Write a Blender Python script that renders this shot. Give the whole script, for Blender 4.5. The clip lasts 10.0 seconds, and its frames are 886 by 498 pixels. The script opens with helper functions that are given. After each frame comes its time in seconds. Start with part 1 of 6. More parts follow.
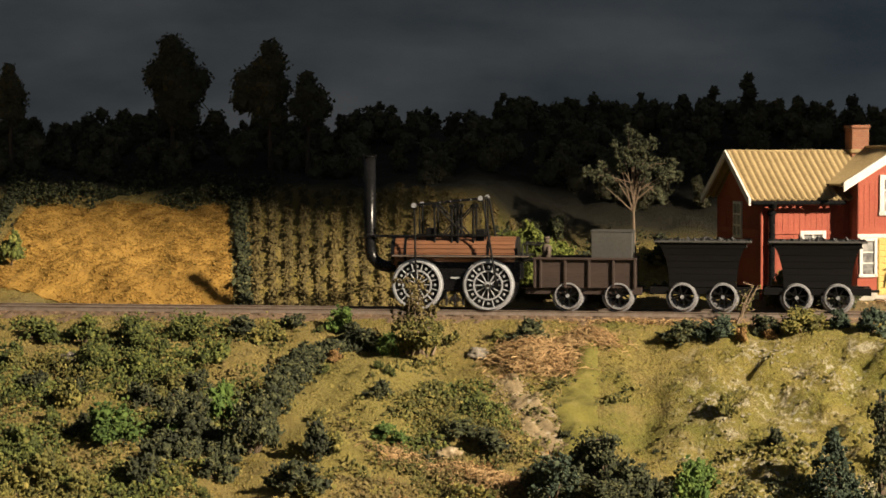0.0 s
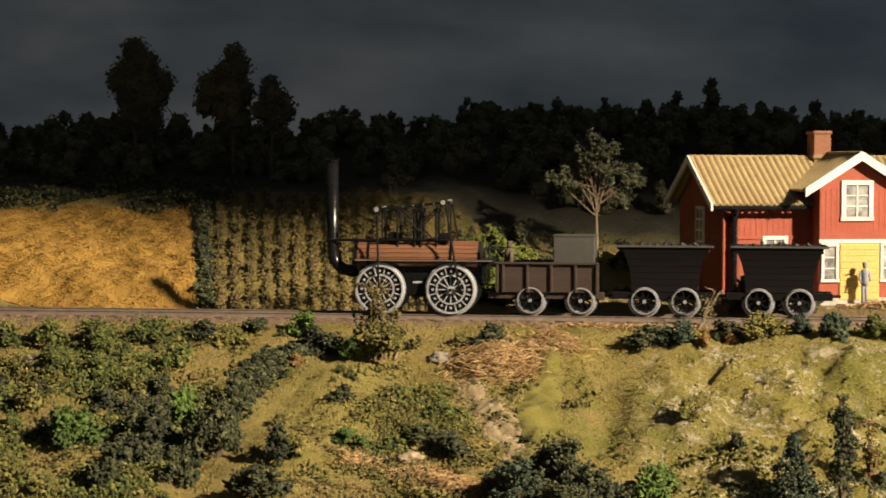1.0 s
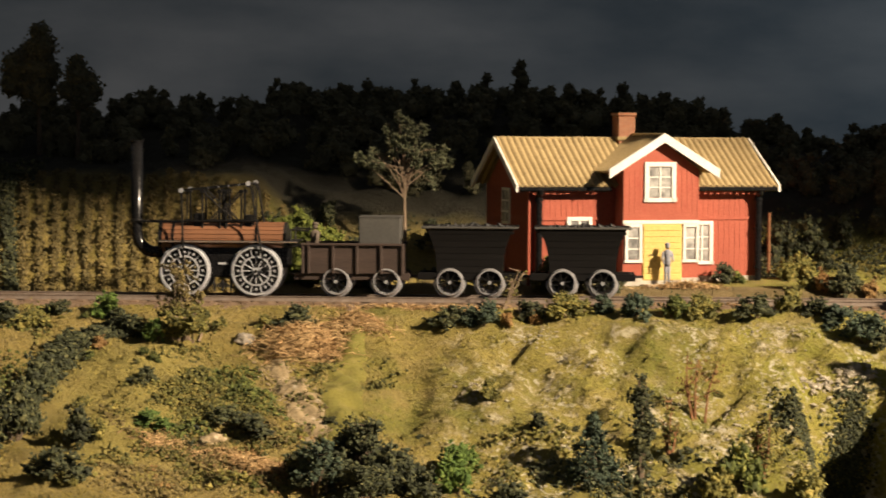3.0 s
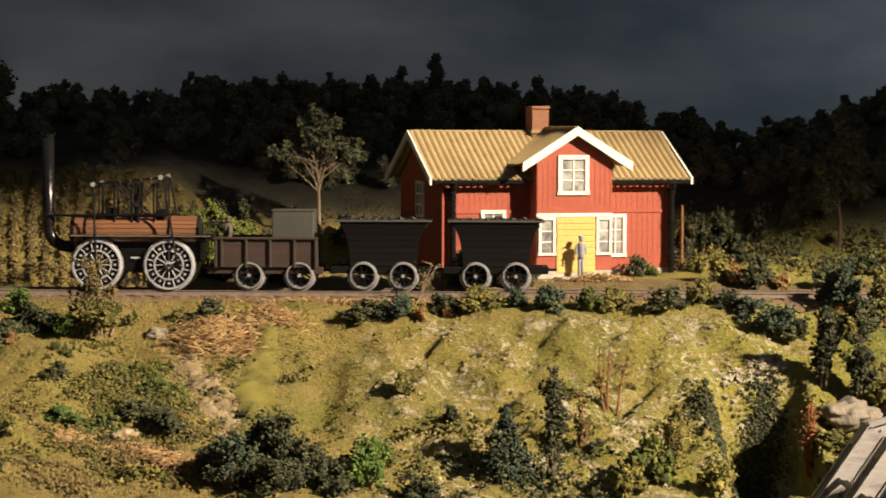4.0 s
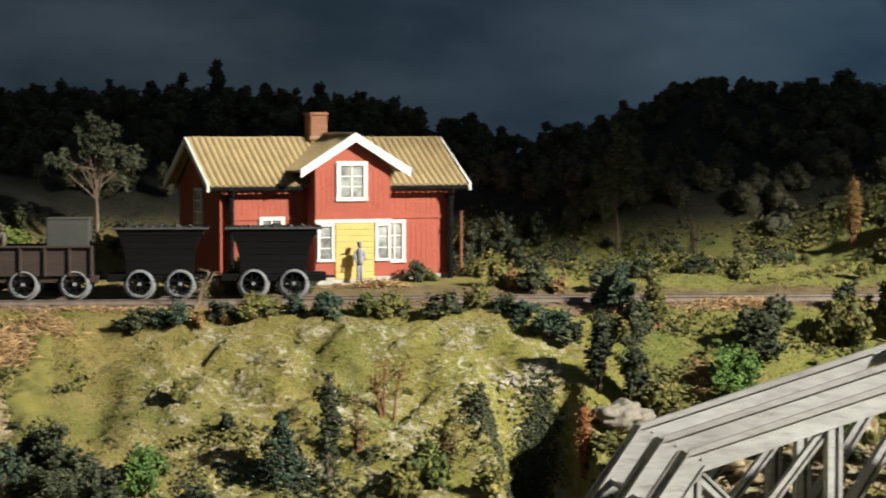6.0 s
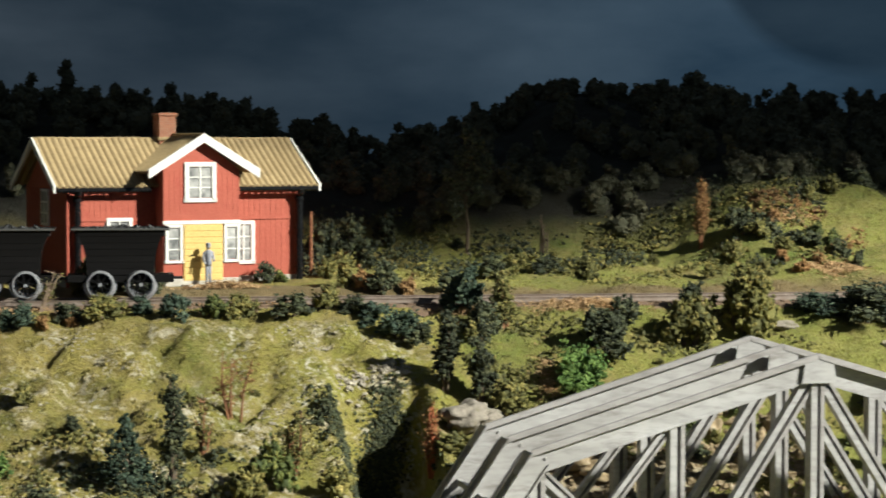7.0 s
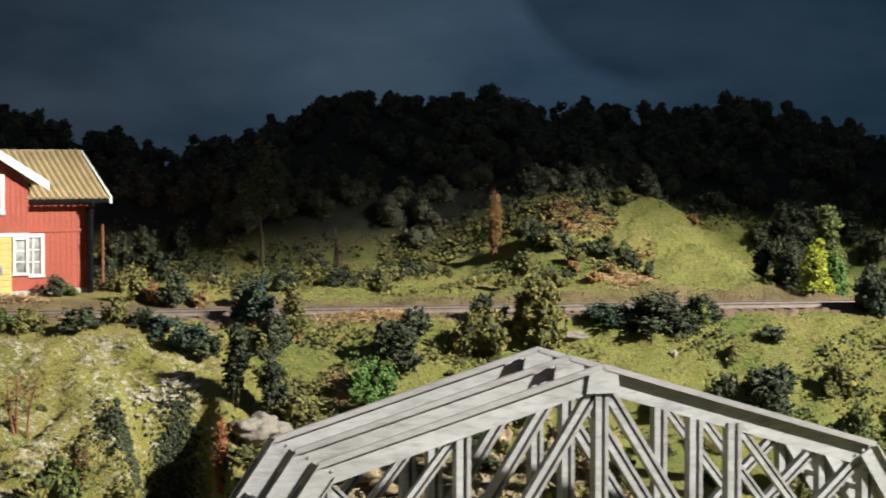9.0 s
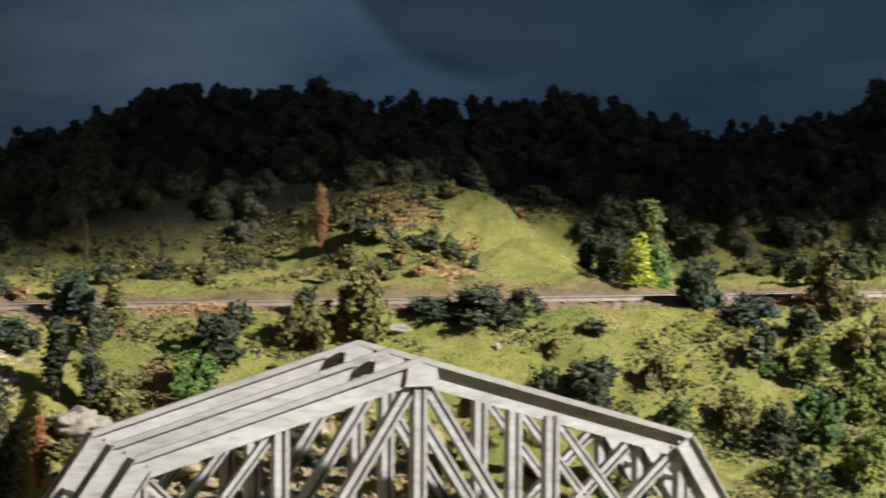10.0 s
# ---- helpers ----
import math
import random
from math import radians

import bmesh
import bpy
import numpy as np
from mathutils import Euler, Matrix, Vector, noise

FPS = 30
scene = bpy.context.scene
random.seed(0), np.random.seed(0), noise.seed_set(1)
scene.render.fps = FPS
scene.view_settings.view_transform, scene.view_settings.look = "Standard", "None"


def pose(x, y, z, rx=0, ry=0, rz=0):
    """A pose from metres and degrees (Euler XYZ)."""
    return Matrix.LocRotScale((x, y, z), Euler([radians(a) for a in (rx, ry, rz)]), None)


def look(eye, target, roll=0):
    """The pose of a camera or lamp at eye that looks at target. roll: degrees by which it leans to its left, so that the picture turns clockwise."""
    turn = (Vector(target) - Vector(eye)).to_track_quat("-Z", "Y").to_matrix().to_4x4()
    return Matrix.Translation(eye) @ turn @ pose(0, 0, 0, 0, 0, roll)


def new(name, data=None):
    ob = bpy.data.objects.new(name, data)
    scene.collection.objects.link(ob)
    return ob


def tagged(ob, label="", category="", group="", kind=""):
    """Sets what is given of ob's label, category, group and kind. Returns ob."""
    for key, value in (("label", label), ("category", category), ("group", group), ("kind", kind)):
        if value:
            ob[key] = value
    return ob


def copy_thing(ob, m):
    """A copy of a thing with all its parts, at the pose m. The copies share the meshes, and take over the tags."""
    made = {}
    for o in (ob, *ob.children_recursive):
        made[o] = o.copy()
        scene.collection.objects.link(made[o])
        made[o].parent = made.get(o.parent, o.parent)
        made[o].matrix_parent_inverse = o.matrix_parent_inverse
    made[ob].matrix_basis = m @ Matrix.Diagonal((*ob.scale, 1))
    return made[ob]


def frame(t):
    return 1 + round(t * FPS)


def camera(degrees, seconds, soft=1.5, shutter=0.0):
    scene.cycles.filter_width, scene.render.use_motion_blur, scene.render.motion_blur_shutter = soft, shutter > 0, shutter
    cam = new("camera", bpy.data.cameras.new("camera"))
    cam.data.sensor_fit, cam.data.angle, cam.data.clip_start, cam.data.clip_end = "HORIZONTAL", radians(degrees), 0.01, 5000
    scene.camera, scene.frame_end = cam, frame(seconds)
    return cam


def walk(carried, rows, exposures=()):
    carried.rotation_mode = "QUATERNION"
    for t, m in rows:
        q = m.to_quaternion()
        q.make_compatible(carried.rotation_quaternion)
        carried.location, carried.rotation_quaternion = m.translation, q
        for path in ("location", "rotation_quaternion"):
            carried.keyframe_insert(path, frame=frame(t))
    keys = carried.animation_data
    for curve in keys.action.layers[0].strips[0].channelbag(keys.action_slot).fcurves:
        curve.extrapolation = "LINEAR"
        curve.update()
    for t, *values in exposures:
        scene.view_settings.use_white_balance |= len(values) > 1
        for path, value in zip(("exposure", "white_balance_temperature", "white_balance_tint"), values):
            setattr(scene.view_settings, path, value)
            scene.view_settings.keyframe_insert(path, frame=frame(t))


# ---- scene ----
# Lengths are written in centimetres of the model layout; CM turns them into metres.
CM = 0.01

# ---- camera: panned on a tripod, the lens a little in front of the pivot ----
ARM, EYE_Z = 10.8, 6.65
cam = camera(22.18, 10.0, soft=1.65, shutter=0.5)
PAN = [  # seconds, pan to the right, tilt, lean
    (0.0, -8.148, -2.544, -0.033),
    (0.5, -7.899, -2.426, 0.015),
    (1.0, -7.298, -2.434, 0.146),
    (1.5, -6.480, -2.438, 0.211),
    (2.0, -5.573, -2.510, 0.261),
    (2.5, -4.351, -2.640, 0.343),
    (3.0, -2.881, -2.894, 0.295),
    (4.5, 0.000, -3.057, 0.186),
    (5.0, 1.201, -2.948, 0.125),
    (6.5, 5.824, -2.868, -0.001),
    (7.0, 7.572, -2.858, 0.070),
    (7.5, 9.016, -2.870, 0.037),
    (8.0, 10.158, -2.720, 0.102),
    (8.5, 11.154, -2.554, 0.063),
    (9.0, 12.307, -2.539, 0.096),
    (9.5, 13.952, -2.613, 0.176),
    (10.0, 16.317, -2.691, 0.371),
]


def shot(pan, tilt, lean):
    a, b = radians(pan), radians(tilt)
    eye = Vector((ARM * math.sin(a), ARM * math.cos(a) - ARM, EYE_Z)) * CM
    return look(eye, eye + Vector((math.sin(a) * math.cos(b), math.cos(a) * math.cos(b), math.sin(b))), lean)


walk(cam, [(t, shot(p, b, r)) for t, p, b, r in PAN],
     [(0.0, 0.0, 6450, 10), (1.0, 0.0, 6650, 11), (2.0, 0.06, 6900, 13.5), (2.5, 0.05, 6900, 13.5), (4.5, 0.03, 6400, 11), (6.5, 0.0, 5150, 1.5), (8.0, 0.0, 5130, 3), (9.0, 0.0, 5100, 5), (9.6, 0.0, 5100, 6), (10.0, 0.18, 5150, 7)])

# ---- world, lamp ----
world = bpy.data.worlds.new("room")
scene.world = world
world.use_nodes = True
world.node_tree.nodes["Background"].inputs["Color"].default_value = (0.88, 0.93, 1.0, 1)
world.node_tree.nodes["Background"].inputs["Strength"].default_value = 0.09

spot = bpy.data.lights.new("ceiling_spot", "SPOT")
spot.energy, spot.color = 1060.0, (1.0, 0.83, 0.61)
spot.spot_size, spot.spot_blend, spot.shadow_soft_size = radians(46), 0.9, 0.05
lamp = new("ceiling_spot", spot)
lamp.matrix_world = look(Vector((214, -47, 145)) * CM, Vector((-4, 92, 0)) * CM)


# ---- materials ----
def nodes_of(name):
    m = bpy.data.materials.new(name)
    m.use_nodes = True
    return m, m.node_tree.nodes, m.node_tree.links, m.node_tree.nodes["Principled BSDF"]


def coords(n, l, stretch=(1, 1, 1)):
    tex, mp = n.new("ShaderNodeTexCoord"), n.new("ShaderNodeMapping")
    mp.inputs["Scale"].default_value = [s / CM for s in stretch]
    l.new(tex.outputs["Object"], mp.inputs["Vector"])
    return mp.outputs["Vector"]


def noise_node(n, l, vec, scale, detail=4.0, rough=0.6):
    t = n.new("ShaderNodeTexNoise")
    t.inputs["Scale"].default_value, t.inputs["Detail"].default_value, t.inputs["Roughness"].default_value = scale, detail, rough
    l.new(vec, t.inputs["Vector"])
    return t.outputs["Fac"]


def ramp(n, l, fac, stops):
    r = n.new("ShaderNodeValToRGB")
    e = r.color_ramp.elements
    while len(e) < len(stops):
        e.new(0.5)
    for k, (p, c) in enumerate(stops):
        e[k].position, e[k].color = p, (*c, 1)
    l.new(fac, r.inputs["Fac"])
    return r.outputs["Color"]


def mix(n, l, fac, a, b, kind="MIX"):
    m = n.new("ShaderNodeMix")
    m.data_type, m.blend_type = "RGBA", kind
    for v, k in ((fac, 0), (a, 6), (b, 7)):
        if isinstance(v, (int, float)):
            m.inputs[k].default_value = v
        elif isinstance(v, tuple):
            m.inputs[k].default_value = (*v, 1)
        else:
            l.new(v, m.inputs[k])
    return m.outputs[2]


def relief(n, l, fac, bsdf, strength, dist):
    b = n.new("ShaderNodeBump")
    b.inputs["Strength"].default_value, b.inputs["Distance"].default_value = strength, dist * CM
    l.new(fac, b.inputs["Height"])
    l.new(b.outputs["Normal"], bsdf.inputs["Normal"])


def surface(name, a, b, coarse=1.0, fine=12.0, rough=0.7, metal=0.0, bump=0.4, depth=0.03, gloss=0.5, stretch=(1, 1, 1), grime=None, island=0.0, each=0.0):
    """Two tones by a coarse noise, worked over by a fine one, with relief."""
    m, n, l, p = nodes_of(name)
    v = coords(n, l, stretch)
    big, small = noise_node(n, l, v, coarse), noise_node(n, l, v, fine, 5.0)
    col = ramp(n, l, big, [(0.32, a), (0.68, b)])
    dark = tuple(0.55 * (x + y) / 2 for x, y in zip(a, b))
    col = mix(n, l, ramp(n, l, small, [(0.45, (0, 0, 0)), (0.75, (0.6, 0.6, 0.6))]), col, dark)
    if grime:
        g = noise_node(n, l, v, coarse * 2.7, 6.0, 0.7)
        col = mix(n, l, ramp(n, l, g, [(0.55, (0, 0, 0)), (0.7, (0.8, 0.8, 0.8))]), col, grime)
    if island or each:
        if island:
            src = n.new("ShaderNodeNewGeometry").outputs["Random Per Island"]
        else:
            src = n.new("ShaderNodeObjectInfo").outputs["Random"]
        amount = island or each
        col = mix(n, l, 1.0, col, ramp(n, l, src, [(0, (1 - amount,) * 3), (1, (1 + amount,) * 3)]), "MULTIPLY")
    l.new(col, p.inputs["Base Color"])
    l.new(ramp(n, l, small, [(0.3, (max(rough - 0.12, 0.05),) * 3), (0.7, (min(rough + 0.12, 1),) * 3)]), p.inputs["Roughness"])
    p.inputs["Metallic"].default_value = metal
    p.inputs["Specular IOR Level"].default_value = gloss
    if bump:
        relief(n, l, small, p, bump, depth)
    return m


def foliage_mat(name, a, b, tip=None):
    m, n, l, p = nodes_of(name)
    v = coords(n, l)
    rnd = n.new("ShaderNodeNewGeometry").outputs["Random Per Island"]
    col = ramp(n, l, rnd, [(0.0, a), (0.75, b), (1.0, tip or b)])
    obj = n.new("ShaderNodeObjectInfo").outputs["Random"]
    col = mix(n, l, 1.0, col, ramp(n, l, obj, [(0, (0.75, 0.75, 0.7)), (1, (1.25, 1.2, 1.1))]), "MULTIPLY")
    l.new(col, p.inputs["Base Color"])
    p.inputs["Roughness"].default_value = 0.85
    relief(n, l, noise_node(n, l, v, 25.0), p, 0.6, 0.03)
    return m


def ground_mat():
    m, n, l, p = nodes_of("scatter_turf")
    v = coords(n, l)
    big, mid, small = noise_node(n, l, v, 0.16, 5), noise_node(n, l, v, 0.8, 6, 0.65), noise_node(n, l, v, 7.0, 6, 0.7)
    col = ramp(n, l, big, [(0.36, (0.24, 0.19, 0.042)), (0.5, (0.32, 0.24, 0.066)), (0.64, (0.19, 0.172, 0.034))])
    sep = n.new("ShaderNodeSeparateXYZ")
    l.new(v, sep.inputs[0])
    rng = n.new("ShaderNodeMapRange")
    rng.inputs["From Min"].default_value, rng.inputs["From Max"].default_value = -12, 12
    l.new(sep.outputs["X"], rng.inputs["Value"])
    lush = ramp(n, l, big, [(0.36, (0.285, 0.285, 0.038)), (0.5, (0.37, 0.335, 0.062)), (0.64, (0.22, 0.235, 0.03))])
    col = mix(n, l, rng.outputs[0], col, lush)
    east = n.new("ShaderNodeMapRange")
    east.inputs["From Min"].default_value, east.inputs["From Max"].default_value = 12.5, 17.0
    l.new(sep.outputs["X"], east.inputs["Value"])
    green = ramp(n, l, big, [(0.36, (0.225, 0.245, 0.034)), (0.5, (0.28, 0.28, 0.052)), (0.64, (0.155, 0.205, 0.028))])
    col = mix(n, l, east.outputs[0], col, green)
    col = mix(n, l, ramp(n, l, mid, [(0.42, (0, 0, 0)), (0.62, (0.75, 0.75, 0.75))]), col, (0.33, 0.25, 0.085))
    dry = ramp(n, l, noise_node(n, l, v, 0.33, 6, 0.7), [(0.5, (0, 0, 0)), (0.66, (0.8, 0.8, 0.8))])
    green = mix(n, l, dry, green, (0.33, 0.23, 0.09))
    half = ramp(n, l, east.outputs[0], [(0, (0, 0, 0)), (1, (0.6, 0.6, 0.6))])
    col = mix(n, l, half, col, green)
    col = mix(n, l, ramp(n, l, small, [(0.46, (0, 0, 0)), (0.7, (0.7, 0.7, 0.7))]), col, (0.10, 0.085, 0.022))
    pale = n.new("ShaderNodeVectorMath")
    pale.operation = "DISTANCE"
    mp = n.new("ShaderNodeMapping")
    mp.inputs["Scale"].default_value = (0.3, 0.16, 0)
    l.new(v, mp.inputs["Vector"]), l.new(mp.outputs["Vector"], pale.inputs[0])
    pale.inputs[1].default_value = (-16.3 * 0.3, 83.0 * 0.16, 0)
    grown = n.new("ShaderNodeMapRange")
    grown.inputs["From Min"].default_value, grown.inputs["From Max"].default_value = 1.15, 0.55
    grown.inputs["To Max"].default_value = 0.75
    l.new(pale.outputs["Value"], grown.inputs["Value"])
    col = mix(n, l, grown.outputs[0], col, ramp(n, l, mid, [(0.4, (0.37, 0.31, 0.085)), (0.6, (0.27, 0.225, 0.058))]))
    zone = n.new("ShaderNodeMapRange")
    zone.inputs["From Min"].default_value, zone.inputs["From Max"].default_value = -5.5, -2.5
    l.new(sep.outputs["X"], zone.inputs["Value"])
    zone2 = n.new("ShaderNodeMapRange")
    zone2.inputs["From Min"].default_value, zone2.inputs["From Max"].default_value = 13.0, 11.0
    l.new(sep.outputs["X"], zone2.inputs["Value"])
    zone3 = n.new("ShaderNodeMapRange")
    zone3.inputs["From Min"].default_value, zone3.inputs["From Max"].default_value = 90.0, 88.5
    l.new(sep.outputs["Y"], zone3.inputs["Value"])
    patch = ramp(n, l, noise_node(n, l, v, 0.8, 8, 0.78), [(0.55, (0, 0, 0)), (0.605, (0.9, 0.9, 0.9))])
    for zn in (zone, zone2, zone3):
        patch = mix(n, l, 1.0, patch, zn.outputs[0], "MULTIPLY")
    fleck = ramp(n, l, noise_node(n, l, v, 4.5, 4, 0.6), [(0.53, (0, 0, 0)), (0.6, (0.95, 0.95, 0.95))])
    drift = ramp(n, l, noise_node(n, l, v, 0.45, 4, 0.6), [(0.46, (0.03, 0.03, 0.03)), (0.59, (1, 1, 1))])
    fleck = mix(n, l, 1.0, fleck, drift, "MULTIPLY")
    for zn in (zone, zone2, zone3):
        fleck = mix(n, l, 1.0, fleck, zn.outputs[0], "MULTIPLY")
    col = mix(n, l, patch, col, (0.58, 0.52, 0.37))
    col = mix(n, l, fleck, col, (0.62, 0.57, 0.45))
    sand = n.new("ShaderNodeVectorMath")
    sand.operation = "DISTANCE"
    spread = n.new("ShaderNodeMapping")
    spread.inputs["Scale"].default_value = (0.22, 0.5, 0)
    l.new(v, spread.inputs["Vector"]), l.new(spread.outputs["Vector"], sand.inputs[0])
    sand.inputs[1].default_value = (18.6 * 0.22, 81.3 * 0.5, 0)
    bare = n.new("ShaderNodeMath")
    bare.operation = "MULTIPLY_ADD"
    l.new(mid, bare.inputs[0]), l.new(sand.outputs["Value"], bare.inputs[2])
    bare.inputs[1].default_value = 1.2
    shore = n.new("ShaderNodeMapRange")
    shore.inputs["From Min"].default_value, shore.inputs["From Max"].default_value = 1.65, 1.4
    shore.inputs["To Max"].default_value = 0.9
    l.new(bare.outputs[0], shore.inputs["Value"])
    col = mix(n, l, shore.outputs[0], col, ramp(n, l, small, [(0.4, (0.5, 0.42, 0.3)), (0.62, (0.36, 0.29, 0.19))]))
    earth = ramp(n, l, noise_node(n, l, v, 0.9, 6, 0.7), [(0.38, (0.26, 0.19, 0.085)), (0.62, (0.17, 0.125, 0.05))])
    path = n.new("ShaderNodeMapRange")
    path.inputs["From Min"].default_value, path.inputs["From Max"].default_value = 90.9, 91.6
    path2 = n.new("ShaderNodeMapRange")
    path2.inputs["From Min"].default_value, path2.inputs["From Max"].default_value = 97.6, 96.2
    l.new(sep.outputs["Y"], path.inputs["Value"]), l.new(sep.outputs["Y"], path2.inputs["Value"])
    col = mix(n, l, mix(n, l, 1.0, path.outputs[0], path2.outputs[0], "MULTIPLY"), col, earth)
    # ground darkens towards the woods: their shade put into the colour
    woods_shade = n.new("ShaderNodeMapRange")
    woods_shade.inputs["From Min"].default_value, woods_shade.inputs["From Max"].default_value = 106.3, 108.5
    l.new(sep.outputs["Y"], woods_shade.inputs["Value"])
    col = mix(n, l, woods_shade.outputs[0], col, (0.036, 0.033, 0.021))
    rnd = n.new("ShaderNodeNewGeometry").outputs["Random Per Island"]
    col = mix(n, l, 1.0, col, ramp(n, l, rnd, [(0, (0.7, 0.7, 0.7)), (1, (1.3, 1.3, 1.2))]), "MULTIPLY")
    l.new(col, p.inputs["Base Color"])
    p.inputs["Roughness"].default_value = 0.95
    relief(n, l, small, p, 1.0, 0.2)
    return m


ARC_X, ARC_Z, ARC_R = 50.4, 21.8, 11.0     # edge of the dark cloud


def sky_mat():
    """Painted sky board: storm clouds, bluer towards one end."""
    m, n, l, p = nodes_of("painted_sky")
    tex = n.new("ShaderNodeTexCoord")
    sep = n.new("ShaderNodeSeparateXYZ")
    l.new(tex.outputs["Object"], sep.inputs[0])
    v = coords(n, l, (0.5, 0.5, 1.4))
    clouds = noise_node(n, l, v, 0.09, 6, 0.55)
    rng = n.new("ShaderNodeMapRange")
    rng.inputs["From Min"].default_value, rng.inputs["From Max"].default_value = -0.3, 0.6
    l.new(sep.outputs["X"], rng.inputs["Value"])
    grey = ramp(n, l, clouds, [(0.35, (0.021, 0.0255, 0.029)), (0.7, (0.054, 0.057, 0.059))])
    blue = ramp(n, l, clouds, [(0.35, (0.011, 0.020, 0.029)), (0.7, (0.031, 0.043, 0.052))])
    col = mix(n, l, rng.outputs[0], grey, blue)
    disc = n.new("ShaderNodeVectorMath")
    disc.operation = "DISTANCE"
    disc.inputs[1].default_value = (ARC_X * CM, 0, ARC_Z * CM)
    flat = n.new("ShaderNodeCombineXYZ")
    l.new(sep.outputs["X"], flat.inputs["X"]), l.new(sep.outputs["Z"], flat.inputs["Z"])
    l.new(flat.outputs[0], disc.inputs[0])
    cut = n.new("ShaderNodeMapRange")
    cut.inputs["From Min"].default_value, cut.inputs["From Max"].default_value = (ARC_R - 0.8) * CM, (ARC_R + 0.3) * CM
    l.new(disc.outputs["Value"], cut.inputs["Value"])
    out = n.new("ShaderNodeMapRange")
    out.inputs["From Min"].default_value, out.inputs["From Max"].default_value = ARC_R * CM, (ARC_R + 34) * CM
    out.inputs["To Min"].default_value, out.inputs["To Max"].default_value = 0.6, 0.0
    l.new(disc.outputs["Value"], out.inputs["Value"])
    west = n.new("ShaderNodeMapRange")
    west.inputs["From Min"].default_value, west.inputs["From Max"].default_value = 0.56, 0.46
    l.new(sep.outputs["X"], west.inputs["Value"])
    both = n.new("ShaderNodeMath")
    both.operation = "MULTIPLY"
    l.new(cut.outputs[0], both.inputs[0]), l.new(west.outputs[0], both.inputs[1])
    gain = n.new("ShaderNodeMath")
    gain.operation = "MULTIPLY_ADD"
    l.new(both.outputs[0], gain.inputs[0]), l.new(out.outputs[0], gain.inputs[1])
    gain.inputs[2].default_value = 0.82
    grow = n.new("ShaderNodeVectorMath")
    grow.operation = "SCALE"
    l.new(col, grow.inputs[0]), l.new(gain.outputs[0], grow.inputs["Scale"])
    col = grow.outputs[0]
    l.new(mix(n, l, 1.0, col, (3.0, 3.0, 3.0), "MULTIPLY"), p.inputs["Base Color"])
    # the board glows faintly, standing in for light falling on its paint
    l.new(col, p.inputs["Emission Color"])
    p.inputs["Emission Strength"].default_value = 1.15
    p.inputs["Roughness"].default_value = 0.9
    return m


TURF = ground_mat()
SKY = sky_mat()
RED = surface("falu_red_paint", (0.32, 0.070, 0.038), (0.39, 0.092, 0.051), 0.8, 14, 0.75, grime=(0.30, 0.05, 0.03), bump=0.25)
WHITE = surface("white_paint", (0.78, 0.76, 0.72), (0.68, 0.66, 0.6), 1.2, 14, 0.55, bump=0.15)
YELLOW = surface("yellow_paint", (0.66, 0.47, 0.14), (0.58, 0.41, 0.12), 1.0, 12, 0.6, bump=0.2)
TILE = surface("ochre_roof_sheet", (0.41, 0.305, 0.15), (0.31, 0.228, 0.106), 0.6, 9, 0.8, grime=(0.2, 0.145, 0.07), bump=0.4)
STONE = surface("plinth_stone", (0.5, 0.46, 0.4), (0.36, 0.33, 0.28), 2.0, 10, 0.85)
BLACK = surface("black_paint", (0.005, 0.005, 0.0055), (0.010, 0.010, 0.0105), 1.0, 12, 0.24, bump=0.02, gloss=0.28)
GEAR = surface("oily_black_gear", (0.004, 0.004, 0.004), (0.008, 0.0075, 0.007), 2.0, 14, 0.36, bump=0.1, gloss=0.3)
IRON = surface("dark_iron", (0.016, 0.015, 0.015), (0.03, 0.028, 0.027), 1.5, 14, 0.45, 0.4, bump=0.15)
STEEL = surface("bright_steel", (0.66, 0.67, 0.70), (0.52, 0.53, 0.55), 2.0, 14, 0.33, 0.6, bump=0.08)
SILVER = surface("silver_paint", (0.62, 0.64, 0.68), (0.42, 0.43, 0.45), 2.5, 12, 0.32, 0.3, bump=0.15)
TYRE = surface("turned_steel_tyre", (0.5, 0.5, 0.52), (0.34, 0.34, 0.35), 2.5, 12, 0.3, 0.5, bump=0.12)
PLANK = surface("boiler_lagging", (0.15, 0.066, 0.033), (0.22, 0.10, 0.05), 1.5, 10, 0.5, stretch=(0.25, 1, 3), bump=0.2, each=0.18)
BROWN = surface("dark_brown_wood", (0.034, 0.022, 0.0175), (0.054, 0.035, 0.028), 1.0, 9, 0.6, stretch=(0.3, 1, 2), bump=0.3)
TUB = surface("tarred_wood", (0.005, 0.0047, 0.0047), (0.009, 0.0083, 0.0083), 1.0, 9, 0.62, stretch=(0.2, 1, 3), bump=0.3, gloss=0.1)
GREY = surface("grey_tank", (0.056, 0.055, 0.051), (0.072, 0.070, 0.064), 1.0, 12, 0.55, bump=0.1)
COAL = surface("coal", (0.008, 0.008, 0.008), (0.02, 0.02, 0.02), 3, 12, 0.6)
RAIL = surface("rail_steel", (0.17, 0.125, 0.095), (0.26, 0.215, 0.18), 2.0, 12, 0.55, 0.35, bump=0.1)
SLEEPER = surface("sleeper_wood", (0.12, 0.075, 0.045), (0.19, 0.125, 0.08), 1.5, 10, 0.9, each=0.2)
BALLAST = surface("ballast", (0.125, 0.08, 0.048), (0.2, 0.135, 0.085), 2.0, 11, 0.95, bump=0.8, depth=0.06)
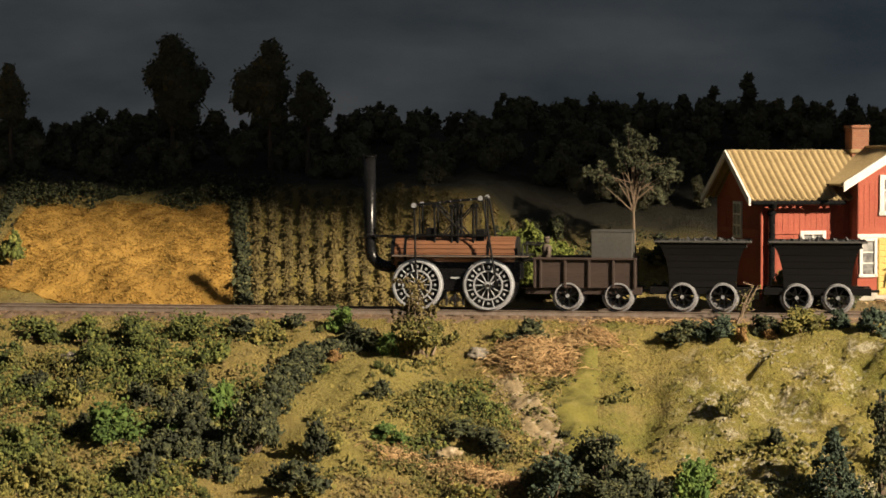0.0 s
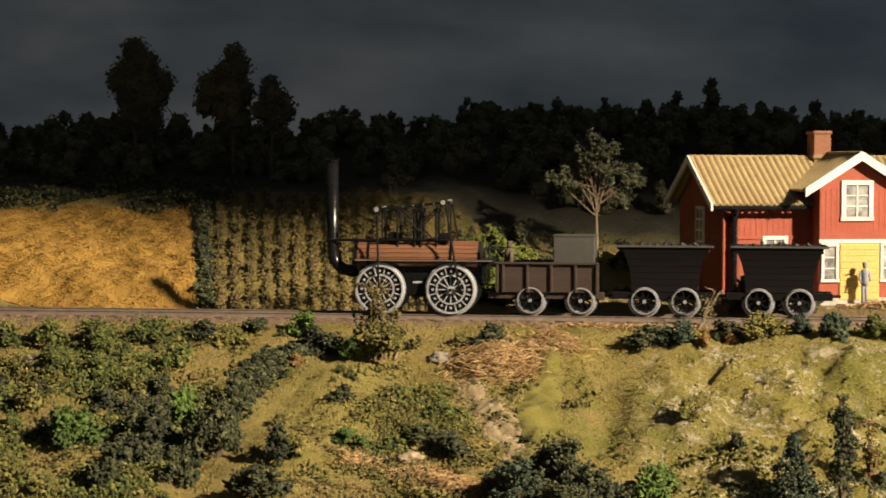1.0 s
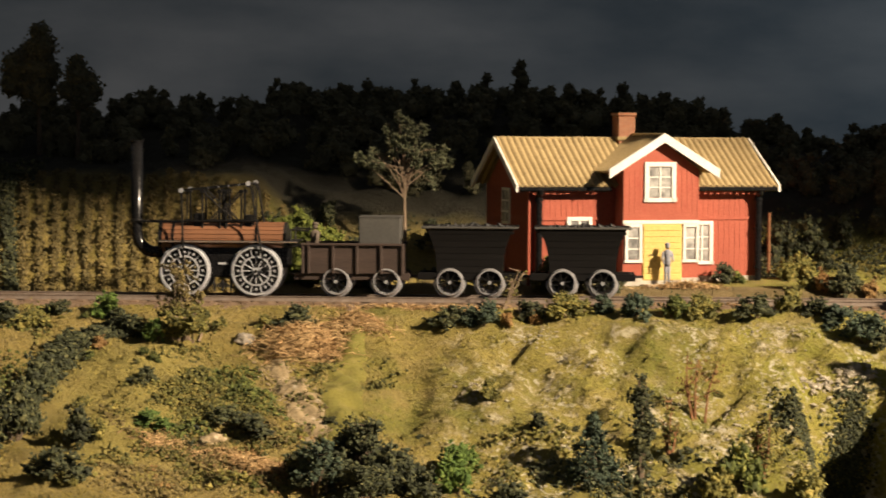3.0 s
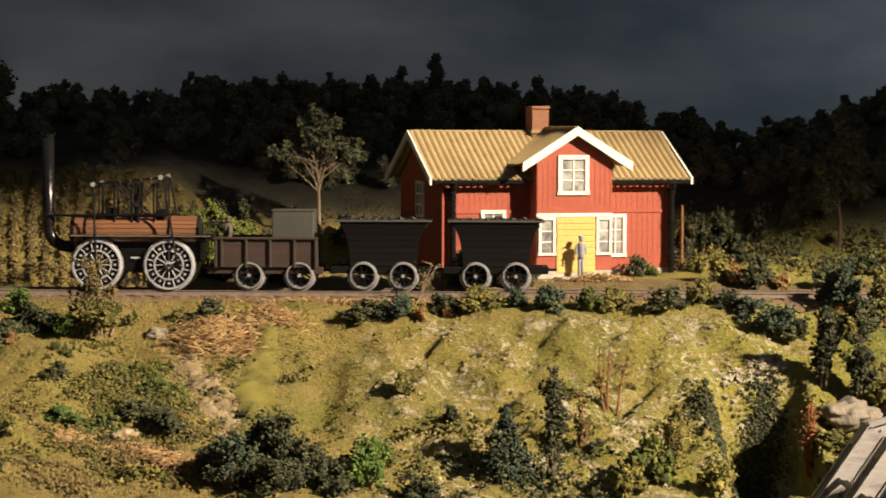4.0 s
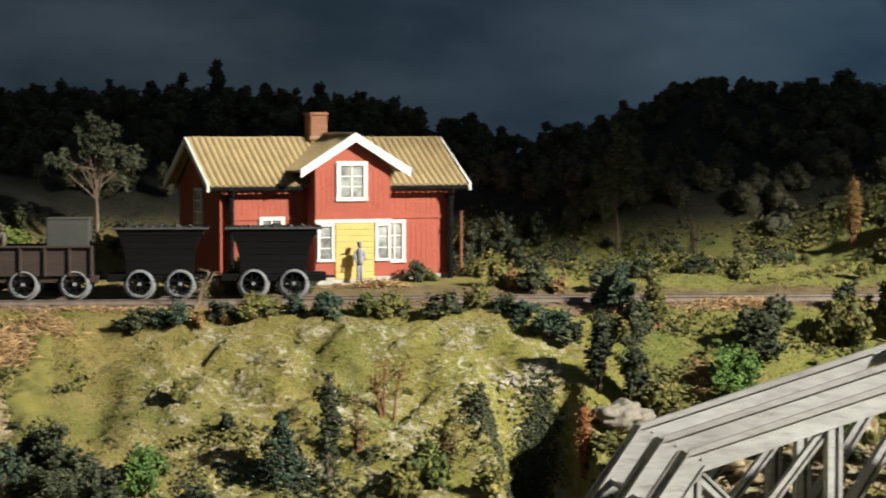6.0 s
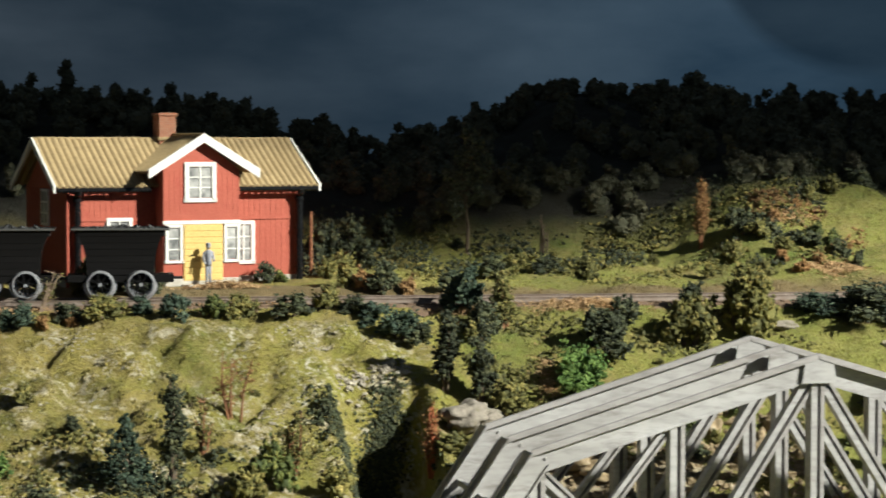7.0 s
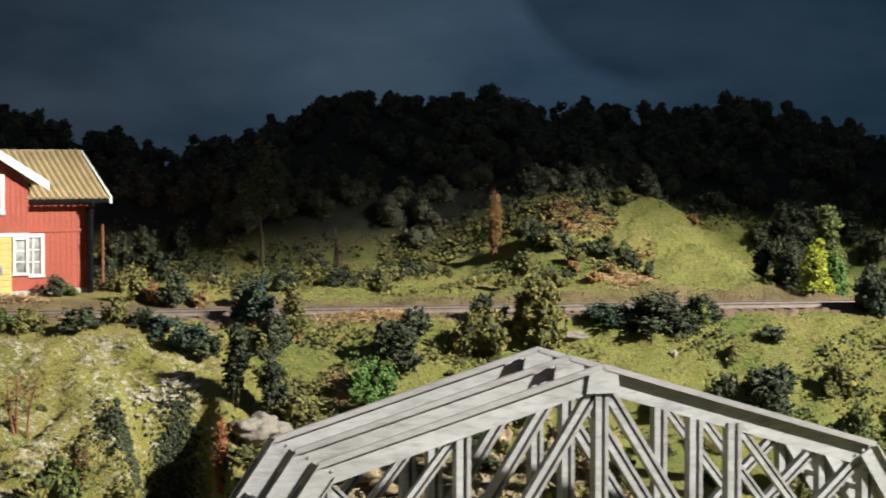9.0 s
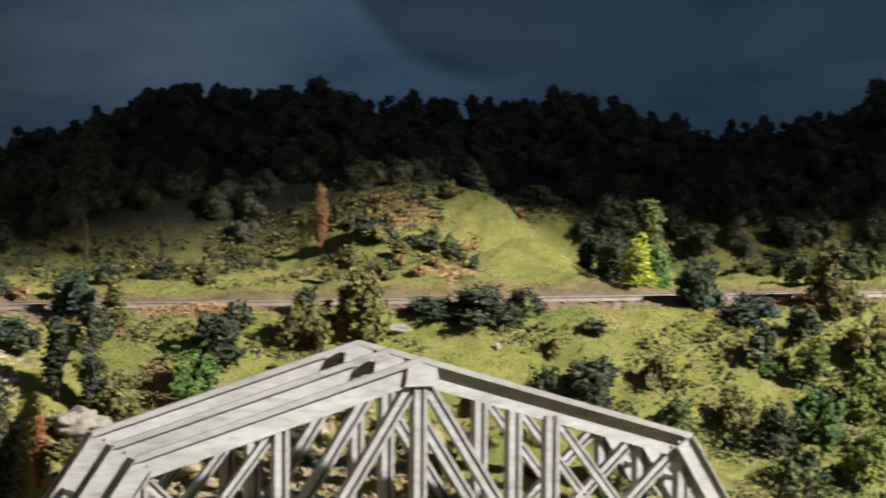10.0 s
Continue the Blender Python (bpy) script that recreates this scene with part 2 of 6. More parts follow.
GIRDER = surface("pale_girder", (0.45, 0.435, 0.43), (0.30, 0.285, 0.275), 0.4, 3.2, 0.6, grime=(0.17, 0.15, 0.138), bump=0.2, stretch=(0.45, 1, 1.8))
# darker girder copy: shading by angle put into the colour, plus grime patches
COVER = surface("shaded_girder", (0.36, 0.34, 0.33), (0.27, 0.25, 0.24), 0.4, 3.2, 0.7, grime=(0.17, 0.15, 0.14), bump=0.2, stretch=(0.45, 1, 1.8))
ROCK = surface("pale_rock", (0.5, 0.45, 0.36), (0.34, 0.30, 0.23), 1.2, 8, 0.9, grime=(0.16, 0.14, 0.07), bump=0.9, depth=0.08)
DARKROCK = surface("grey_rock", (0.27, 0.235, 0.19), (0.17, 0.15, 0.115), 1.0, 7, 0.9, grime=(0.1, 0.09, 0.04), bump=0.9, depth=0.08)
WHEAT = surface("ripe_wheat", (0.36, 0.215, 0.042), (0.29, 0.165, 0.03), 1.3, 6, 0.95, island=0.12, bump=0.6, grime=(0.15, 0.08, 0.018), stretch=(0.6, 1, 1))
STRAW = surface("dry_straw", (0.48, 0.33, 0.16), (0.32, 0.195, 0.085), 1.0, 8, 0.9, island=0.35)
SANDROCK = surface("sandy_rock", (0.29, 0.22, 0.125), (0.2, 0.15, 0.075), 1.0, 8, 0.95, grime=(0.5, 0.44, 0.33), bump=0.8, depth=0.06)
MOSS = surface("smooth_moss", (0.17, 0.148, 0.026), (0.12, 0.112, 0.021), 0.7, 10, 0.95, grime=(0.20, 0.16, 0.05), bump=0.7, depth=0.06)
BARK = surface("bark", (0.10, 0.07, 0.045), (0.16, 0.12, 0.08), 2, 10, 0.95)
PALEBARK = surface("pale_bark", (0.30, 0.22, 0.15), (0.22, 0.16, 0.11), 2, 10, 0.95)
RUSTBARK = surface("rust_twig", (0.27, 0.125, 0.055), (0.19, 0.09, 0.045), 2, 10, 0.95)
REDTWIG = surface("red_twig", (0.42, 0.13, 0.05), (0.30, 0.09, 0.035), 2, 10, 0.9)
F_DARK = foliage_mat("dark_green_foam", (0.014, 0.019, 0.009), (0.05, 0.06, 0.025), (0.115, 0.115, 0.048))
F_GREEN = foliage_mat("green_foam", (0.028, 0.04, 0.009), (0.095, 0.118, 0.023), (0.185, 0.185, 0.045))
F_BRIGHT = foliage_mat("bright_green_foam", (0.035, 0.072, 0.012), (0.085, 0.145, 0.026), (0.13, 0.19, 0.04))
F_FRESH = foliage_mat("fresh_green_foam", (0.07, 0.095, 0.014), (0.15, 0.18, 0.025), (0.2, 0.22, 0.04))
F_OLIVE = foliage_mat("olive_foam", (0.045, 0.048, 0.012), (0.15, 0.142, 0.033), (0.25, 0.21, 0.058))
F_GREY = foliage_mat("grey_green_foam", (0.06, 0.07, 0.042), (0.14, 0.155, 0.092), (0.2, 0.2, 0.12))
F_LIME = foliage_mat("lime_foam", (0.22, 0.26, 0.015), (0.38, 0.42, 0.03), (0.45, 0.46, 0.05))
F_BLUE = foliage_mat("blue_green_foam", (0.018, 0.032, 0.022), (0.04, 0.064, 0.04), (0.07, 0.09, 0.05))
F_DRY = foliage_mat("dry_crop_foam", (0.09, 0.072, 0.024), (0.165, 0.128, 0.046), (0.22, 0.17, 0.065))
F_RUST = foliage_mat("rust_foam", (0.13, 0.072, 0.025), (0.25, 0.145, 0.052), (0.33, 0.21, 0.085))
F_FOREST = foliage_mat("forest_foam", (0.078, 0.08, 0.048), (0.118, 0.115, 0.068), (0.155, 0.14, 0.08))
BRICK = None


def brick_mat():
    m, n, l, p = nodes_of("chimney_brick")
    v = coords(n, l)
    b = n.new("ShaderNodeTexBrick")
    b.inputs["Color1"].default_value, b.inputs["Color2"].default_value = (0.36, 0.13, 0.06, 1), (0.27, 0.09, 0.045, 1)
    b.inputs["Mortar"].default_value = (0.3, 0.22, 0.15, 1)
    b.inputs["Scale"].default_value, b.inputs["Mortar Size"].default_value = 3.2, 0.03
    rot = n.new("ShaderNodeMapping")
    rot.inputs["Rotation"].default_value = (radians(90), 0, 0)
    l.new(v, rot.inputs["Vector"])
    l.new(rot.outputs["Vector"], b.inputs["Vector"])
    col = mix(n, l, ramp(n, l, noise_node(n, l, v, 5.0), [(0.4, (0, 0, 0)), (0.7, (0.5, 0.5, 0.5))]), b.outputs["Color"], (0.18, 0.08, 0.05))
    l.new(col, p.inputs["Base Color"])
    p.inputs["Roughness"].default_value = 0.9
    relief(n, l, b.outputs["Fac"], p, -0.5, 0.03)
    return m


BRICK = brick_mat()
GLASS, gn, gl, gp = nodes_of("window_glass")
gp.inputs["Base Color"].default_value = (0.35, 0.35, 0.33, 1)
gp.inputs["Roughness"].default_value = 0.25
gl.new(ramp(gn, gl, noise_node(gn, gl, coords(gn, gl), 1.5), [(0.35, (0.12, 0.12, 0.12)), (0.65, (0.5, 0.49, 0.46))]), gp.inputs["Base Color"])


# ---- builders ----
def finish(name, me, material, parent=None, label="", smooth=False):
    me.materials.append(material)
    if smooth:
        me.polygons.foreach_set("use_smooth", [True] * len(me.polygons))
    ob = new(name, me)
    if parent:
        ob.parent = parent
    if label:
        ob["label"] = label
    return ob


def part(name, bm, material, parent=None, label="", smooth=False):
    """One mesh object, drawn in centimetres, under a thing or a part."""
    bmesh.ops.scale(bm, vec=(CM, CM, CM), verts=bm.verts)
    me = bpy.data.meshes.new(name)
    bm.to_mesh(me)
    bm.free()
    return finish(name, me, material, parent, label, smooth)


def raw(name, verts, faces, material, parent=None, label="", smooth=False):
    me = bpy.data.meshes.new(name)
    me.from_pydata((np.asarray(verts) * CM).tolist(), [], faces if isinstance(faces, list) else faces.tolist())
    me.update()
    return finish(name, me, material, parent, label, smooth)


def thing(name, x, y, z, turn=0.0, label="", category="", group="", kind=""):
    ob = new(name)
    ob.empty_display_size = 0.01
    ob.matrix_basis = pose(x * CM, y * CM, z * CM, 0, 0, turn)
    return tagged(ob, label, category, group, kind)


def again(name, ob, parent, x, y, z, turn=(0, 0, 0)):
    """The same mesh once more, as a part of its own."""
    c = new(name, ob.data)
    c.parent = parent
    c.matrix_basis = pose(x * CM, y * CM, z * CM, *turn)
    return c


def box(bm, x0, x1, y0, y1, z0, z1, bev=0.0):
    r = bmesh.ops.create_cube(bm, size=1.0)["verts"]
    for v in r:
        v.co = ((x0 + x1) / 2 + v.co.x * (x1 - x0), (y0 + y1) / 2 + v.co.y * (y1 - y0), (z0 + z1) / 2 + v.co.z * (z1 - z0))
    if bev:
        bmesh.ops.bevel(bm, geom=list({e for v in r for e in v.link_edges}), offset=bev, segments=1, affect="EDGES")
    return bm


def rod(bm, a, b, r, r2=None, seg=10):
    a, b = Vector(a), Vector(b)
    d = b - a
    v = bmesh.ops.create_cone(bm, cap_ends=True, segments=seg, radius1=r, radius2=r if r2 is None else r2, depth=d.length)["verts"]
    m = Matrix.Translation((a + b) / 2) @ d.to_track_quat("Z", "Y").to_matrix().to_4x4()
    bmesh.ops.transform(bm, matrix=m, verts=v)
    return bm


def bar(bm, a, b, w, h):
    """A square bar from a to b in the plane of x and z: w across y, h in the plane."""
    a, b = Vector(a), Vector(b)
    d = b - a
    v = bmesh.ops.create_cube(bm, size=1.0)["verts"]
    ang = math.atan2(d.z, d.x)
    m = Matrix.Translation((a + b) / 2) @ Matrix.Rotation(-ang, 4, "Y") @ Matrix.Diagonal((d.length, w, h, 1))
    bmesh.ops.transform(bm, matrix=m, verts=v)
    return bm


def tube(bm, pts, r, seg=14):
    rings = []
    pts = [Vector(p) for p in pts]
    for k, p in enumerate(pts):
        d = (pts[min(k + 1, len(pts) - 1)] - pts[max(k - 1, 0)]).normalized()
        side = Vector((0, 1, 0))
        if abs(d.y) > 0.9:
            side = Vector((1, 0, 0))
        u = d.cross(side).normalized()
        w = d.cross(u)
        rk = r[k] if isinstance(r, (list, tuple)) else r
        rings.append([bm.verts.new(p + (u * math.cos(a) + w * math.sin(a)) * rk) for a in [2 * math.pi * i / seg for i in range(seg)]])
    for q, s in zip(rings, rings[1:]):
        for i in range(seg):
            bm.faces.new((q[i], q[(i + 1) % seg], s[(i + 1) % seg], s[i]))
    bm.faces.new(rings[0])
    bm.faces.new(list(reversed(rings[-1])))
    bmesh.ops.recalc_face_normals(bm, faces=bm.faces)
    return bm


def prism(bm, outline, y0, y1):
    """An outline in x and z drawn out from y0 to y1."""
    f = [bm.verts.new((x, y0, z)) for x, z in outline]
    g = [bm.verts.new((x, y1, z)) for x, z in outline]
    bm.faces.new(f)
    bm.faces.new(list(reversed(g)))
    for i in range(len(f)):
        j = (i + 1) % len(f)
        bm.faces.new((f[j], f[i], g[i], g[j]))
    bmesh.ops.recalc_face_normals(bm, faces=bm.faces)
    return bm


def ring(bm, cx, cz, y0, y1, r0, r1, seg=40):
    """A flat ring in x and z between the radii r0 and r1."""
    v = []
    for i in range(seg):
        a = 2 * math.pi * i / seg
        c, s = math.cos(a), math.sin(a)
        v.append([bm.verts.new((cx + r * c, y, cz + r * s)) for r, y in ((r0, y0), (r1, y0), (r1, y1), (r0, y1))])
    for i in range(seg):
        p, q = v[i], v[(i + 1) % seg]
        for k in range(4):
            bm.faces.new((p[k], p[(k + 1) % 4], q[(k + 1) % 4], q[k]))
    bmesh.ops.recalc_face_normals(bm, faces=bm.faces)
    return bm


OCTA_V = np.array([(1, 0, 0), (-1, 0, 0), (0, 1, 0), (0, -1, 0), (0, 0, 1), (0, 0, -1)], float)
OCTA_F = np.array([(0, 2, 4), (2, 1, 4), (1, 3, 4), (3, 0, 4), (2, 0, 5), (1, 2, 5), (3, 1, 5), (0, 3, 5)])


TETRA_V = np.array([(0.94, 0, -0.33), (-0.47, 0.82, -0.33), (-0.47, -0.82, -0.33), (0, 0, 1)], float) * 1.15
TETRA_F = np.array([(0, 1, 3), (1, 2, 3), (2, 0, 3), (0, 2, 1)])


def lumps(rng, centres, size, jitter=0.45, flat=1.0, plain=False):
    """Small ragged foam crumbs at the centres; plain ones have four sides."""
    n = len(centres)
    shape, sides = (TETRA_V, TETRA_F) if plain else (OCTA_V, OCTA_F)
    k = len(shape)
    s = np.asarray(size) * (0.6 + 0.9 * rng.random(n)) if np.ndim(size) == 0 else np.asarray(size)
    v = shape[None] * (1 + jitter * rng.standard_normal((n, k, 1)))
    q = rng.standard_normal((n, 4))
    q /= np.linalg.norm(q, axis=1, keepdims=True)
    w, x, y, z = q.T
    R = np.stack([1 - 2 * (y * y + z * z), 2 * (x * y - z * w), 2 * (x * z + y * w), 2 * (x * y + z * w), 1 - 2 * (x * x + z * z), 2 * (y * z - x * w),
                  2 * (x * z - y * w), 2 * (y * z + x * w), 1 - 2 * (x * x + y * y)], 1).reshape(n, 3, 3)
    v = np.einsum("nij,nkj->nki", R, v) * s[:, None, None]
    v[:, :, 2] *= flat
    v += np.asarray(centres)[:, None, :]
    f = sides[None] + k * np.arange(n)[:, None, None]
    return v.reshape(-1, 3), f.reshape(-1, 3)


def crown_points(rng, blobs, per):
    """Points over and a little inside rough balls (x, y, z, r), thinner below."""
    out = []
    for x, y, z, r in blobs:
        n = max(8, int(per * r * r))
        d = rng.standard_normal((n, 3))
        d /= np.linalg.norm(d, axis=1, keepdims=True)
        wob = 1 + 0.22 * np.sin(d[:, :1] * 5 + x * 7) * np.cos(d[:, 1:2] * 6 + z * 5) + 0.12 * rng.standard_normal((n, 1))
        out.append(np.array([x, y, z]) + d * r * wob * (0.55 + 0.45 * rng.random((n, 1)) ** 0.4))
    return np.concatenate(out)


_ball = bmesh.new()
bmesh.ops.create_icosphere(_ball, subdivisions=2, radius=1.0)
_ball.verts.index_update()
BALL_V = np.array([c.co for c in _ball.verts])
BALL_F = np.array([[c.index for c in q.verts] for q in _ball.faces])
_ball.free()


def cores(rng, blobs, share):
    """Lumpy solid hearts of the clumps, under the loose crumbs."""
    b = np.asarray(blobs, float)
    n, k = len(b), len(BALL_V)
    w = 1 + 0.1 * rng.standard_normal((n, k, 1)) + 0.14 * np.sin(BALL_V[None, :, :1] * 4 + b[:, None, :1] * 5) * np.cos(BALL_V[None, :, 2:] * 5 + b[:, None, 2:3] * 3)
    size = b[:, None, 3:] * (1 if b.shape[1] > 4 else np.ones((1, 1, 3)))
    v = b[:, None, :3] + BALL_V[None] * w * size * share
    return v.reshape(-1, 3), (BALL_F[None] + k * np.arange(n)[:, None, None]).reshape(-1, 3)


def joined(*meshes):
    vs, fs, n = [], [], 0
    for v, f in meshes:
        vs.append(v), fs.append(f + n)
        n += len(v)
    return np.concatenate(vs), np.concatenate(fs)


# ---- ground ----
def lerp(x, xs, ys):
    return np.interp(x, xs, ys)


def smooth(x, a, b):
    t = np.clip((x - a) / (b - a), 0, 1)
    return t * t * (3 - 2 * t)


def skyline(x):
    """Height of the wooded ridge."""
    return lerp(x, [-60, -43.8, -40.5, -36.3, -33, -30.9, -24.6, -21.7, -20, -18.5, -16.8, -16, -14.2, -13, -9.9, -7.6, -2.5, 0.3, 2.2, 5.8, 8, 9.7, 11.4, 13.2, 14.8,
                    17.4, 19, 20.5, 21.3, 22.6, 25.4, 28, 30, 32, 33.4, 36, 40, 43, 45.3, 48, 49.4, 51, 54.5, 58, 61, 64, 66, 90],
                [8.4, 8.45, 8.0, 8.6, 8.8, 8.15, 8.15, 8.7, 9.0, 8.2, 8.15, 9.1, 9.5, 9.0, 9.25, 9.0, 9.3, 9.3, 8.8, 8.6, 8.15, 7.5, 7.5, 6.55, 6.95,
                 7.55, 8.15, 8.5, 9.2, 9.65, 9.95, 9.5, 9.85, 9.75, 9.0, 9.25, 8.95, 9.1, 9.75, 9.3, 9.0, 7.9, 7.4, 7.9, 8.4, 9.1, 10.6, 10.6])


def wob(x, y, s, k):
    return np.sin(x * s + 1.7 * k + 1.3 * np.sin(y * s * 0.7 + k)) * np.cos(y * s * 1.1 + 2.1 * k + np.sin(x * s * 0.6))


def height(x, y):
    x, y = np.asarray(x, float), np.asarray(y, float)
    d = 91.2 - y
    left = lerp(d, [-1, 0, 1.2, 2.4, 5, 9, 14, 20, 60, 300], [-0.25, -0.3, -0.62, -1.1, -2.5, -4.2, -5.5, -6.4, -9.5, -10])
    west = lerp(d, [-1, 0, 1.2, 3, 7, 13, 17, 26, 60, 300], [-0.25, -0.3, -0.62, -1.15, -2.6, -4.3, -5.2, -6.6, -9.5, -10])
    right = lerp(d, [-1, 0, 1.2, 4, 8, 13, 26, 60, 300], [-0.25, -0.3, -0.65, -2.2, -5.0, -6.8, -8.4, -9.5, -10])
    w, u = smooth(x, 10.5, 14.5), smooth(x, -17, -13)
    front = (west * (1 - u) + left * u) * (1 - w) + right * w
    front = front + 0.6 * np.exp(-((x + 11.5) / 4.5) ** 2 - ((y - 83) / 4.0) ** 2) * (d > 0)
    front = front - 0.7 * np.exp(-((x + 20.0) / 3.5) ** 2 - ((y - 80) / 6.0) ** 2)
    front = front - 4.6 * smooth(x, 8.2, 9.8) * (1 - smooth(x, 11.7, 12.2)) * smooth(y, 75, 80) * (1 - smooth(y, 84.4, 86.0))
    front = front + 0.45 * np.exp(-((x - 4.0) / 6.0) ** 2 - ((y - 87.5) / 2.0) ** 2) - 0.6 * np.exp(-((x + 6.0) / 0.8) ** 2 - ((y - 84) / 4.0) ** 2)
    e = y - 94.6
    top = skyline(x) - 1.1
    bl = lerp(e, [0, 0.8, 2.2, 3.0, 4.2, 11.5, 14], [-0.25, -0.55, -0.5, 0.1, 1.2, 4.2, 4.8])
    bm_ = lerp(e, [0, 1.0, 9, 15], [-0.25, 0.2, 0.4, 3.2])
    br = lerp(e, [0, 1.2, 4, 11, 15], [-0.25, 0.0, 0.9, 4.1, 4.9])
    br2 = lerp(e, [0, 1.2, 9, 12, 15], [-0.25, -0.05, 0.6, 1.2, 3.4])
    br3 = lerp(e, [0, 1.2, 6, 8, 10, 15], [-0.25, -0.05, 0.3, 0.9, 2.6, 4.4])
    crest = lerp(e, [0, 1.3, 5.6, 7.9, 11, 15], [39.4, 38.9, 38.1, 37.0, 36.1, 35.5])
    wl, wr, wr2, wr3 = smooth(x, -16.0, -12.0), smooth(x, 10.5, 14), smooth(x, 25, 31), smooth(x - crest, -0.2, 2.2)
    br = br * (1 - wr3) + br3 * wr3
    back = bl * (1 - wl) + (bm_ * (1 - wr) + (br2 * (1 - wr2) + br * wr2) * wr) * wl
    far = smooth(y, 106.5, 120)
    back = back * (1 - far) + top * far
    back = back * (1 - smooth(y, 123, 140)) - 6 * smooth(y, 123, 140)
    k = smooth(y, 91.6, 94.4)
    z = front * (1 - k) + back * k
    bed = smooth(np.abs(y - 92.9), 1.5, 3.0)
    house = smooth(np.hypot((x - 3.5) / 7.5, (y - 100.0) / 5.5), 0.85, 1.15)
    rough = 0.17 * wob(x, y, 1.1, 1) + 0.11 * wob(x, y, 2.6, 2) + 0.06 * wob(x, y, 5.5, 3)
    cliff = smooth(x, -7, -3) * (1 - smooth(x, 8, 12)) * smooth(y, 73, 77) * (1 - smooth(y, 87, 89.5))
    z = z + cliff * (0.2 * wob(x, y * 0.5, 1.15, 9) + 0.2 * wob(x, y * 0.6, 2.7, 10) + 0.13 * wob(x, y, 4.3, 11) + 0.07 * wob(x, y, 7.7, 12) - 0.2 * np.abs(wob(x + 0.3 * y, y * 0.3, 0.9, 4)) ** 4)
    return z + rough * bed * (0.25 + 0.75 * house)


def make_ground():
    xs = np.concatenate([np.linspace(-150, -52, 12)[:-1], np.linspace(-52, 82, 420), np.linspace(82, 150, 12)[1:]])
    ys = np.concatenate([np.linspace(58, 126, 250), np.linspace(126, 160, 8)[1:]])
    X, Y = np.meshgrid(xs, ys)
    Z = height(X, Y)
    v = np.stack([X, Y, Z], -1).reshape(-1, 3)
    nx, ny = len(xs), len(ys)
    i = (np.arange(ny - 1)[:, None] * nx + np.arange(nx - 1)[None]).ravel()
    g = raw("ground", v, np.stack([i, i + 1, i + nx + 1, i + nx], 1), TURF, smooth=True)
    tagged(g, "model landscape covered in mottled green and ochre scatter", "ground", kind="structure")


make_ground()
fascia = part("fascia", box(bmesh.new(), -150, 150, 55.5, 58.2, -26, -8.4, 0.2), BLACK)
tagged(fascia, "plain black board along the front of the layout", "fascia", kind="structure")
floor = part("floor", box(bmesh.new(), -400, 400, -400, 300, -112, -104), SLEEPER)
tagged(floor, "plain dark floor of the room below the layout", "floor", kind="structure")


def make_backdrop():
    bm = bmesh.new()
    pts = []
    for k in range(41):
        a = radians(-62 + 124 * k / 40)
        pts.append((12 + 150 * math.sin(a), 4 + 150 * math.cos(a)))
    rows = [[bm.verts.new((x, y, z)) for x, y in pts] for z in (-12, 75)]
    rows += [[bm.verts.new((12 + (x - 12) * 1.006, 4 + (y - 4) * 1.006, z)) for x, y in pts] for z in (75, -12)]
    for a, b in zip(rows, rows[1:] + rows[:1]):
        for i in range(len(pts) - 1):
            bm.faces.new((a[i], a[i + 1], b[i + 1], b[i]))
    ob = part("backdrop", bm, SKY, smooth=False)
    tagged(ob, "painted backdrop of dark storm clouds behind the layout", "backdrop", kind="structure")


make_backdrop()

# unseen valance added before the scene; its edge is cut to shade the back
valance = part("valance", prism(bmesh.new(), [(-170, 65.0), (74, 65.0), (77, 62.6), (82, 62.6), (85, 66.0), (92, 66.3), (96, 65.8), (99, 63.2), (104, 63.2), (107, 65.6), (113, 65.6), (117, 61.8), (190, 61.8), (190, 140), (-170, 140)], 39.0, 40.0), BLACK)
# unseen dark board added to keep stray light off the house gable
west = part("light_stop_west", box(bmesh.new(), -176, -172, -300, 150, -10, 150), BLACK)
tagged(west, "unseen dark board added to cut stray light from the left", "wall", kind="structure")
tagged(valance, "unseen black board added to keep the spot off the back of the layout", "valance", kind="structure")


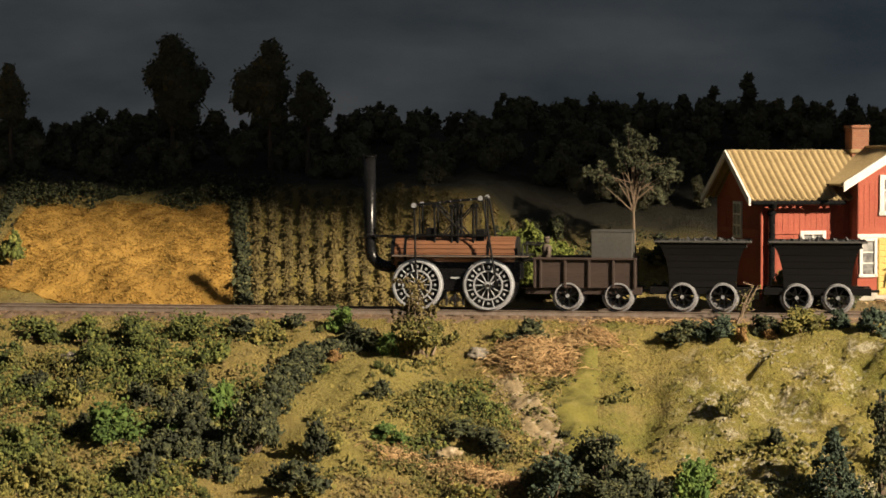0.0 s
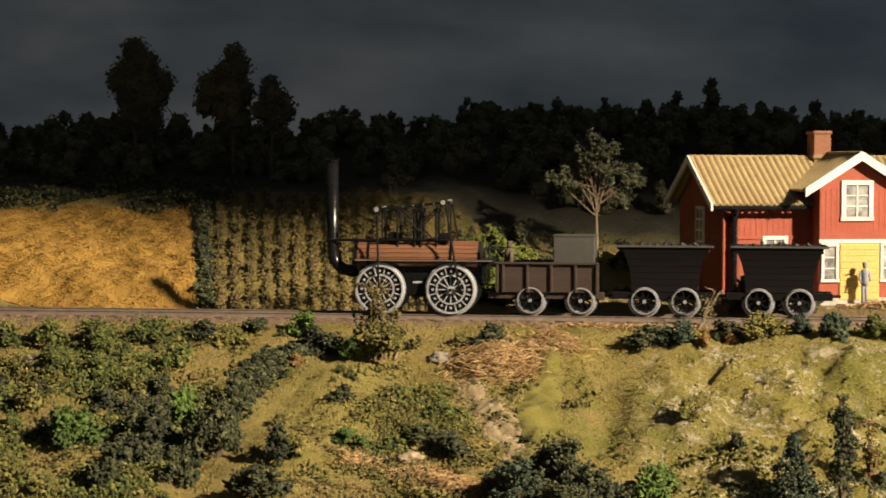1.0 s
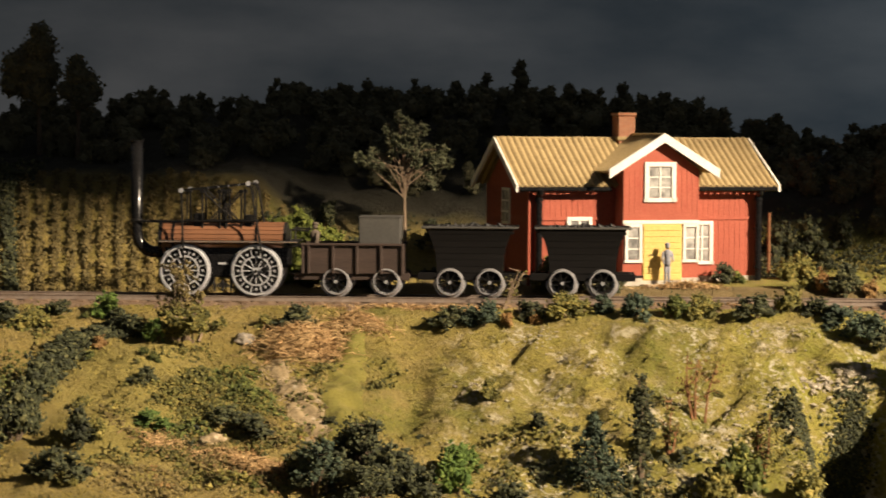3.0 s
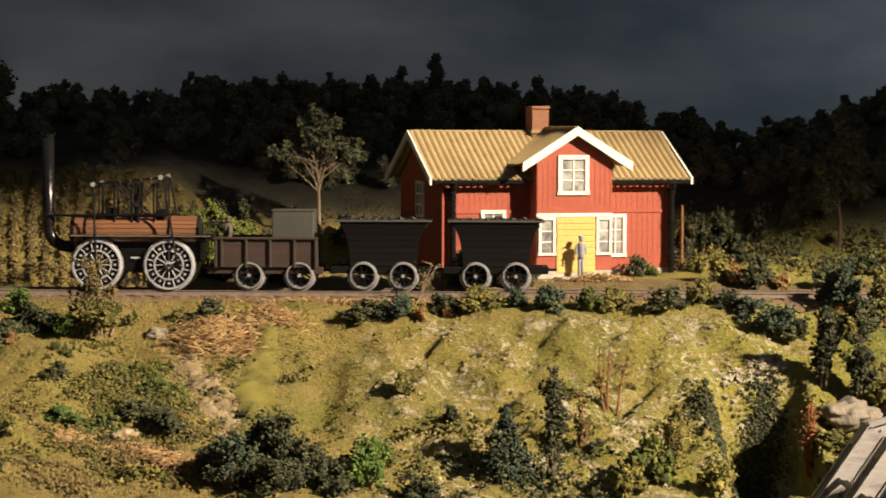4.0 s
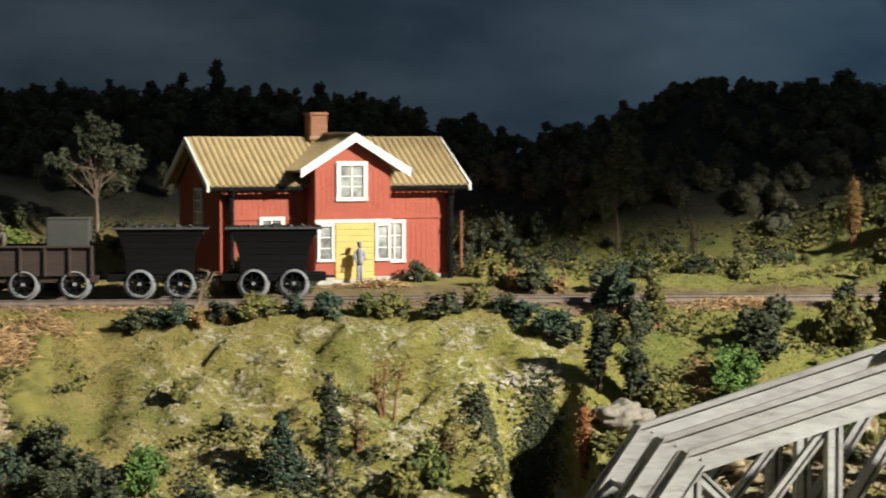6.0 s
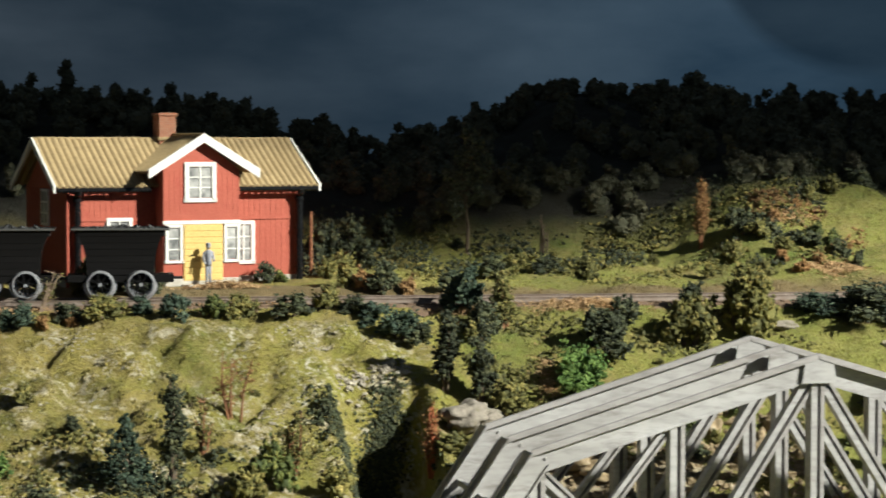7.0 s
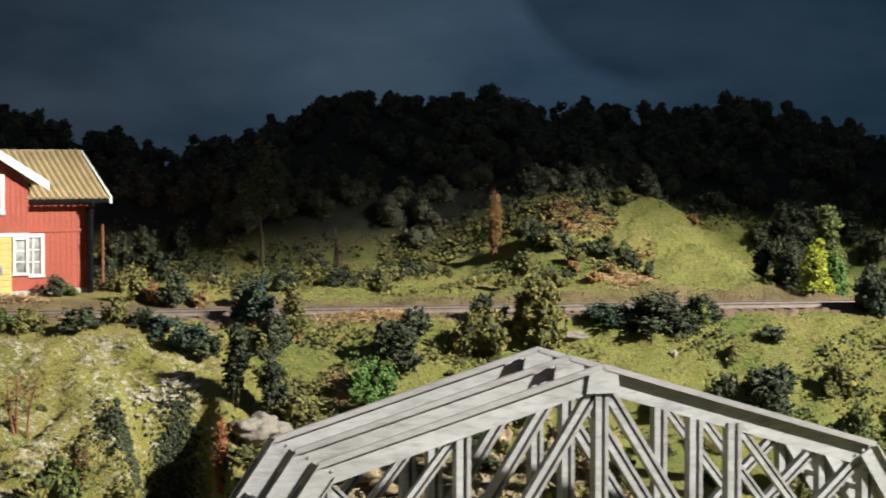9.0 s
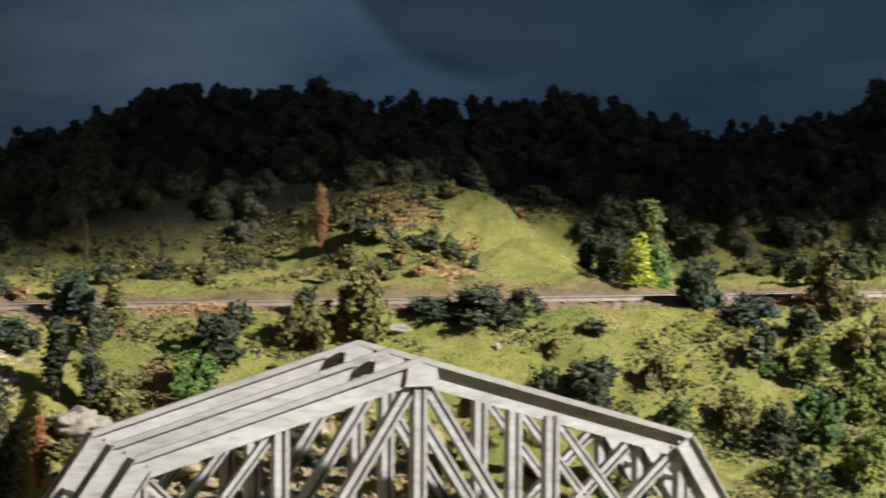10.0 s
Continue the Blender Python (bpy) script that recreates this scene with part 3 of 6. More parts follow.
# ---- track ----
def make_track():
    bm = bmesh.new()
    prism(bm, [(-0.1, 0), (0.1, 0), (0.05, 0.06), (0.035, 0.14), (0.06, 0.17), (0.06, 0.2), (-0.06, 0.2), (-0.06, 0.17), (-0.035, 0.14), (-0.05, 0.06)], -65, 65)
    bmesh.ops.rotate(bm, cent=(0, 0, 0), matrix=Matrix.Rotation(radians(90), 3, "Z"), verts=bm.verts)
    t = thing("railway_track", 10, 92.9, -0.2, 0, "weathered model track with brown rails on wooden sleepers", "railway track")
    rail = part("rail", bm, RAIL, t)
    rail.location.y = -0.83 * CM
    again("rail", rail, t, 0, 0.83, 0)
    first = part("sleeper", box(bmesh.new(), -0.17, 0.17, -1.5, 1.5, -0.24, 0.01, 0.03), SLEEPER, t)
    rng = np.random.default_rng(3)
    first.location.x = -64.5 * CM
    for k in range(1, 172):
        again("sleeper", first, t, -64.5 + 0.75 * k + rng.normal(0, 0.02), rng.normal(0, 0.03), 0, (0, 0, rng.normal(0, 1.2)))
    xs = np.linspace(-68, 68, 480)
    prof = [(-2.6, -0.6), (-2.1, -0.22), (-1.55, -0.06), (-1.2, -0.03), (-0.5, -0.02), (0.5, -0.02), (1.2, -0.03), (1.55, -0.06), (2.1, -0.2), (2.6, -0.5)]
    v = np.array([(x, y + rng.normal(0, 0.03), z + rng.normal(0, 0.025)) for x in xs for y, z in prof])
    n = len(prof)
    f = [(i * n + j, (i + 1) * n + j, (i + 1) * n + j + 1, i * n + j + 1) for i in range(len(xs) - 1) for j in range(n - 1)]
    raw("ballast_bed", v, f, BALLAST, t, "brown earth ballast")
    n = 5200
    y = np.where(rng.random(n) < 0.7, rng.uniform(-2.4, -1.0, n), rng.uniform(-1.0, 2.0, n))
    z = np.interp(np.abs(y), [0, 1.2, 1.55, 2.1, 2.6], [-0.02, -0.03, -0.06, -0.22, -0.6])
    v, f = lumps(rng, np.stack([rng.uniform(-46, 50, n), y, z], 1), 0.034, 0.4, 0.7)
    raw("ballast_stone", v, f, BALLAST, t, "loose brown ballast crumbs")["kind"] = "stuff"


make_track()


# ---- house ----
def window(parent, name, x0, x1, z0, z1, y, cols, rows_, trim=0.16):
    """A white casement in a wall whose face is at y; local metres of the house."""
    bm = bmesh.new()
    for b in ((x0, x0 + trim, z0, z1), (x1 - trim, x1, z0, z1), (x0 + trim, x1 - trim, z1 - trim, z1), (x0 - 0.03, x1 + 0.03, z0 - 0.02, z0 + trim * 0.8)):
        box(bm, b[0], b[1], y - 0.09, y + 0.06, b[2], b[3], 0.012)
    w = part(name, bm, WHITE, parent, "white painted casement window")
    ix0, ix1, iz0, iz1 = x0 + trim, x1 - trim, z0 + trim * 0.8, z1 - trim
    pw, ph = (ix1 - ix0) / cols, (iz1 - iz0) / rows_
    for c in range(1, cols):
        part("muntin", box(bmesh.new(), ix0 + c * pw - 0.035, ix0 + c * pw + 0.035, y - 0.06, y + 0.02, iz0, iz1), WHITE, w)
    for r in range(1, rows_):
        part("muntin", box(bmesh.new(), ix0, ix1, y - 0.055, y + 0.02, iz0 + r * ph - 0.025, iz0 + r * ph + 0.025), WHITE, w)
    for c in range(cols):
        for r in range(rows_):
            part("pane", box(bmesh.new(), ix0 + c * pw + 0.02, ix0 + (c + 1) * pw - 0.02, y - 0.02, y + 0.0, iz0 + r * ph + 0.02, iz0 + (r + 1) * ph - 0.02), GLASS, w)
    return w


def roof_sheet(parent, name, along, x0, x1, edge0, edge1, base, ridge, pitch=0.3):
    """Corrugated roof slope from the eave to the ridge, ribs down the slope. along: 'x' or 'y' is the way of the ridge."""
    bm = bmesh.new()
    n = int((x1 - x0) / pitch * 8)
    cols = []
    for k in range(n + 1):
        u = x0 + (x1 - x0) * k / n
        h = 0.045 * math.cos(2 * math.pi * (u - x0) / pitch)
        row = []
        for s in range(5):
            e0 = edge0(u) if callable(edge0) else edge0
            q = s / 4
            e, z = e0 + (edge1 - e0) * q, (base(u) if callable(base) else base)
            z = z + (ridge - z) * q
            sag = -0.03 * math.sin(math.pi * q) * (1 + 0.5 * math.sin(u * 1.3)) + 0.03 * q * math.sin(u * 1.7 + 0.6)
            p = (u, e, z + h + sag) if along == "x" else (e, u, z + h + sag)
            row.append(bm.verts.new(p))
        cols.append(row)
    for a, b in zip(cols, cols[1:]):
        for s in range(4):
            bm.faces.new((a[s], b[s], b[s + 1], a[s + 1]))
    bmesh.ops.recalc_face_normals(bm, faces=bm.faces)
    bmesh.ops.solidify(bm, geom=bm.faces[:], thickness=0.06)
    return part(name, bm, TILE, parent, "ochre corrugated roof covering")


def make_house():
    h = thing("station_house", -2.22, 96.0, 0.25, 18, "red boarded station cottage with white trim and ochre corrugated roof", "house")
    L, D, WY = 11.97, 7.0, 0.45          # eave length, eave to eave, wall set-back
    x0, x1, y0, y1 = 0.55, 11.3, WY, D - WY
    wz, rz = 4.15, 6.24                  # wall top and ridge above the plinth foot
    bx0, bx1, by = 4.53, 7.97, -0.65     # bay
    # main walls with openings set behind the window boards
    bm = bmesh.new()
    box(bm, x0, x1, y0, y1, 0.3, wz)
    wall = part("wall", bm, RED, h)
    for gx, gn_ in ((x0, x0 + 0.1), (x1 - 0.1, x1)):
        bm = bmesh.new()
        vs = [bm.verts.new((x, y, z)) for x in (gx, gn_) for y, z in ((y0, wz), (y1, wz), (D / 2, rz - 0.15))]
        bm.faces.new(vs[:3]), bm.faces.new(vs[3:])
        for i in range(3):
            j = (i + 1) % 3
            bm.faces.new((vs[i], vs[j], vs[j + 3], vs[i + 3]))
        bmesh.ops.recalc_face_normals(bm, faces=bm.faces)
        part("gable_wall", bm, RED, h)
    bay = part("bay_wall", prism(bmesh.new(), [(bx0, 0.3), (bx1, 0.3), (bx1, 4.95), ((bx0 + bx1) / 2, 6.2), (bx0, 4.95)], by, y0 + 2.0), RED, h)
    part("plinth", box(bmesh.new(), x0 + 0.05, x1 - 0.05, y0 - 0.02, y1, -0.4, 0.3, 0.03), STONE, h, "pale stone plinth")
    part("plinth", box(bmesh.new(), bx0 + 0.05, bx1 - 0.05, by - 0.03, y0, -0.4, 0.3, 0.03), STONE, h)
    # battens over the boards
    one = part("batten", box(bmesh.new(), -0.03, 0.03, -0.013, 0.01, 2.92, wz), RED, wall)
    low = part("batten", box(bmesh.new(), -0.03, 0.03, -0.013, 0.01, 0.3, 2.75), RED, wall)
    one.location = low.location = (0.62 * CM, y0 * CM, 0)
    for k in range(1, 43):
        x = 0.62 + 0.25 * k
        if bx0 - 0.05 < x < bx1 + 0.05:
            continue
        again("batten", one, wall, x, y0, 0)
        if not (2.2 < x < 3.6 or 7.7 < x < 9.2):
            again("batten", low, wall, x, y0, 0)
    for k in range(24):
        again("batten", one, wall, x0, y0 + 0.2 + 0.25 * k, 0, (0, 0, -90))
        again("batten", low, wall, x0, y0 + 0.2 + 0.25 * k, 0, (0, 0, -90))
    up = part("batten", box(bmesh.new(), -0.03, 0.03, -0.013, 0.01, 2.95, 4.85), RED, bay)
    up.location = ((bx0 + 0.06) * CM, by * CM, 0)
    for k in range(1, 15):
        x = bx0 + 0.06 + 0.238 * k
        if 5.42 < x < 6.95:
            continue
        again("batten", up, bay, x, by, (1.0 * min(x - bx0, bx1 - x) * 0.72 - 0.12) * 0.5 if 4.8 < x < 7.7 else 0)
    part("batten", box(bmesh.new(), x0, x1, y0 - 0.05, y0, 2.76, 2.9), RED, wall, "horizontal red board")
    # white band over the bay's ground floor, door and windows
    part("white_band", box(bmesh.new(), bx0 - 0.03, bx1 + 0.03, by - 0.07, by + 0.02, 2.62, 2.78, 0.015), WHITE, h, "white painted band")
    d = part("door", box(bmesh.new(), 5.42, 7.2, by - 0.05, by + 0.02, 0.2, 2.61, 0.01), YELLOW, h, "yellow painted plank door")
    for k in range(9):
        part("plank", box(bmesh.new(), 5.45, 7.17, by - 0.075, by - 0.045, 0.24 + k * 0.262, 0.47 + k * 0.262, 0.012), YELLOW, d)
    part("door_handle", rod(bmesh.new(), (5.7, by - 0.14, 1.3), (5.82, by - 0.14, 1.3), 0.025), IRON, d)
    window(h, "window", 5.47, 6.90, 3.58, 5.28, by, 2, 3, 0.2)
    window(h, "window", 4.60, 5.38, 0.98, 2.61, by, 1, 3, 0.13)
    window(h, "window", 7.24, 7.96, 0.98, 2.61, by, 1, 3, 0.13)
    window(h, "window", 8.05, 9.07, 0.82, 2.7, y0, 2, 3, 0.17)
    window(h, "window", 2.35, 3.5, 0.82, 2.9, y0, 2, 3, 0.17)
    # side window in the shaded gable
    for z0 in (2.5,):
        bm = bmesh.new()
        box(bm, x0 - 0.07, x0 + 0.05, 2.8, 4.0, z0, z0 + 1.6, 0.02)
        g = part("window", bm, WHITE, h, "white painted casement window")
        for yy in (2.95, 3.45):
            for k in range(3):
                part("pane", box(bmesh.new(), x0 - 0.085, x0, yy, yy + 0.4, z0 + 0.12 + k * 0.48, z0 + 0.52 + k * 0.48), GLASS, g)
    # roofs
    roof_sheet(h, "roof", "x", 0.03, L - 0.03, 0.0, D / 2, 4.2, rz)
    roof_sheet(h, "roof", "x", 0.03, L - 0.03, D, D / 2, 4.2, rz)
    mid, ge0, ge1, gz0, gz1 = (bx0 + bx1) / 2, 3.76, 8.78, 4.88, 6.42
    roof_sheet(h, "bay_roof", "y", by - 0.3, D / 2 - 0.2, ge0, mid, gz0, gz1)
    roof_sheet(h, "bay_roof", "y", by - 0.3, D / 2 - 0.2, ge1, mid, gz0, gz1)
    part("ridge_cap", rod(bmesh.new(), (0.0, D / 2, rz + 0.02), (L, D / 2, rz + 0.02), 0.08), TILE, h)
    part("ridge_cap", rod(bmesh.new(), (mid, by - 0.32, gz1 + 0.02), (mid, D / 2, gz1 + 0.02), 0.08), TILE, h)
    # barge boards
    for x in (-0.02, L + 0.02):
        for s in (0.0, D):
            bm = bmesh.new()
            dy, dz = D / 2 - s, rz - 4.2
            vs = []
            for xx in (x - 0.05, x + 0.05):
                for q, o in ((0, -0.22), (1, -0.22), (1, 0.09), (0, 0.09)):
                    vs.append(bm.verts.new((xx, s + dy * q + (0.0 if q else -0.04 * (1 if s == 0 else -1)), 4.2 + dz * q + o)))
            bm.faces.new(vs[:4]), bm.faces.new(vs[4:])
            for i in range(4):
                j = (i + 1) % 4
                bm.faces.new((vs[i], vs[j], vs[j + 4], vs[i + 4]))
            bmesh.ops.recalc_face_normals(bm, faces=bm.faces)
            part("barge_board", bm, WHITE, h, "white painted barge board")
    for e in (ge0, ge1):
        t = 0.4
        o = [(e, gz0 + 0.1), (mid, gz1 + 0.1), (mid, gz1 + 0.1 - t), (e, gz0 + 0.1 - t)]
        part("barge_board", prism(bmesh.new(), o, by - 0.42, by - 0.3), WHITE, h, "white painted barge board")
    # gutters and pipes
    part("gutter", rod(bmesh.new(), (0.1, -0.05, 4.1), (4.2, -0.05, 4.1), 0.1), BLACK, h, "black gutter")
    part("gutter", rod(bmesh.new(), (7.9, -0.05, 4.1), (L - 0.1, -0.05, 4.1), 0.1), BLACK, h, "black gutter")
    for x, zz in ((1.02, -0.35), (11.1, -0.35)):
        bm = bmesh.new()
        tube(bm, [(x, -0.05, 4.1), (x, 0.0, 3.95), (x, 0.2, 3.75), (x, 0.2, zz)], 0.16, 12)
        for z in (0.6, 2.3, 3.6):
            rod(bm, (x, 0.2, z), (x, 0.2, z + 0.12), 0.2, seg=12)
        part("downpipe", bm, BLACK, h, "black downpipe")
    part("red_pipe", rod(bmesh.new(), (0.62, 0.36, -0.2), (0.62, 0.36, 4.0), 0.07), RED, h, "red painted corner pole")
    # chimney
    bm = bmesh.new()
    box(bm, 5.6, 6.38, 3.05, 3.95, 5.6, 7.27, 0.02)
    box(bm, 5.55, 6.43, 3.0, 4.0, 7.27, 7.42, 0.03)
    c = part("chimney", bm, BRICK, h, "red brick chimney")
    part("flashing", box(bmesh.new(), 5.53, 6.45, 2.96, 4.03, 6.2, 6.36, 0.02), TILE, c)
    # step
    part("door_step", box(bmesh.new(), 5.3, 7.3, by - 1.1, by - 0.03, -0.4, 0.06, 0.04), STONE, h, "pale stone door step")
    return h


house = make_house()


# ---- train ----
def tread(bm, y0, r0, y1, r1, inner, seg=44):
    """A wheel's tyre: a face ring at y0 and a cone that widens to the back."""
    v = []
    for i in range(seg):
        a = 2 * math.pi * i / seg
        c, s = math.cos(a), math.sin(a)
        v.append([bm.verts.new((r * c, y, r * s)) for r, y in ((inner, y0), (r0, y0), (r1, y1), (inner, y1))])
    for i in range(seg):
        p, q = v[i], v[(i + 1) % seg]
        for k in range(4):
            bm.faces.new((p[k], p[(k + 1) % 4], q[(k + 1) % 4], q[k]))
    bmesh.ops.recalc_face_normals(bm, faces=bm.faces)
    return bm


def spoked_wheel(parent, x, z, r, near=True, spokes=8):
    y = -1.0 if near else 0.7
    w = part("wheel", tread(bmesh.new(), 0.0, r * 0.84, 0.32, r, r * 0.76), TYRE, parent, "turned bright steel tyre")
    w.location = (x * CM, y * CM, z * CM)
    part("flange", ring(bmesh.new(), 0, 0, 0.31, 0.38, r * 0.7, r * 1.06), TYRE, w)
    first = None
    for k in range(spokes):
        turn = (0, -360 * (k + 0.3) / spokes, 0)
        if first:
            again("spoke", first, w, 0, 0, 0, turn)
        else:
            first = part("spoke", rod(bmesh.new(), (0, 0.1, 0), (r * 0.8, 0.1, 0), 0.04, 0.03, 6), GEAR, w, "black spoke")
            first.matrix_basis = pose(0, 0, 0, *turn)
    part("hub", rod(bmesh.new(), (0, -0.05, 0), (0, 0.24, 0), 0.075, seg=14), STEEL, w)
    return w


def loco_wheel(parent, x, z, r, near):
    """Disc wheel with an inner ring of spokes and an outer ring of plugs."""
    y = -1.0 if near else 0.74
    w = part("wheel", tread(bmesh.new(), 0.0, r * 0.965, 0.22, r, r * 0.905, 60), SILVER, parent, "silver painted wheel rim")
    w.location = (x * CM, y * CM, z * CM)
    part("flange", ring(bmesh.new(), 0, 0, 0.21, 0.28, r * 0.85, r * 1.05, 48), STEEL, w)
    part("disc", rod(bmesh.new(), (0, 0.12, 0), (0, 0.2, 0), r * 0.88, seg=40), GEAR, w)
    part("inner_ring", ring(bmesh.new(), 0, 0, 0.03, 0.14, r * 0.54, r * 0.6, 40), SILVER, w)
    spoke = part("spoke", rod(bmesh.new(), (0.12, 0.09, 0), (r * 0.55, 0.09, 0), 0.026, 0.022, 6), SILVER, w)
    web = part("rim_spoke", rod(bmesh.new(), (r * 0.58, 0.09, 0), (r * 0.89, 0.09, 0), 0.026, 0.026, 6), SILVER, w)
    web.matrix_basis = pose(0, 0, 0, 0, -15, 0)
    plug = part("plug", rod(bmesh.new(), (r * 0.73, 0.03, 0), (r * 0.73, 0.14, 0), 0.045, 0.06, 10), SILVER, w)
    for k in range(1, 12):
        again("spoke", spoke, w, 0, 0, 0, (0, -30 * k, 0))
        again("rim_spoke", web, w, 0, 0, 0, (0, -30 * k - 15, 0))
        again("plug", plug, w, 0, 0, 0, (0, -30 * k, 0))
    part("hub", tread(bmesh.new(), -0.06, 0.13, 0.14, 0.17, 0.07, 20), SILVER, w)
    part("axle_end", rod(bmesh.new(), (0, -0.1, 0), (0, 0.1, 0), 0.07, seg=12), IRON, w)
    return w


TRAIN_Y = 92.9
RX = -17.63                                # the funnel's axis


def make_loco():
    t = thing("steam_locomotive", RX, TRAIN_Y, 0, 0, "early beam steam locomotive with wood-lagged boiler and silver wheels", "locomotive")
    # funnel with elbow
    FX = -0.3
    pts = [(FX, 0, 6.3), (FX, 0, 2.6)] + [(FX + 0.78 - 0.78 * math.cos(a), 0, 2.52 - 0.78 * math.sin(a)) for a in [radians(k * 15) for k in range(1, 7)]] + [(1.05, 0, 1.74)]
    f = part("funnel", tube(bmesh.new(), pts, 0.245, 20), BLACK, t, "tall black funnel", True)
    part("funnel_rim", ring(bmesh.new(), 0, 0, -0.03, 0.03, 0.22, 0.275, 24), BLACK, f).matrix_basis = pose(FX * CM, 0, 6.32 * CM, 90)
    bm = bmesh.new()
    for k in range(16):
        a = 2 * math.pi * k / 16
        rod(bm, (FX + 0.23 * math.cos(a), 0.23 * math.sin(a), 6.3), (FX + 0.31 * math.cos(a), 0.31 * math.sin(a), 6.42), 0.03, 0.01, 5)
    part("crown", bm, BLACK, f)
    part("stay_rod", rod(bmesh.new(), (FX, -0.27, 3.02), (4.2, -0.5, 3.02), 0.05), BLACK, t)
    part("collar", ring(bmesh.new(), 0, 0, -0.08, 0.08, 0.24, 0.28, 20), IRON, f).matrix_basis = pose(FX * CM, 0, 3.02 * CM, 90)
    # boiler: planks round a drum
    cz, R, xa, xb = 2.32, 0.66, 0.84, 5.86
    b = part("boiler", rod(bmesh.new(), (xa - 0.02, 0, cz), (xb + 0.02, 0, cz), R - 0.06, seg=32), BLACK, t, "black boiler drum")
    for k in range(22):
        a = 2 * math.pi * (k + 0.5) / 22
        p = part("plank", box(bmesh.new(), xa, xb, -0.088, 0.088, -0.03, 0.05, 0.015), PLANK, b)
        p.matrix_basis = pose(0, math.cos(a) * (R - 0.02) * CM, (cz + math.sin(a) * (R - 0.02)) * CM, math.degrees(a) - 90)
    for x in (1.3, 4.75):
        o = part("band", ring(bmesh.new(), 0, 0, -0.05, 0.05, R, R + 0.06, 32), BLACK, b, "black boiler band")
        o.matrix_basis = pose(x * CM, 0, cz * CM, 0, 0, 90)
    part("smokebox_door", rod(bmesh.new(), (xa - 0.15, 0, cz), (xa, 0, cz), R + 0.02, seg=32), BLACK, b)
    part("firehole_end", rod(bmesh.new(), (xb, 0, cz), (xb + 0.12, 0, cz), R + 0.02, seg=32), IRON, b)
    # running plate and side beams
    part("running_plate", box(bmesh.new(), 0.8, 6.5, -1.1, 1.1, 2.2, 2.27, 0.015), IRON, t, "steel-edged running plate")
    for y in (-1.11, 1.11):
        part("plate_edge", box(bmesh.new(), 0.8, 6.5, y - 0.015, y + 0.015, 2.2, 2.25, 0.008), RAIL, t, "worn steel edge")
    part("frame", box(bmesh.new(), 0.95, 6.1, -0.6, 0.6, 1.15, 2.2, 0.04), BLACK, t)
    part("ash_pan", box(bmesh.new(), 2.75, 4.0, -0.7, 0.7, 0.75, 1.7, 0.05), BLACK, t)
    part("nameplate", box(bmesh.new(), 3.2, 3.6, -0.74, -0.7, 1.28, 1.36), SILVER, t)
    part("footplate", box(bmesh.new(), 6.0, 6.7, -0.9, 0.9, 2.02, 2.1, 0.02), IRON, t)
    part("buffer_beam", box(bmesh.new(), 6.1, 6.25, -0.9, 0.9, 1.3, 2.0, 0.02), BLACK, t)
    for x in (1.83, 4.79):
        for near in (True, False):
            loco_wheel(t, x, 1.03, 1.03, near)
        part("axle", rod(bmesh.new(), (x, -0.95, 1.03), (x, 0.95, 1.03), 0.09), IRON, t)
    # spring and pump gear between the wheels
    bm = bmesh.new()
    for k in range(4):
        box(bm, 3.0 + 0.07 * k, 3.8 - 0.07 * k, -0.92, -0.78, 0.35 + 0.05 * k, 0.385 + 0.05 * k)
    for x in (3.05, 3.4, 3.75):
        rod(bm, (x, -0.85, 0.2), (x, -0.85, 0.65), 0.05, seg=8)
    part("spring", bm, IRON, t, "worn steel leaf spring")
    # connecting rods on the wheels, hung from the cross-beams
    for xs, top in ((1.74, 4.3), (4.9, 4.6)):
        for y in (-1.12, 1.12):
            bm = bmesh.new()
            foot = (5.15, y, 1.1) if xs > 3 else (1.83, y, 1.0)
            rod(bm, (xs if xs < 3 else 4.6, y, top - 0.1), foot, 0.045, seg=8)
            rod(bm, (foot[0], y - 0.06, foot[2]), (foot[0], y + 0.06, foot[2]), 0.12, seg=12)
            part("connecting_rod", bm, GEAR, t)
        x = xs if xs < 3 else 4.5
        part("crosshead", rod(bmesh.new(), (x, -1.12, top), (x, 1.12, top), 0.055, seg=10), GEAR, t)
        for y in (-1.14, 1.14):
            part("crosshead_block", box(bmesh.new(), x - 0.1, x + 0.1, y - 0.06, y + 0.06, top - 0.13, top + 0.1, 0.03), GEAR, t)
            part("brass_cap", rod(bmesh.new(), (x, y - 0.1, top + 0.02), (x, y + 0.1, top + 0.02), 0.1, seg=10), STEEL, t, "bright metal bearing cap")
        for y in (-0.4, 0.4):
            part("slide_bar", rod(bmesh.new(), (x + 0.12, y, 2.9), (x + 0.12, y, top), 0.035, seg=8), GEAR, t)
    for x in (2.5, 3.22, 3.48, 4.12):
        for y in (-0.5, 0.5):
            bm = bmesh.new()
            rod(bm, (x, y, 2.75), (x, y, 4.36), 0.045 if x in (2.5, 4.12) else 0.06, seg=8)
            box(bm, x - 0.1, x + 0.1, y - 0.1, y + 0.1, 4.2, 4.34, 0.02)
            part("gear_post", bm, GEAR, t)
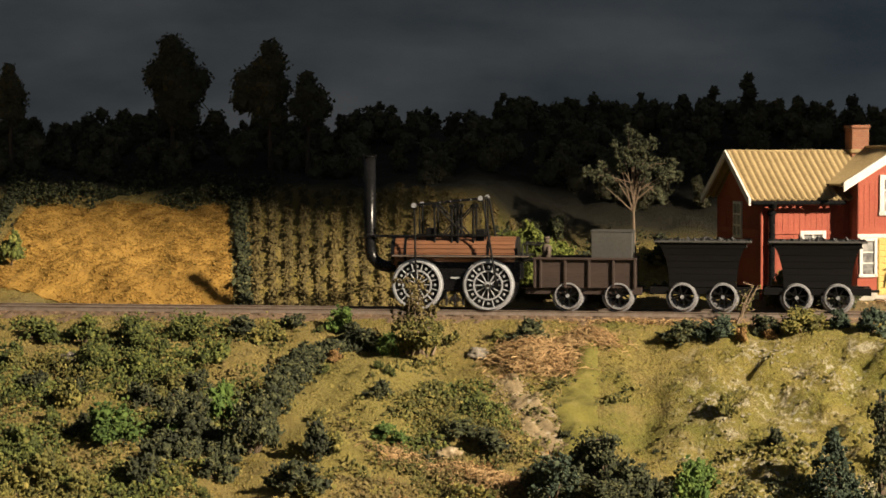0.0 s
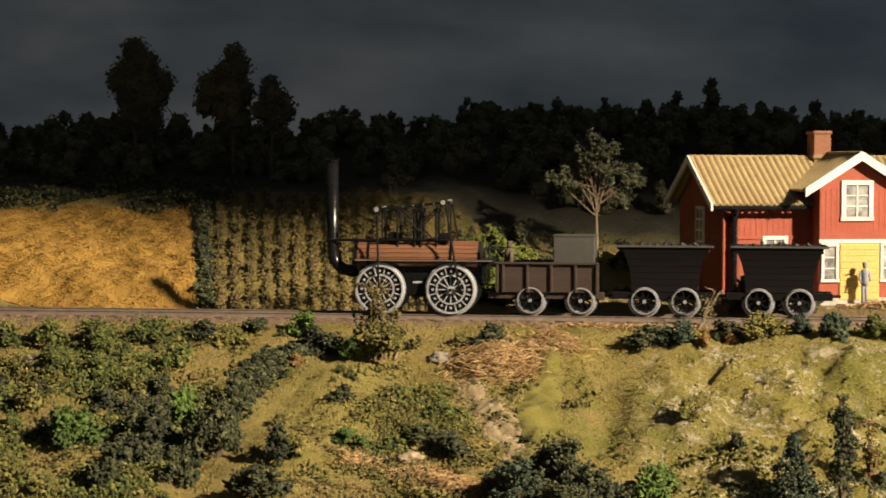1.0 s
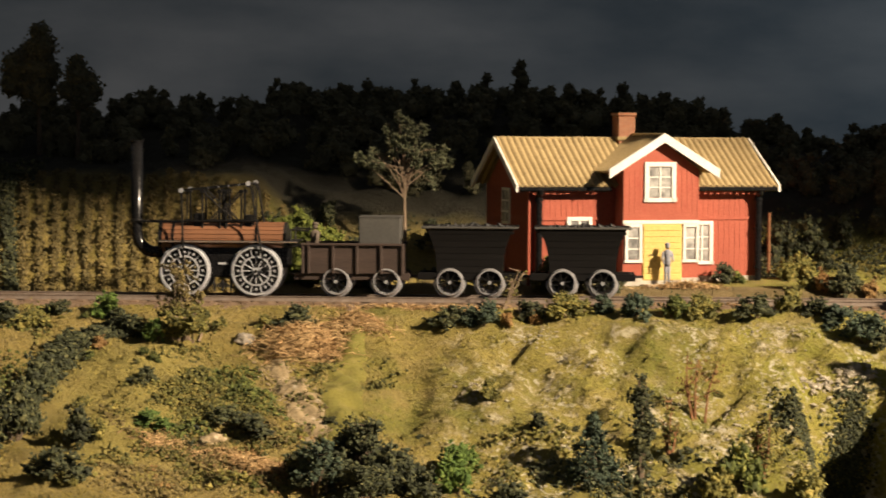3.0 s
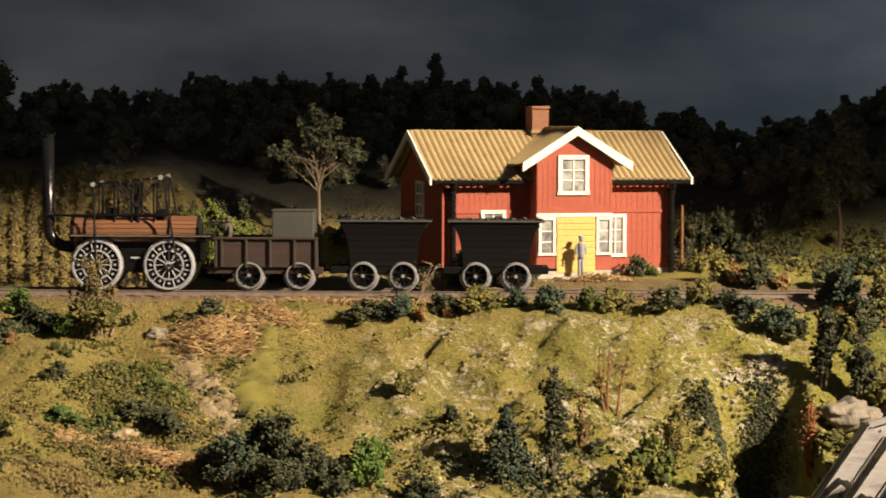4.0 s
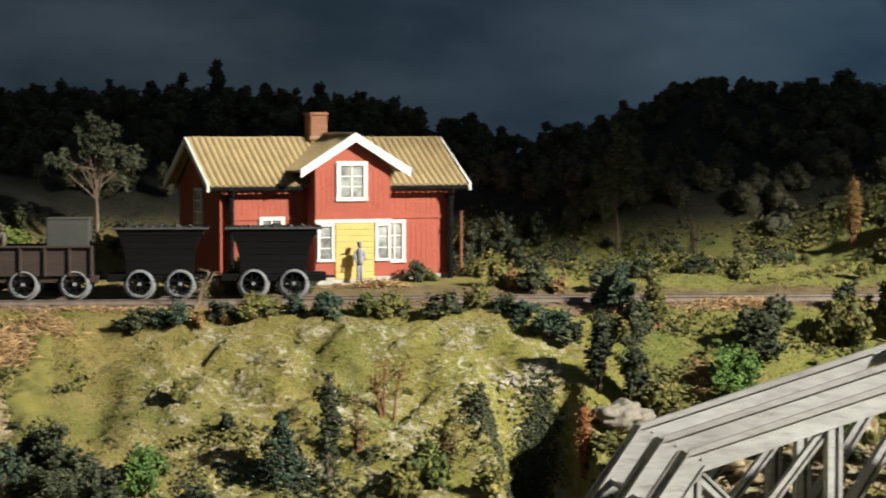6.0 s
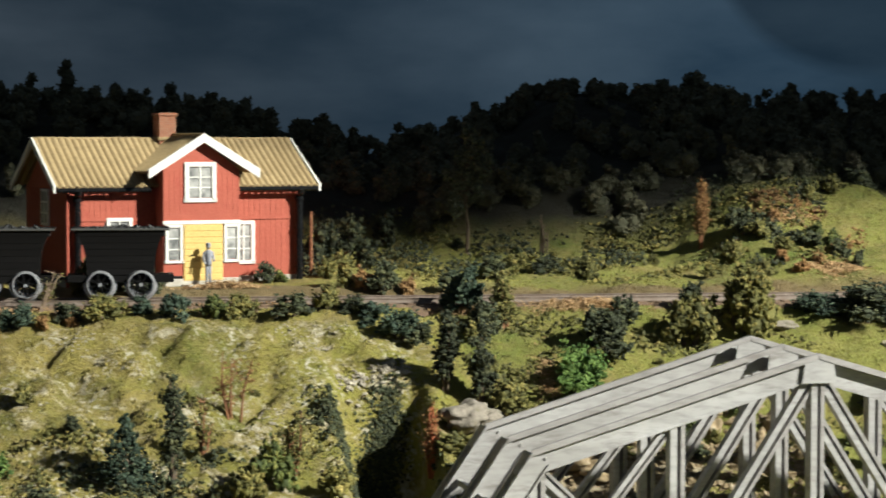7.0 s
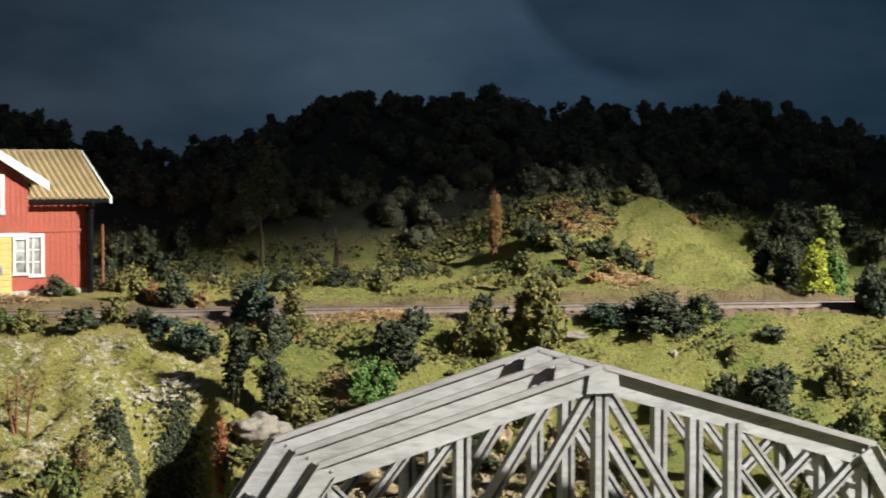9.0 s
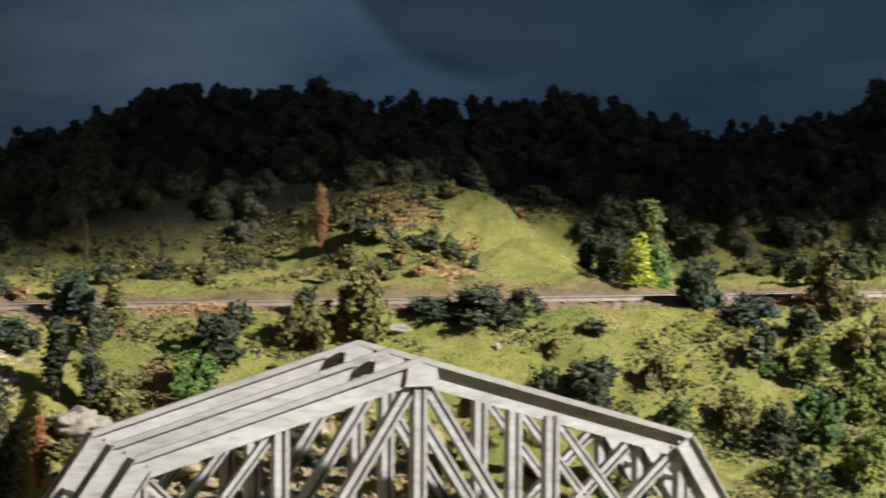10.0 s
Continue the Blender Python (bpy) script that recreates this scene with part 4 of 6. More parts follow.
    for y in (-0.56, 0.56):
        b = part("beam", bar(bmesh.new(), (1.74, y, 4.32), (4.52, y, 4.6), 0.08, 0.09), GEAR, t, "black rocking beam")
        for k in range(4):
            xx = 2.75 + 0.43 * k
            part("bearing", rod(bmesh.new(), (xx, y - 0.07, 4.43 + 0.043 * k), (xx, y + 0.02, 4.43 + 0.043 * k), 0.03, seg=8), TYRE, b)
        for a, c in (((2.6, y, 4.25), (3.45, y, 3.4)), ((3.3, y, 3.45), (4.1, y, 4.3)), ((3.45, y, 3.5), (3.85, y, 3.05)), ((2.8, y, 3.05), (3.2, y, 3.5))):
            part("link_rod", rod(bmesh.new(), a, c, 0.032, seg=6), IRON, t)
        part("valve_rod", rod(bmesh.new(), (1.6, y, 3.05), (4.7, y, 3.05), 0.045, seg=8), GEAR, t)
    for x, z1 in ((2.3, 3.35), (3.35, 3.0), (4.4, 3.3)):
        part("valve_chest", box(bmesh.new(), x - 0.17, x + 0.17, -0.45, 0.45, 2.82, z1, 0.03), GEAR, t)
    bm = bmesh.new()
    for y in (-0.95, 0.95):
        rod(bm, (6.2, y * 0.9, 2.2), (6.2, y * 0.9, 2.75), 0.04, seg=6)
        rod(bm, (6.2, y * 0.9, 2.75), (6.95, y * 0.9, 2.7), 0.035, seg=6)
    part("handrail", bm, IRON, t)
    return t


def make_tender():
    t = thing("tender", RX + 6.55, TRAIN_Y, 0, 0, "dark brown wooden tender carrying a grey water tank", "tender")
    bm = bmesh.new()
    box(bm, 0.1, 4.3, -0.95, -0.83, 0.95, 2.12, 0.02)
    body = part("body", bm, BROWN, t)
    part("side", box(bmesh.new(), 0.1, 4.3, 0.83, 0.95, 0.95, 2.12, 0.02), BROWN, body)
    for x in (0.1, 4.18):
        part("end", box(bmesh.new(), x, x + 0.12, -0.83, 0.83, 0.95, 2.12, 0.02), BROWN, body)
    part("deck", box(bmesh.new(), 0.2, 4.2, -0.83, 0.83, 0.95, 1.1), BROWN, body)
    for x in (0.12, 0.36, 1.36, 2.34, 3.33, 4.2):
        for y in (-1.0, 1.0):
            part("rib", box(bmesh.new(), x, x + 0.1, y - 0.06, y + 0.06, 0.95, 2.14, 0.015), BROWN, body)
    for y in (-1.0, 1.0):
        part("top_rail", box(bmesh.new(), 0.08, 4.34, y - 0.08, y + 0.08, 2.1, 2.2, 0.02), BROWN, body)
        part("sole_bar", box(bmesh.new(), -0.22, 4.55, y - 0.06 + (0.25 if y < 0 else -0.25), y + 0.06 + (0.25 if y < 0 else -0.25), 0.68, 0.98, 0.02), BROWN, t)
    tank = part("tank", box(bmesh.new(), 2.45, 4.15, -0.8, 0.8, 1.1, 3.28, 0.03), GREY, t, "plain grey water tank")
    part("tank_edge", box(bmesh.new(), 2.42, 4.18, -0.83, 0.83, 3.24, 3.3, 0.015), GREY, tank)
    for x in (1.52, 3.58):
        for near in (True, False):
            spoked_wheel(t, x, 0.63, 0.63, near)
        part("axle", rod(bmesh.new(), (x, -0.9, 0.63), (x, 0.9, 0.63), 0.07), IRON, t)
    part("coupling", rod(bmesh.new(), (4.5, 0, 0.82), (4.85, 0, 0.82), 0.06), IRON, t)
    part("coupling", rod(bmesh.new(), (-0.5, 0, 0.9), (0, 0, 0.9), 0.06), IRON, t)
    return t


def make_tub(x):
    t = thing("coal_wagon", x, TRAIN_Y, 0, 0, "black tarred hopper wagon with flared sides, heaped with coal", "wagon", "hopper wagons behind the tender")
    # flared hopper, planked
    prof = [(0, 1.36, 0.80), (0.2, 1.37, 0.81), (0.4, 1.41, 0.83), (0.6, 1.49, 0.88), (0.8, 1.62, 0.95), (1.0, 1.80, 1.04)]
    z0, z1 = 1.02, 2.86
    bm = bmesh.new()
    rings = []
    for q, hx, hy in prof:
        z = z0 + (z1 - z0) * q
        rings.append([bm.verts.new((sx * hx, sy * hy, z)) for sx, sy in ((-1, -1), (1, -1), (1, 1), (-1, 1))])
    for a, b in zip(rings, rings[1:]):
        for i in range(4):
            bm.faces.new((a[i], a[(i + 1) % 4], b[(i + 1) % 4], b[i]))
    bm.faces.new(list(reversed(rings[0])))
    bmesh.ops.recalc_face_normals(bm, faces=bm.faces)
    bmesh.ops.solidify(bm, geom=bm.faces[:], thickness=0.06)
    hop = part("hopper", bm, TUB, t)
    for k in range(7):
        q = (k + 0.5) / 7
        z = z0 + (z1 - z0) * q
        hx, hy = np.interp(q, [p[0] for p in prof], [p[1] for p in prof]), np.interp(q, [p[0] for p in prof], [p[2] for p in prof])
        bm = bmesh.new()
        h0, h1 = [[np.interp(q + o, [p[0] for p in prof], [p[i] for p in prof]) for i in (1, 2)] for o in (-0.068, 0.068)]
        vs = [bm.verts.new((sx * (hh[0] - 0.01), -hh[1] - o, zz)) for hh, zz in ((h0, z - 0.125), (h1, z + 0.125)) for o in (0.03, -0.05) for sx in (-1, 1)]
        for f in ((0, 1, 5, 4), (3, 2, 6, 7), (2, 0, 4, 6), (1, 3, 7, 5), (4, 5, 7, 6), (2, 3, 1, 0)):
            bm.faces.new([vs[i] for i in f])
        bmesh.ops.recalc_face_normals(bm, faces=bm.faces)
        part("plank", bm, TUB, hop)
    for sx, sy in ((0, -1), (0, 1), (-1, 0), (1, 0)):
        b = (-1.98, 1.98, sy * 1.08 - 0.06, sy * 1.08 + 0.06) if sy else (sx * 1.92 - 0.06, sx * 1.92 + 0.06, -1.02, 1.02)
        # near rim board is grey, the other three tarred black
        part("rim", box(bmesh.new(), *b, 2.83, 2.92, 0.02), GREY if sy < 0 else TUB, hop, "rim board")
    rng = np.random.default_rng(5)
    pts = np.stack([rng.uniform(-1.7, 1.7, 420), rng.uniform(-0.92, 0.92, 420), rng.uniform(2.7, 2.82, 420)], 1)
    pts[:, 2] += 0.13 * np.maximum(0, 1 - np.abs(pts[:, 0]) / 1.6) * np.maximum(0, 1 - (pts[:, 1] / 0.95) ** 2)
    v, f = lumps(rng, pts, 0.09)
    raw("coal", v, f, COAL, t, "heap of coal lumps")["kind"] = "stuff"
    for y in (-0.7, 0.7):
        part("sole_bar", box(bmesh.new(), -2.15, 2.15, y - 0.1, y + 0.1, 0.72, 1.02, 0.02), TUB, t)
    for xx in (-2.05, 1.9):
        part("headstock", box(bmesh.new(), xx, xx + 0.15, -0.6, 0.6, 0.72, 1.02, 0.02), TUB, t)
    for xx in (-0.82, 0.82):
        for near in (True, False):
            spoked_wheel(t, xx, 0.63, 0.63, near)
        part("axle", rod(bmesh.new(), (xx, -0.9, 0.63), (xx, 0.9, 0.63), 0.07), IRON, t)
    part("coupling", rod(bmesh.new(), (2.1, 0, 0.86), (2.5, 0, 0.86), 0.06), IRON, t)
    return t


make_loco()
make_tender()
tub = make_tub(RX + 13.55)
copy_thing(tub, pose((RX + 18.15) * CM, TRAIN_Y * CM, 0))


# ---- bridge ----
def make_bridge():
    t = thing("truss_bridge", 23.18, 75.34, -9.0, 4.05, "pale weathered steel truss bridge with three arched trusses", "bridge")
    deck = 0.6
    apex, cz = (0.0, 8.1), 5.22
    feet, GAP = 12.65, 3.35
    for y in (-GAP, 0.0, GAP):
        part("bottom_chord", box(bmesh.new(), -feet, feet, y - 0.3, y + 0.3, deck - 0.5, deck, 0.03), GIRDER, t)

        def member(name, a, b, w, hgt):
            """A built-up member: two flanges of unequal breadth with a groove between them, closed by a web at the back."""
            av, bv = Vector((a[0], y, a[1])), Vector((b[0], y, b[1]))
            up = Vector((-(bv - av).z, 0, (bv - av).x)).normalized()
            rear = Vector((0, w * 0.4, 0))
            # back web and narrow flange take the darker, shaded girder colour
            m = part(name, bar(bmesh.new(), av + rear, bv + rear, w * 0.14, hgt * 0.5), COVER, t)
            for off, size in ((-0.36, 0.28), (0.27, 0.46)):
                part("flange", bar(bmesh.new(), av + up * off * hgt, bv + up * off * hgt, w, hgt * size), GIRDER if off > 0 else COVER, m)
            return m

        def frame_of(a, b):
            av, bv = Vector((a[0], y, a[1])), Vector((b[0], y, b[1]))
            d = (bv - av).normalized()
            up = Vector((-d.z, 0, d.x))
            return av, bv, d, up if up.z > 0 else -up

        def chord(name, a, b, over, foot, short=0.0):
            """A girder: a thick cover plate standing proud of a deep web, over a groove and a lip."""
            av, bv, d, up = frame_of(a, b)
            e = d * 0.12
            # cover plate in the darker colour, as its top catches less light
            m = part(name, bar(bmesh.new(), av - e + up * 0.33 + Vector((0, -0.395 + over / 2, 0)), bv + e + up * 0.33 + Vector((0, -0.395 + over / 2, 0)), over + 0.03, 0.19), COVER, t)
            face = -0.41 + over
            mid = (0.25 - foot) / 2
            if short:
                end = bv - d * short
                part("back_plate", bar(bmesh.new(), end + up * mid + Vector((0, 0.42, 0)), bv + up * mid + Vector((0, 0.42, 0)), 0.06, 0.25 + foot), GIRDER, m)
                tip = end + d * 0.55
                part("end_plate", prism(bmesh.new(), [((q + up * h).x, (q + up * h).z) for q, h in ((end, -foot), (tip, 0.24), (end, 0.24))], y + face, y + face + 0.08), GIRDER, m)
                bv = end
            part("web", bar(bmesh.new(), av + up * mid + Vector((0, (face + 0.2) / 2, 0)), bv + up * mid + Vector((0, (face + 0.2) / 2, 0)), 0.2 - face, 0.25 + foot), GIRDER, m)
            part("lip", bar(bmesh.new(), av - up * (foot + 0.03) + Vector((0, (face - 0.04 + 0.25) / 2, 0)), bv - up * (foot + 0.03) + Vector((0, (face - 0.04 + 0.25) / 2, 0)), 0.29 - face, 0.06), GIRDER, m)
            return m

        def laced_post(a, b):
            """Two side plates with lips, tied by flat lacing bars and a batten plate at the head."""
            av, bv, d, up = frame_of(a, b)
            m = part("end_post", bar(bmesh.new(), av - up * 0.3, bv - up * 0.3, 0.5, 0.05), GIRDER, t)
            L = (bv - av).length
            top = bv if bv.z > av.z else av
            part("batten_plate", bar(bmesh.new(), top + up * 0.36 + d * 0.1, top + up * 0.36 - d * (0.75 if top is bv else -0.75), 0.74, 0.04), GIRDER, m)
            k, s = int(L / 0.62), 1
            for i in range(k):
                p0 = av + d * (L * i / k) + up * 0.335 + Vector((0, -0.24 * s, 0))
                p1 = av + d * (L * (i + 1) / k) + up * 0.335 + Vector((0, 0.24 * s, 0))
                part("lacing_bar", bar(bmesh.new(), p0, p1, 0.11, 0.03), GIRDER, m)
                s = -s
            for yy in (-0.305, 0.305):
                o = Vector((0, yy, 0))
                part("side_plate", bar(bmesh.new(), av + o - d * 0.1, bv + o + d * 0.1, 0.08, 0.68), GIRDER, m)
                for h, w in ((-0.34, 0.14), (0.34, 0.22)):
                    part("lip", bar(bmesh.new(), av + o * 1.2 + up * h - d * 0.1, bv + o * 1.2 + up * h + d * 0.1, w, 0.05), GIRDER, m)
            return m

        for s in (-1, 1):
            cx = 9.49 if s < 0 else 9.8
            if s < 0:
                chord("top_chord", (-cx, cz), apex, 0.14, 0.34, 1.75 if y > -1 else 0.0)
                laced_post((-feet, deck), (-cx, cz))
            else:
                chord("top_chord", apex, (cx, cz), 0.27, 0.46)
                laced_post((cx, cz), (feet, deck))
            for x in (4.8, cx):
                z = apex[1] - (apex[1] - cz) * x / cx
                member("post", (s * x, deck), (s * x, z - 0.3), 0.5, 0.5)
            member("diagonal", (s * 4.7, deck), (s * 0.2, apex[1] - 0.45), 0.42, 0.42)
            member("diagonal", (s * 4.9, deck), (s * 9.4, cz - 0.35), 0.36, 0.36)
            member("diagonal", (s * 9.4, deck), (s * 4.95, apex[1] - 1.8), 0.3, 0.32)
        member("post", (0, deck), (0, apex[1] - 0.35), 0.55, 0.46)
        for yy in (-0.36, 0.36):
            bm = bmesh.new()
            prism(bm, [(-0.6, apex[1] - 0.55), (0.6, apex[1] - 0.55), (0.5, apex[1] + 0.1), (0, apex[1] + 0.26), (-0.5, apex[1] + 0.1)], y + yy - 0.03, y + yy + 0.03)
            part("gusset_plate", bm, GIRDER, t)
        for s in (-1, 1):
            cx = 9.49 if s < 0 else 9.8
            for rx, rz in ((-0.25 * s, 0.08), (0.1 * s, -0.05), (0.0, -0.28)):
                part("rivet", rod(bmesh.new(), (s * cx + rx, y - 0.31, cz + rz), (s * cx + rx, y - 0.35, cz + rz), 0.06, 0.045, 8), GIRDER, t)
    for s in (-1, 1):
        for q in (0.35, 0.65):
            x, z = s * (feet + (9.6 - feet) * q), deck + (cz - deck) * q
            part("portal_brace", box(bmesh.new(), x - 0.08, x + 0.08, -GAP, GAP, z - 0.1, z + 0.1), GIRDER, t)
    part("deck", box(bmesh.new(), -feet - 1, feet + 1, -GAP - 0.4, GAP + 0.4, -0.3, deck - 0.5), SLEEPER, t)
    for s in (-1, 1):
        part("abutment", box(bmesh.new(), s * feet - 1.2, s * feet + 1.2, -GAP - 0.7, GAP + 0.7, -4, -0.3, 0.1), DARKROCK, t)


make_bridge()


# ---- plants and scatter ----
def branch_tree(name, x, y, h, r, blobs, leaf, bark, label, per=260, size=0.085, seed=0, z=None, group="", limbs=7, lean=0.0, solid=0.0):
    """A tapered trunk with limbs to the clumps of the crown."""
    rng = np.random.default_rng(seed)
    base = float(height(x, y)) if z is None else z
    t = thing(name, x, y, base - 0.1, 0, label, "tree" if "tree" in name else "bush", group)
    bm = bmesh.new()
    tip = Vector((lean, 0, h * 0.8))
    tube(bm, [(0, 0, 0), (lean * 0.2 + rng.normal(0, 0.03), 0, h * 0.25), (lean * 0.5 + rng.normal(0, 0.04), 0, h * 0.5), tip], [r, r * 0.75, r * 0.5, r * 0.12], 7)
    for k, b in enumerate(blobs[:limbs]):
        s = 0.45 + 0.45 * rng.random()
        p = Vector((lean * s, 0, h * 0.8 * s))
        q = Vector(b[:3])
        tube(bm, [p, (p + q) / 2 + Vector((0, 0, 0.06 * h * rng.random())), q], [r * 0.4, r * 0.25, r * 0.1], 5)
    part("trunk", bm, bark, t)
    v, f = lumps(rng, crown_points(rng, blobs, per), size)
    if solid:
        v, f = joined((v, f), cores(rng, blobs, solid))
    raw("crown", v, f, leaf, t)
    return t


def rough_blobs(rng, n, w, z0, z1, r, taper=0.6):
    out = []
    for k in range(n):
        q = (k + 0.5) / n
        s = w * (1 - taper * q)
        a, d = rng.random() * 6.283, rng.random() ** 0.5 * s
        out.append((d * math.cos(a), d * math.sin(a), z0 + (z1 - z0) * q, r * (1 - 0.4 * taper * q) * (0.7 + 0.6 * rng.random())))
    return out


BUSHES, KINDS = {}, {}


def bush_kind(key, leaf, w, h, label, seeds=(1, 2, 3), per=500, size=0.062):
    """Some shapes of one kind of bush; the copies stand about the slope."""
    BUSHES[key] = []
    for s in seeds:
        rng = np.random.default_rng(1000 + s * 17 + len(BUSHES))
        blobs = rough_blobs(rng, 13, w * 0.62, h * 0.15, h * 0.85, 0.25 * w, 0.5)
        BUSHES[key].append((leaf, blobs, label, per, size, s))
    KINDS[key] = list(BUSHES[key])


def bush(key, x, y, scale=1.0, dz=0.0, tall=1.0, group="shrubs on the embankment"):
    rng = np.random.default_rng(int(abs(x * 131 + y * 977)) + 7)
    k = int(rng.integers(len(BUSHES[key])))
    if scale > 1.3:
        fine = key + "_fine"
        if fine not in BUSHES:
            BUSHES[fine] = [(leaf, blobs, label, per * 2.3, size * 0.62, s) for leaf, blobs, label, per, size, s in KINDS[key]]
        key = fine
    item = BUSHES[key][k]
    z = float(height(x, y)) - 0.06 + dz
    m = pose(x * CM, y * CM, z * CM, 0, 0, float(rng.random() * 360))
    if isinstance(item, tuple):
        leaf, blobs, label, per, size, s = item
        ob = thing("bush", 0, 0, 0, 0, label, "bush", group)
        g = np.random.default_rng(s + 50)
        bm = bmesh.new()
        for b in blobs[:5]:
            tube(bm, [(0, 0, -0.1), (b[0] * 0.4, b[1] * 0.4, b[2] * 0.5), b[:3]], [0.05, 0.035, 0.015], 5)
        part("stem", bm, BARK, ob)
        pts = crown_points(g, blobs, per)
        stray = pts[g.random(len(pts)) < 0.16] * (1.04 + 0.2 * g.random((1, 1)))
        v, f = joined(lumps(g, np.concatenate([pts, stray]), size), cores(g, blobs, 0.6))
        raw("crown", v, f, leaf, ob)
        BUSHES[key][k] = ob
    else:
        ob = copy_thing(item, m)
    ob.matrix_basis = m @ Matrix.Diagonal((scale, scale, scale * tall, 1))
    return ob


bush_kind("dark", F_DARK, 1.1, 1.1, "dark green foam bush on the embankment")
bush_kind("green", F_GREEN, 1.0, 0.9, "mid green foam bush on the embankment")
bush_kind("bright", F_BRIGHT, 1.0, 1.1, "bright green leafy bush on the embankment", (1, 2))
bush_kind("olive", F_OLIVE, 1.0, 0.8, "olive green foam bush on the embankment")
bush_kind("blue", F_BLUE, 1.0, 1.0, "blue-green foam bush beside the track", (1, 2))
bush_kind("rust", F_RUST, 0.6, 0.4, "small rust-orange foam bush", (1, 2))
bush_kind("fresh", F_FRESH, 1.0, 1.2, "fresh yellow-green leafy bush on the embankment", (1, 2))
bush_kind("lime", F_LIME, 1.2, 1.6, "bright lime yellow bush beside the track", (1,))


def plant(key, group, rows):
    """Bushes of one kind: place, width and height."""
    for x, y, w, h in rows:
        s = w / 1.55
        k = h / (s * NOMINAL[key] * 1.05)
        if k > 1.35:
            s *= (k / 1.35) ** 0.5
        bush(key, x, y, s, 0.0, max(0.6, min(1.4, h / (s * NOMINAL[key] * 1.05))), group)


NOMINAL = {"dark": 1.1, "green": 0.9, "bright": 1.1, "olive": 0.8, "blue": 1.0, "rust": 0.4, "lime": 1.6, "fresh": 1.2}


def far_woods():
    """The wooded ridge: trees too many and too dim to count, crowns of three or four lobes."""
    rng = np.random.default_rng(11)
    pts, sizes, lobes = [], [], []
    for k in range(1500):
        x = rng.uniform(-56, 92)
        crest = rng.random() < 0.4
        y = rng.uniform(117, 124) if crest else rng.uniform(107.5, 119)
        if x > 43 and not crest and rng.random() < 0.4:
            y = rng.uniform(102.5, 108)
        if x < 13 and y < 109.5:
            continue
        tall, w = rng.uniform(0.9, 1.7), rng.uniform(0.45, 0.95)
        z = float(height(x, y))
        if crest:
            z = float(skyline(x * 121 / y)) - 0.16 * rng.random() ** 2 * 6 - 1.05 * tall
            w *= 0.8
        for j in range(4):
            q = j / 3
            r = w * (0.75 - 0.3 * q) * rng.uniform(0.8, 1.15)
            c = np.array([x + rng.normal(0, 0.3 * w), y + rng.normal(0, 0.25 * w), z + tall * (0.2 + 0.62 * q)])
            c[2] = min(c[2], z + 1.05 * tall - 0.8 * r)
            lobes.append((*c, r))
            n = 70 if y < 111 else 40
            d = rng.standard_normal((n, 3))
            d /= np.linalg.norm(d, axis=1, keepdims=True)
            pts.append(c + d * r * (0.86 + 0.1 * rng.standard_normal((n, 1))))
            sizes.append(rng.uniform(0.05, 0.12, n))
    v, f = joined(lumps(rng, np.concatenate(pts), np.concatenate(sizes), 0.3, plain=True), cores(rng, lobes, 0.72))
    tagged(raw("far_woods", v, f, F_FOREST), "dark wooded ridge in shade behind the layout", "woods", kind="stuff")


far_woods()

def ridge_tree(x, y, clumps, seed, per=700):
    """A dark tree on the ridge; its clumps are given by their way from the trunk, their height and their size."""
    base = float(height(x, y))
    blobs = [(a, 0.25 * math.sin(a * 9 + z), z - base, r) for a, z, r in clumps]
    top = max(z + r for _, _, z, r in blobs)
    branch_tree("tree", x, y, top, 0.14, blobs, F_FOREST, BARK, "tall dark tree standing in shade before the sky", per, 0.06, seed, group="tall dark trees on the ridge", limbs=10, solid=0.88)


ridge_tree(-31.5, 112, ((0.0, 11.95, 0.66), (0.35, 11.2, 0.85), (-0.2, 10.9, 0.85), (-0.75, 10.35, 0.75), (0.3, 10.2, 1.05), (1.3, 10.2, 0.75), (0.75, 9.5, 0.95), (-0.3, 9.5, 0.75), (0.15, 8.75, 0.95), (2.3, 8.3, 0.45), (0.75, 8.3, 0.7)), 61)
ridge_tree(-26.4, 112, ((0.05, 11.75, 0.52), (0.15, 11.05, 0.75), (-0.35, 10.75, 0.7), (-1.1, 10.05, 0.8), (-0.2, 9.9, 1.0), (0.4, 9.75, 0.65), (-1.4, 9.2, 0.65), (-0.2, 8.9, 0.95), (0.4, 8.4, 0.6)), 62)
ridge_tree(-24.4, 111.5, ((0.0, 10.2, 0.44), (0.05, 9.6, 0.7), (0.45, 9.15, 0.7), (-0.4, 8.85, 0.6), (0.3, 8.6, 0.8), (0.9, 8.75, 0.4)), 63)
ridge_tree(-39.7, 111, ((0.0, 10.75, 0.36), (0.0, 10.05, 0.6), (0.3, 9.5, 0.6), (-0.45, 9.5, 0.65), (0.0, 8.7, 0.8)), 64)
# small spires along the ridge
for k, (x, top, w) in enumerate(((-8.2, 9.75, 0.25), (-10.8, 9.6, 0.3), (-4.4, 10.0, 0.26), (-2.5, 10.75, 0.34), (3.0, 9.5, 0.36), (45.2, 9.9, 0.4), (52.6, 8.6, 0.32), (56.0, 8.2, 0.32), (58.0, 8.35, 0.3), (61.5, 8.7, 0.35), (65.4, 10.7, 0.6))):
    ridge_tree(x, 121, [(0.3 * w * math.sin(j * 2.3 + k), top - 0.75 * w - j * 0.42, w * (0.75 + 0.12 * j + 0.3 * math.sin(j * 1.9 + k) ** 2)) for j in range(5)], 70 + k, 900)


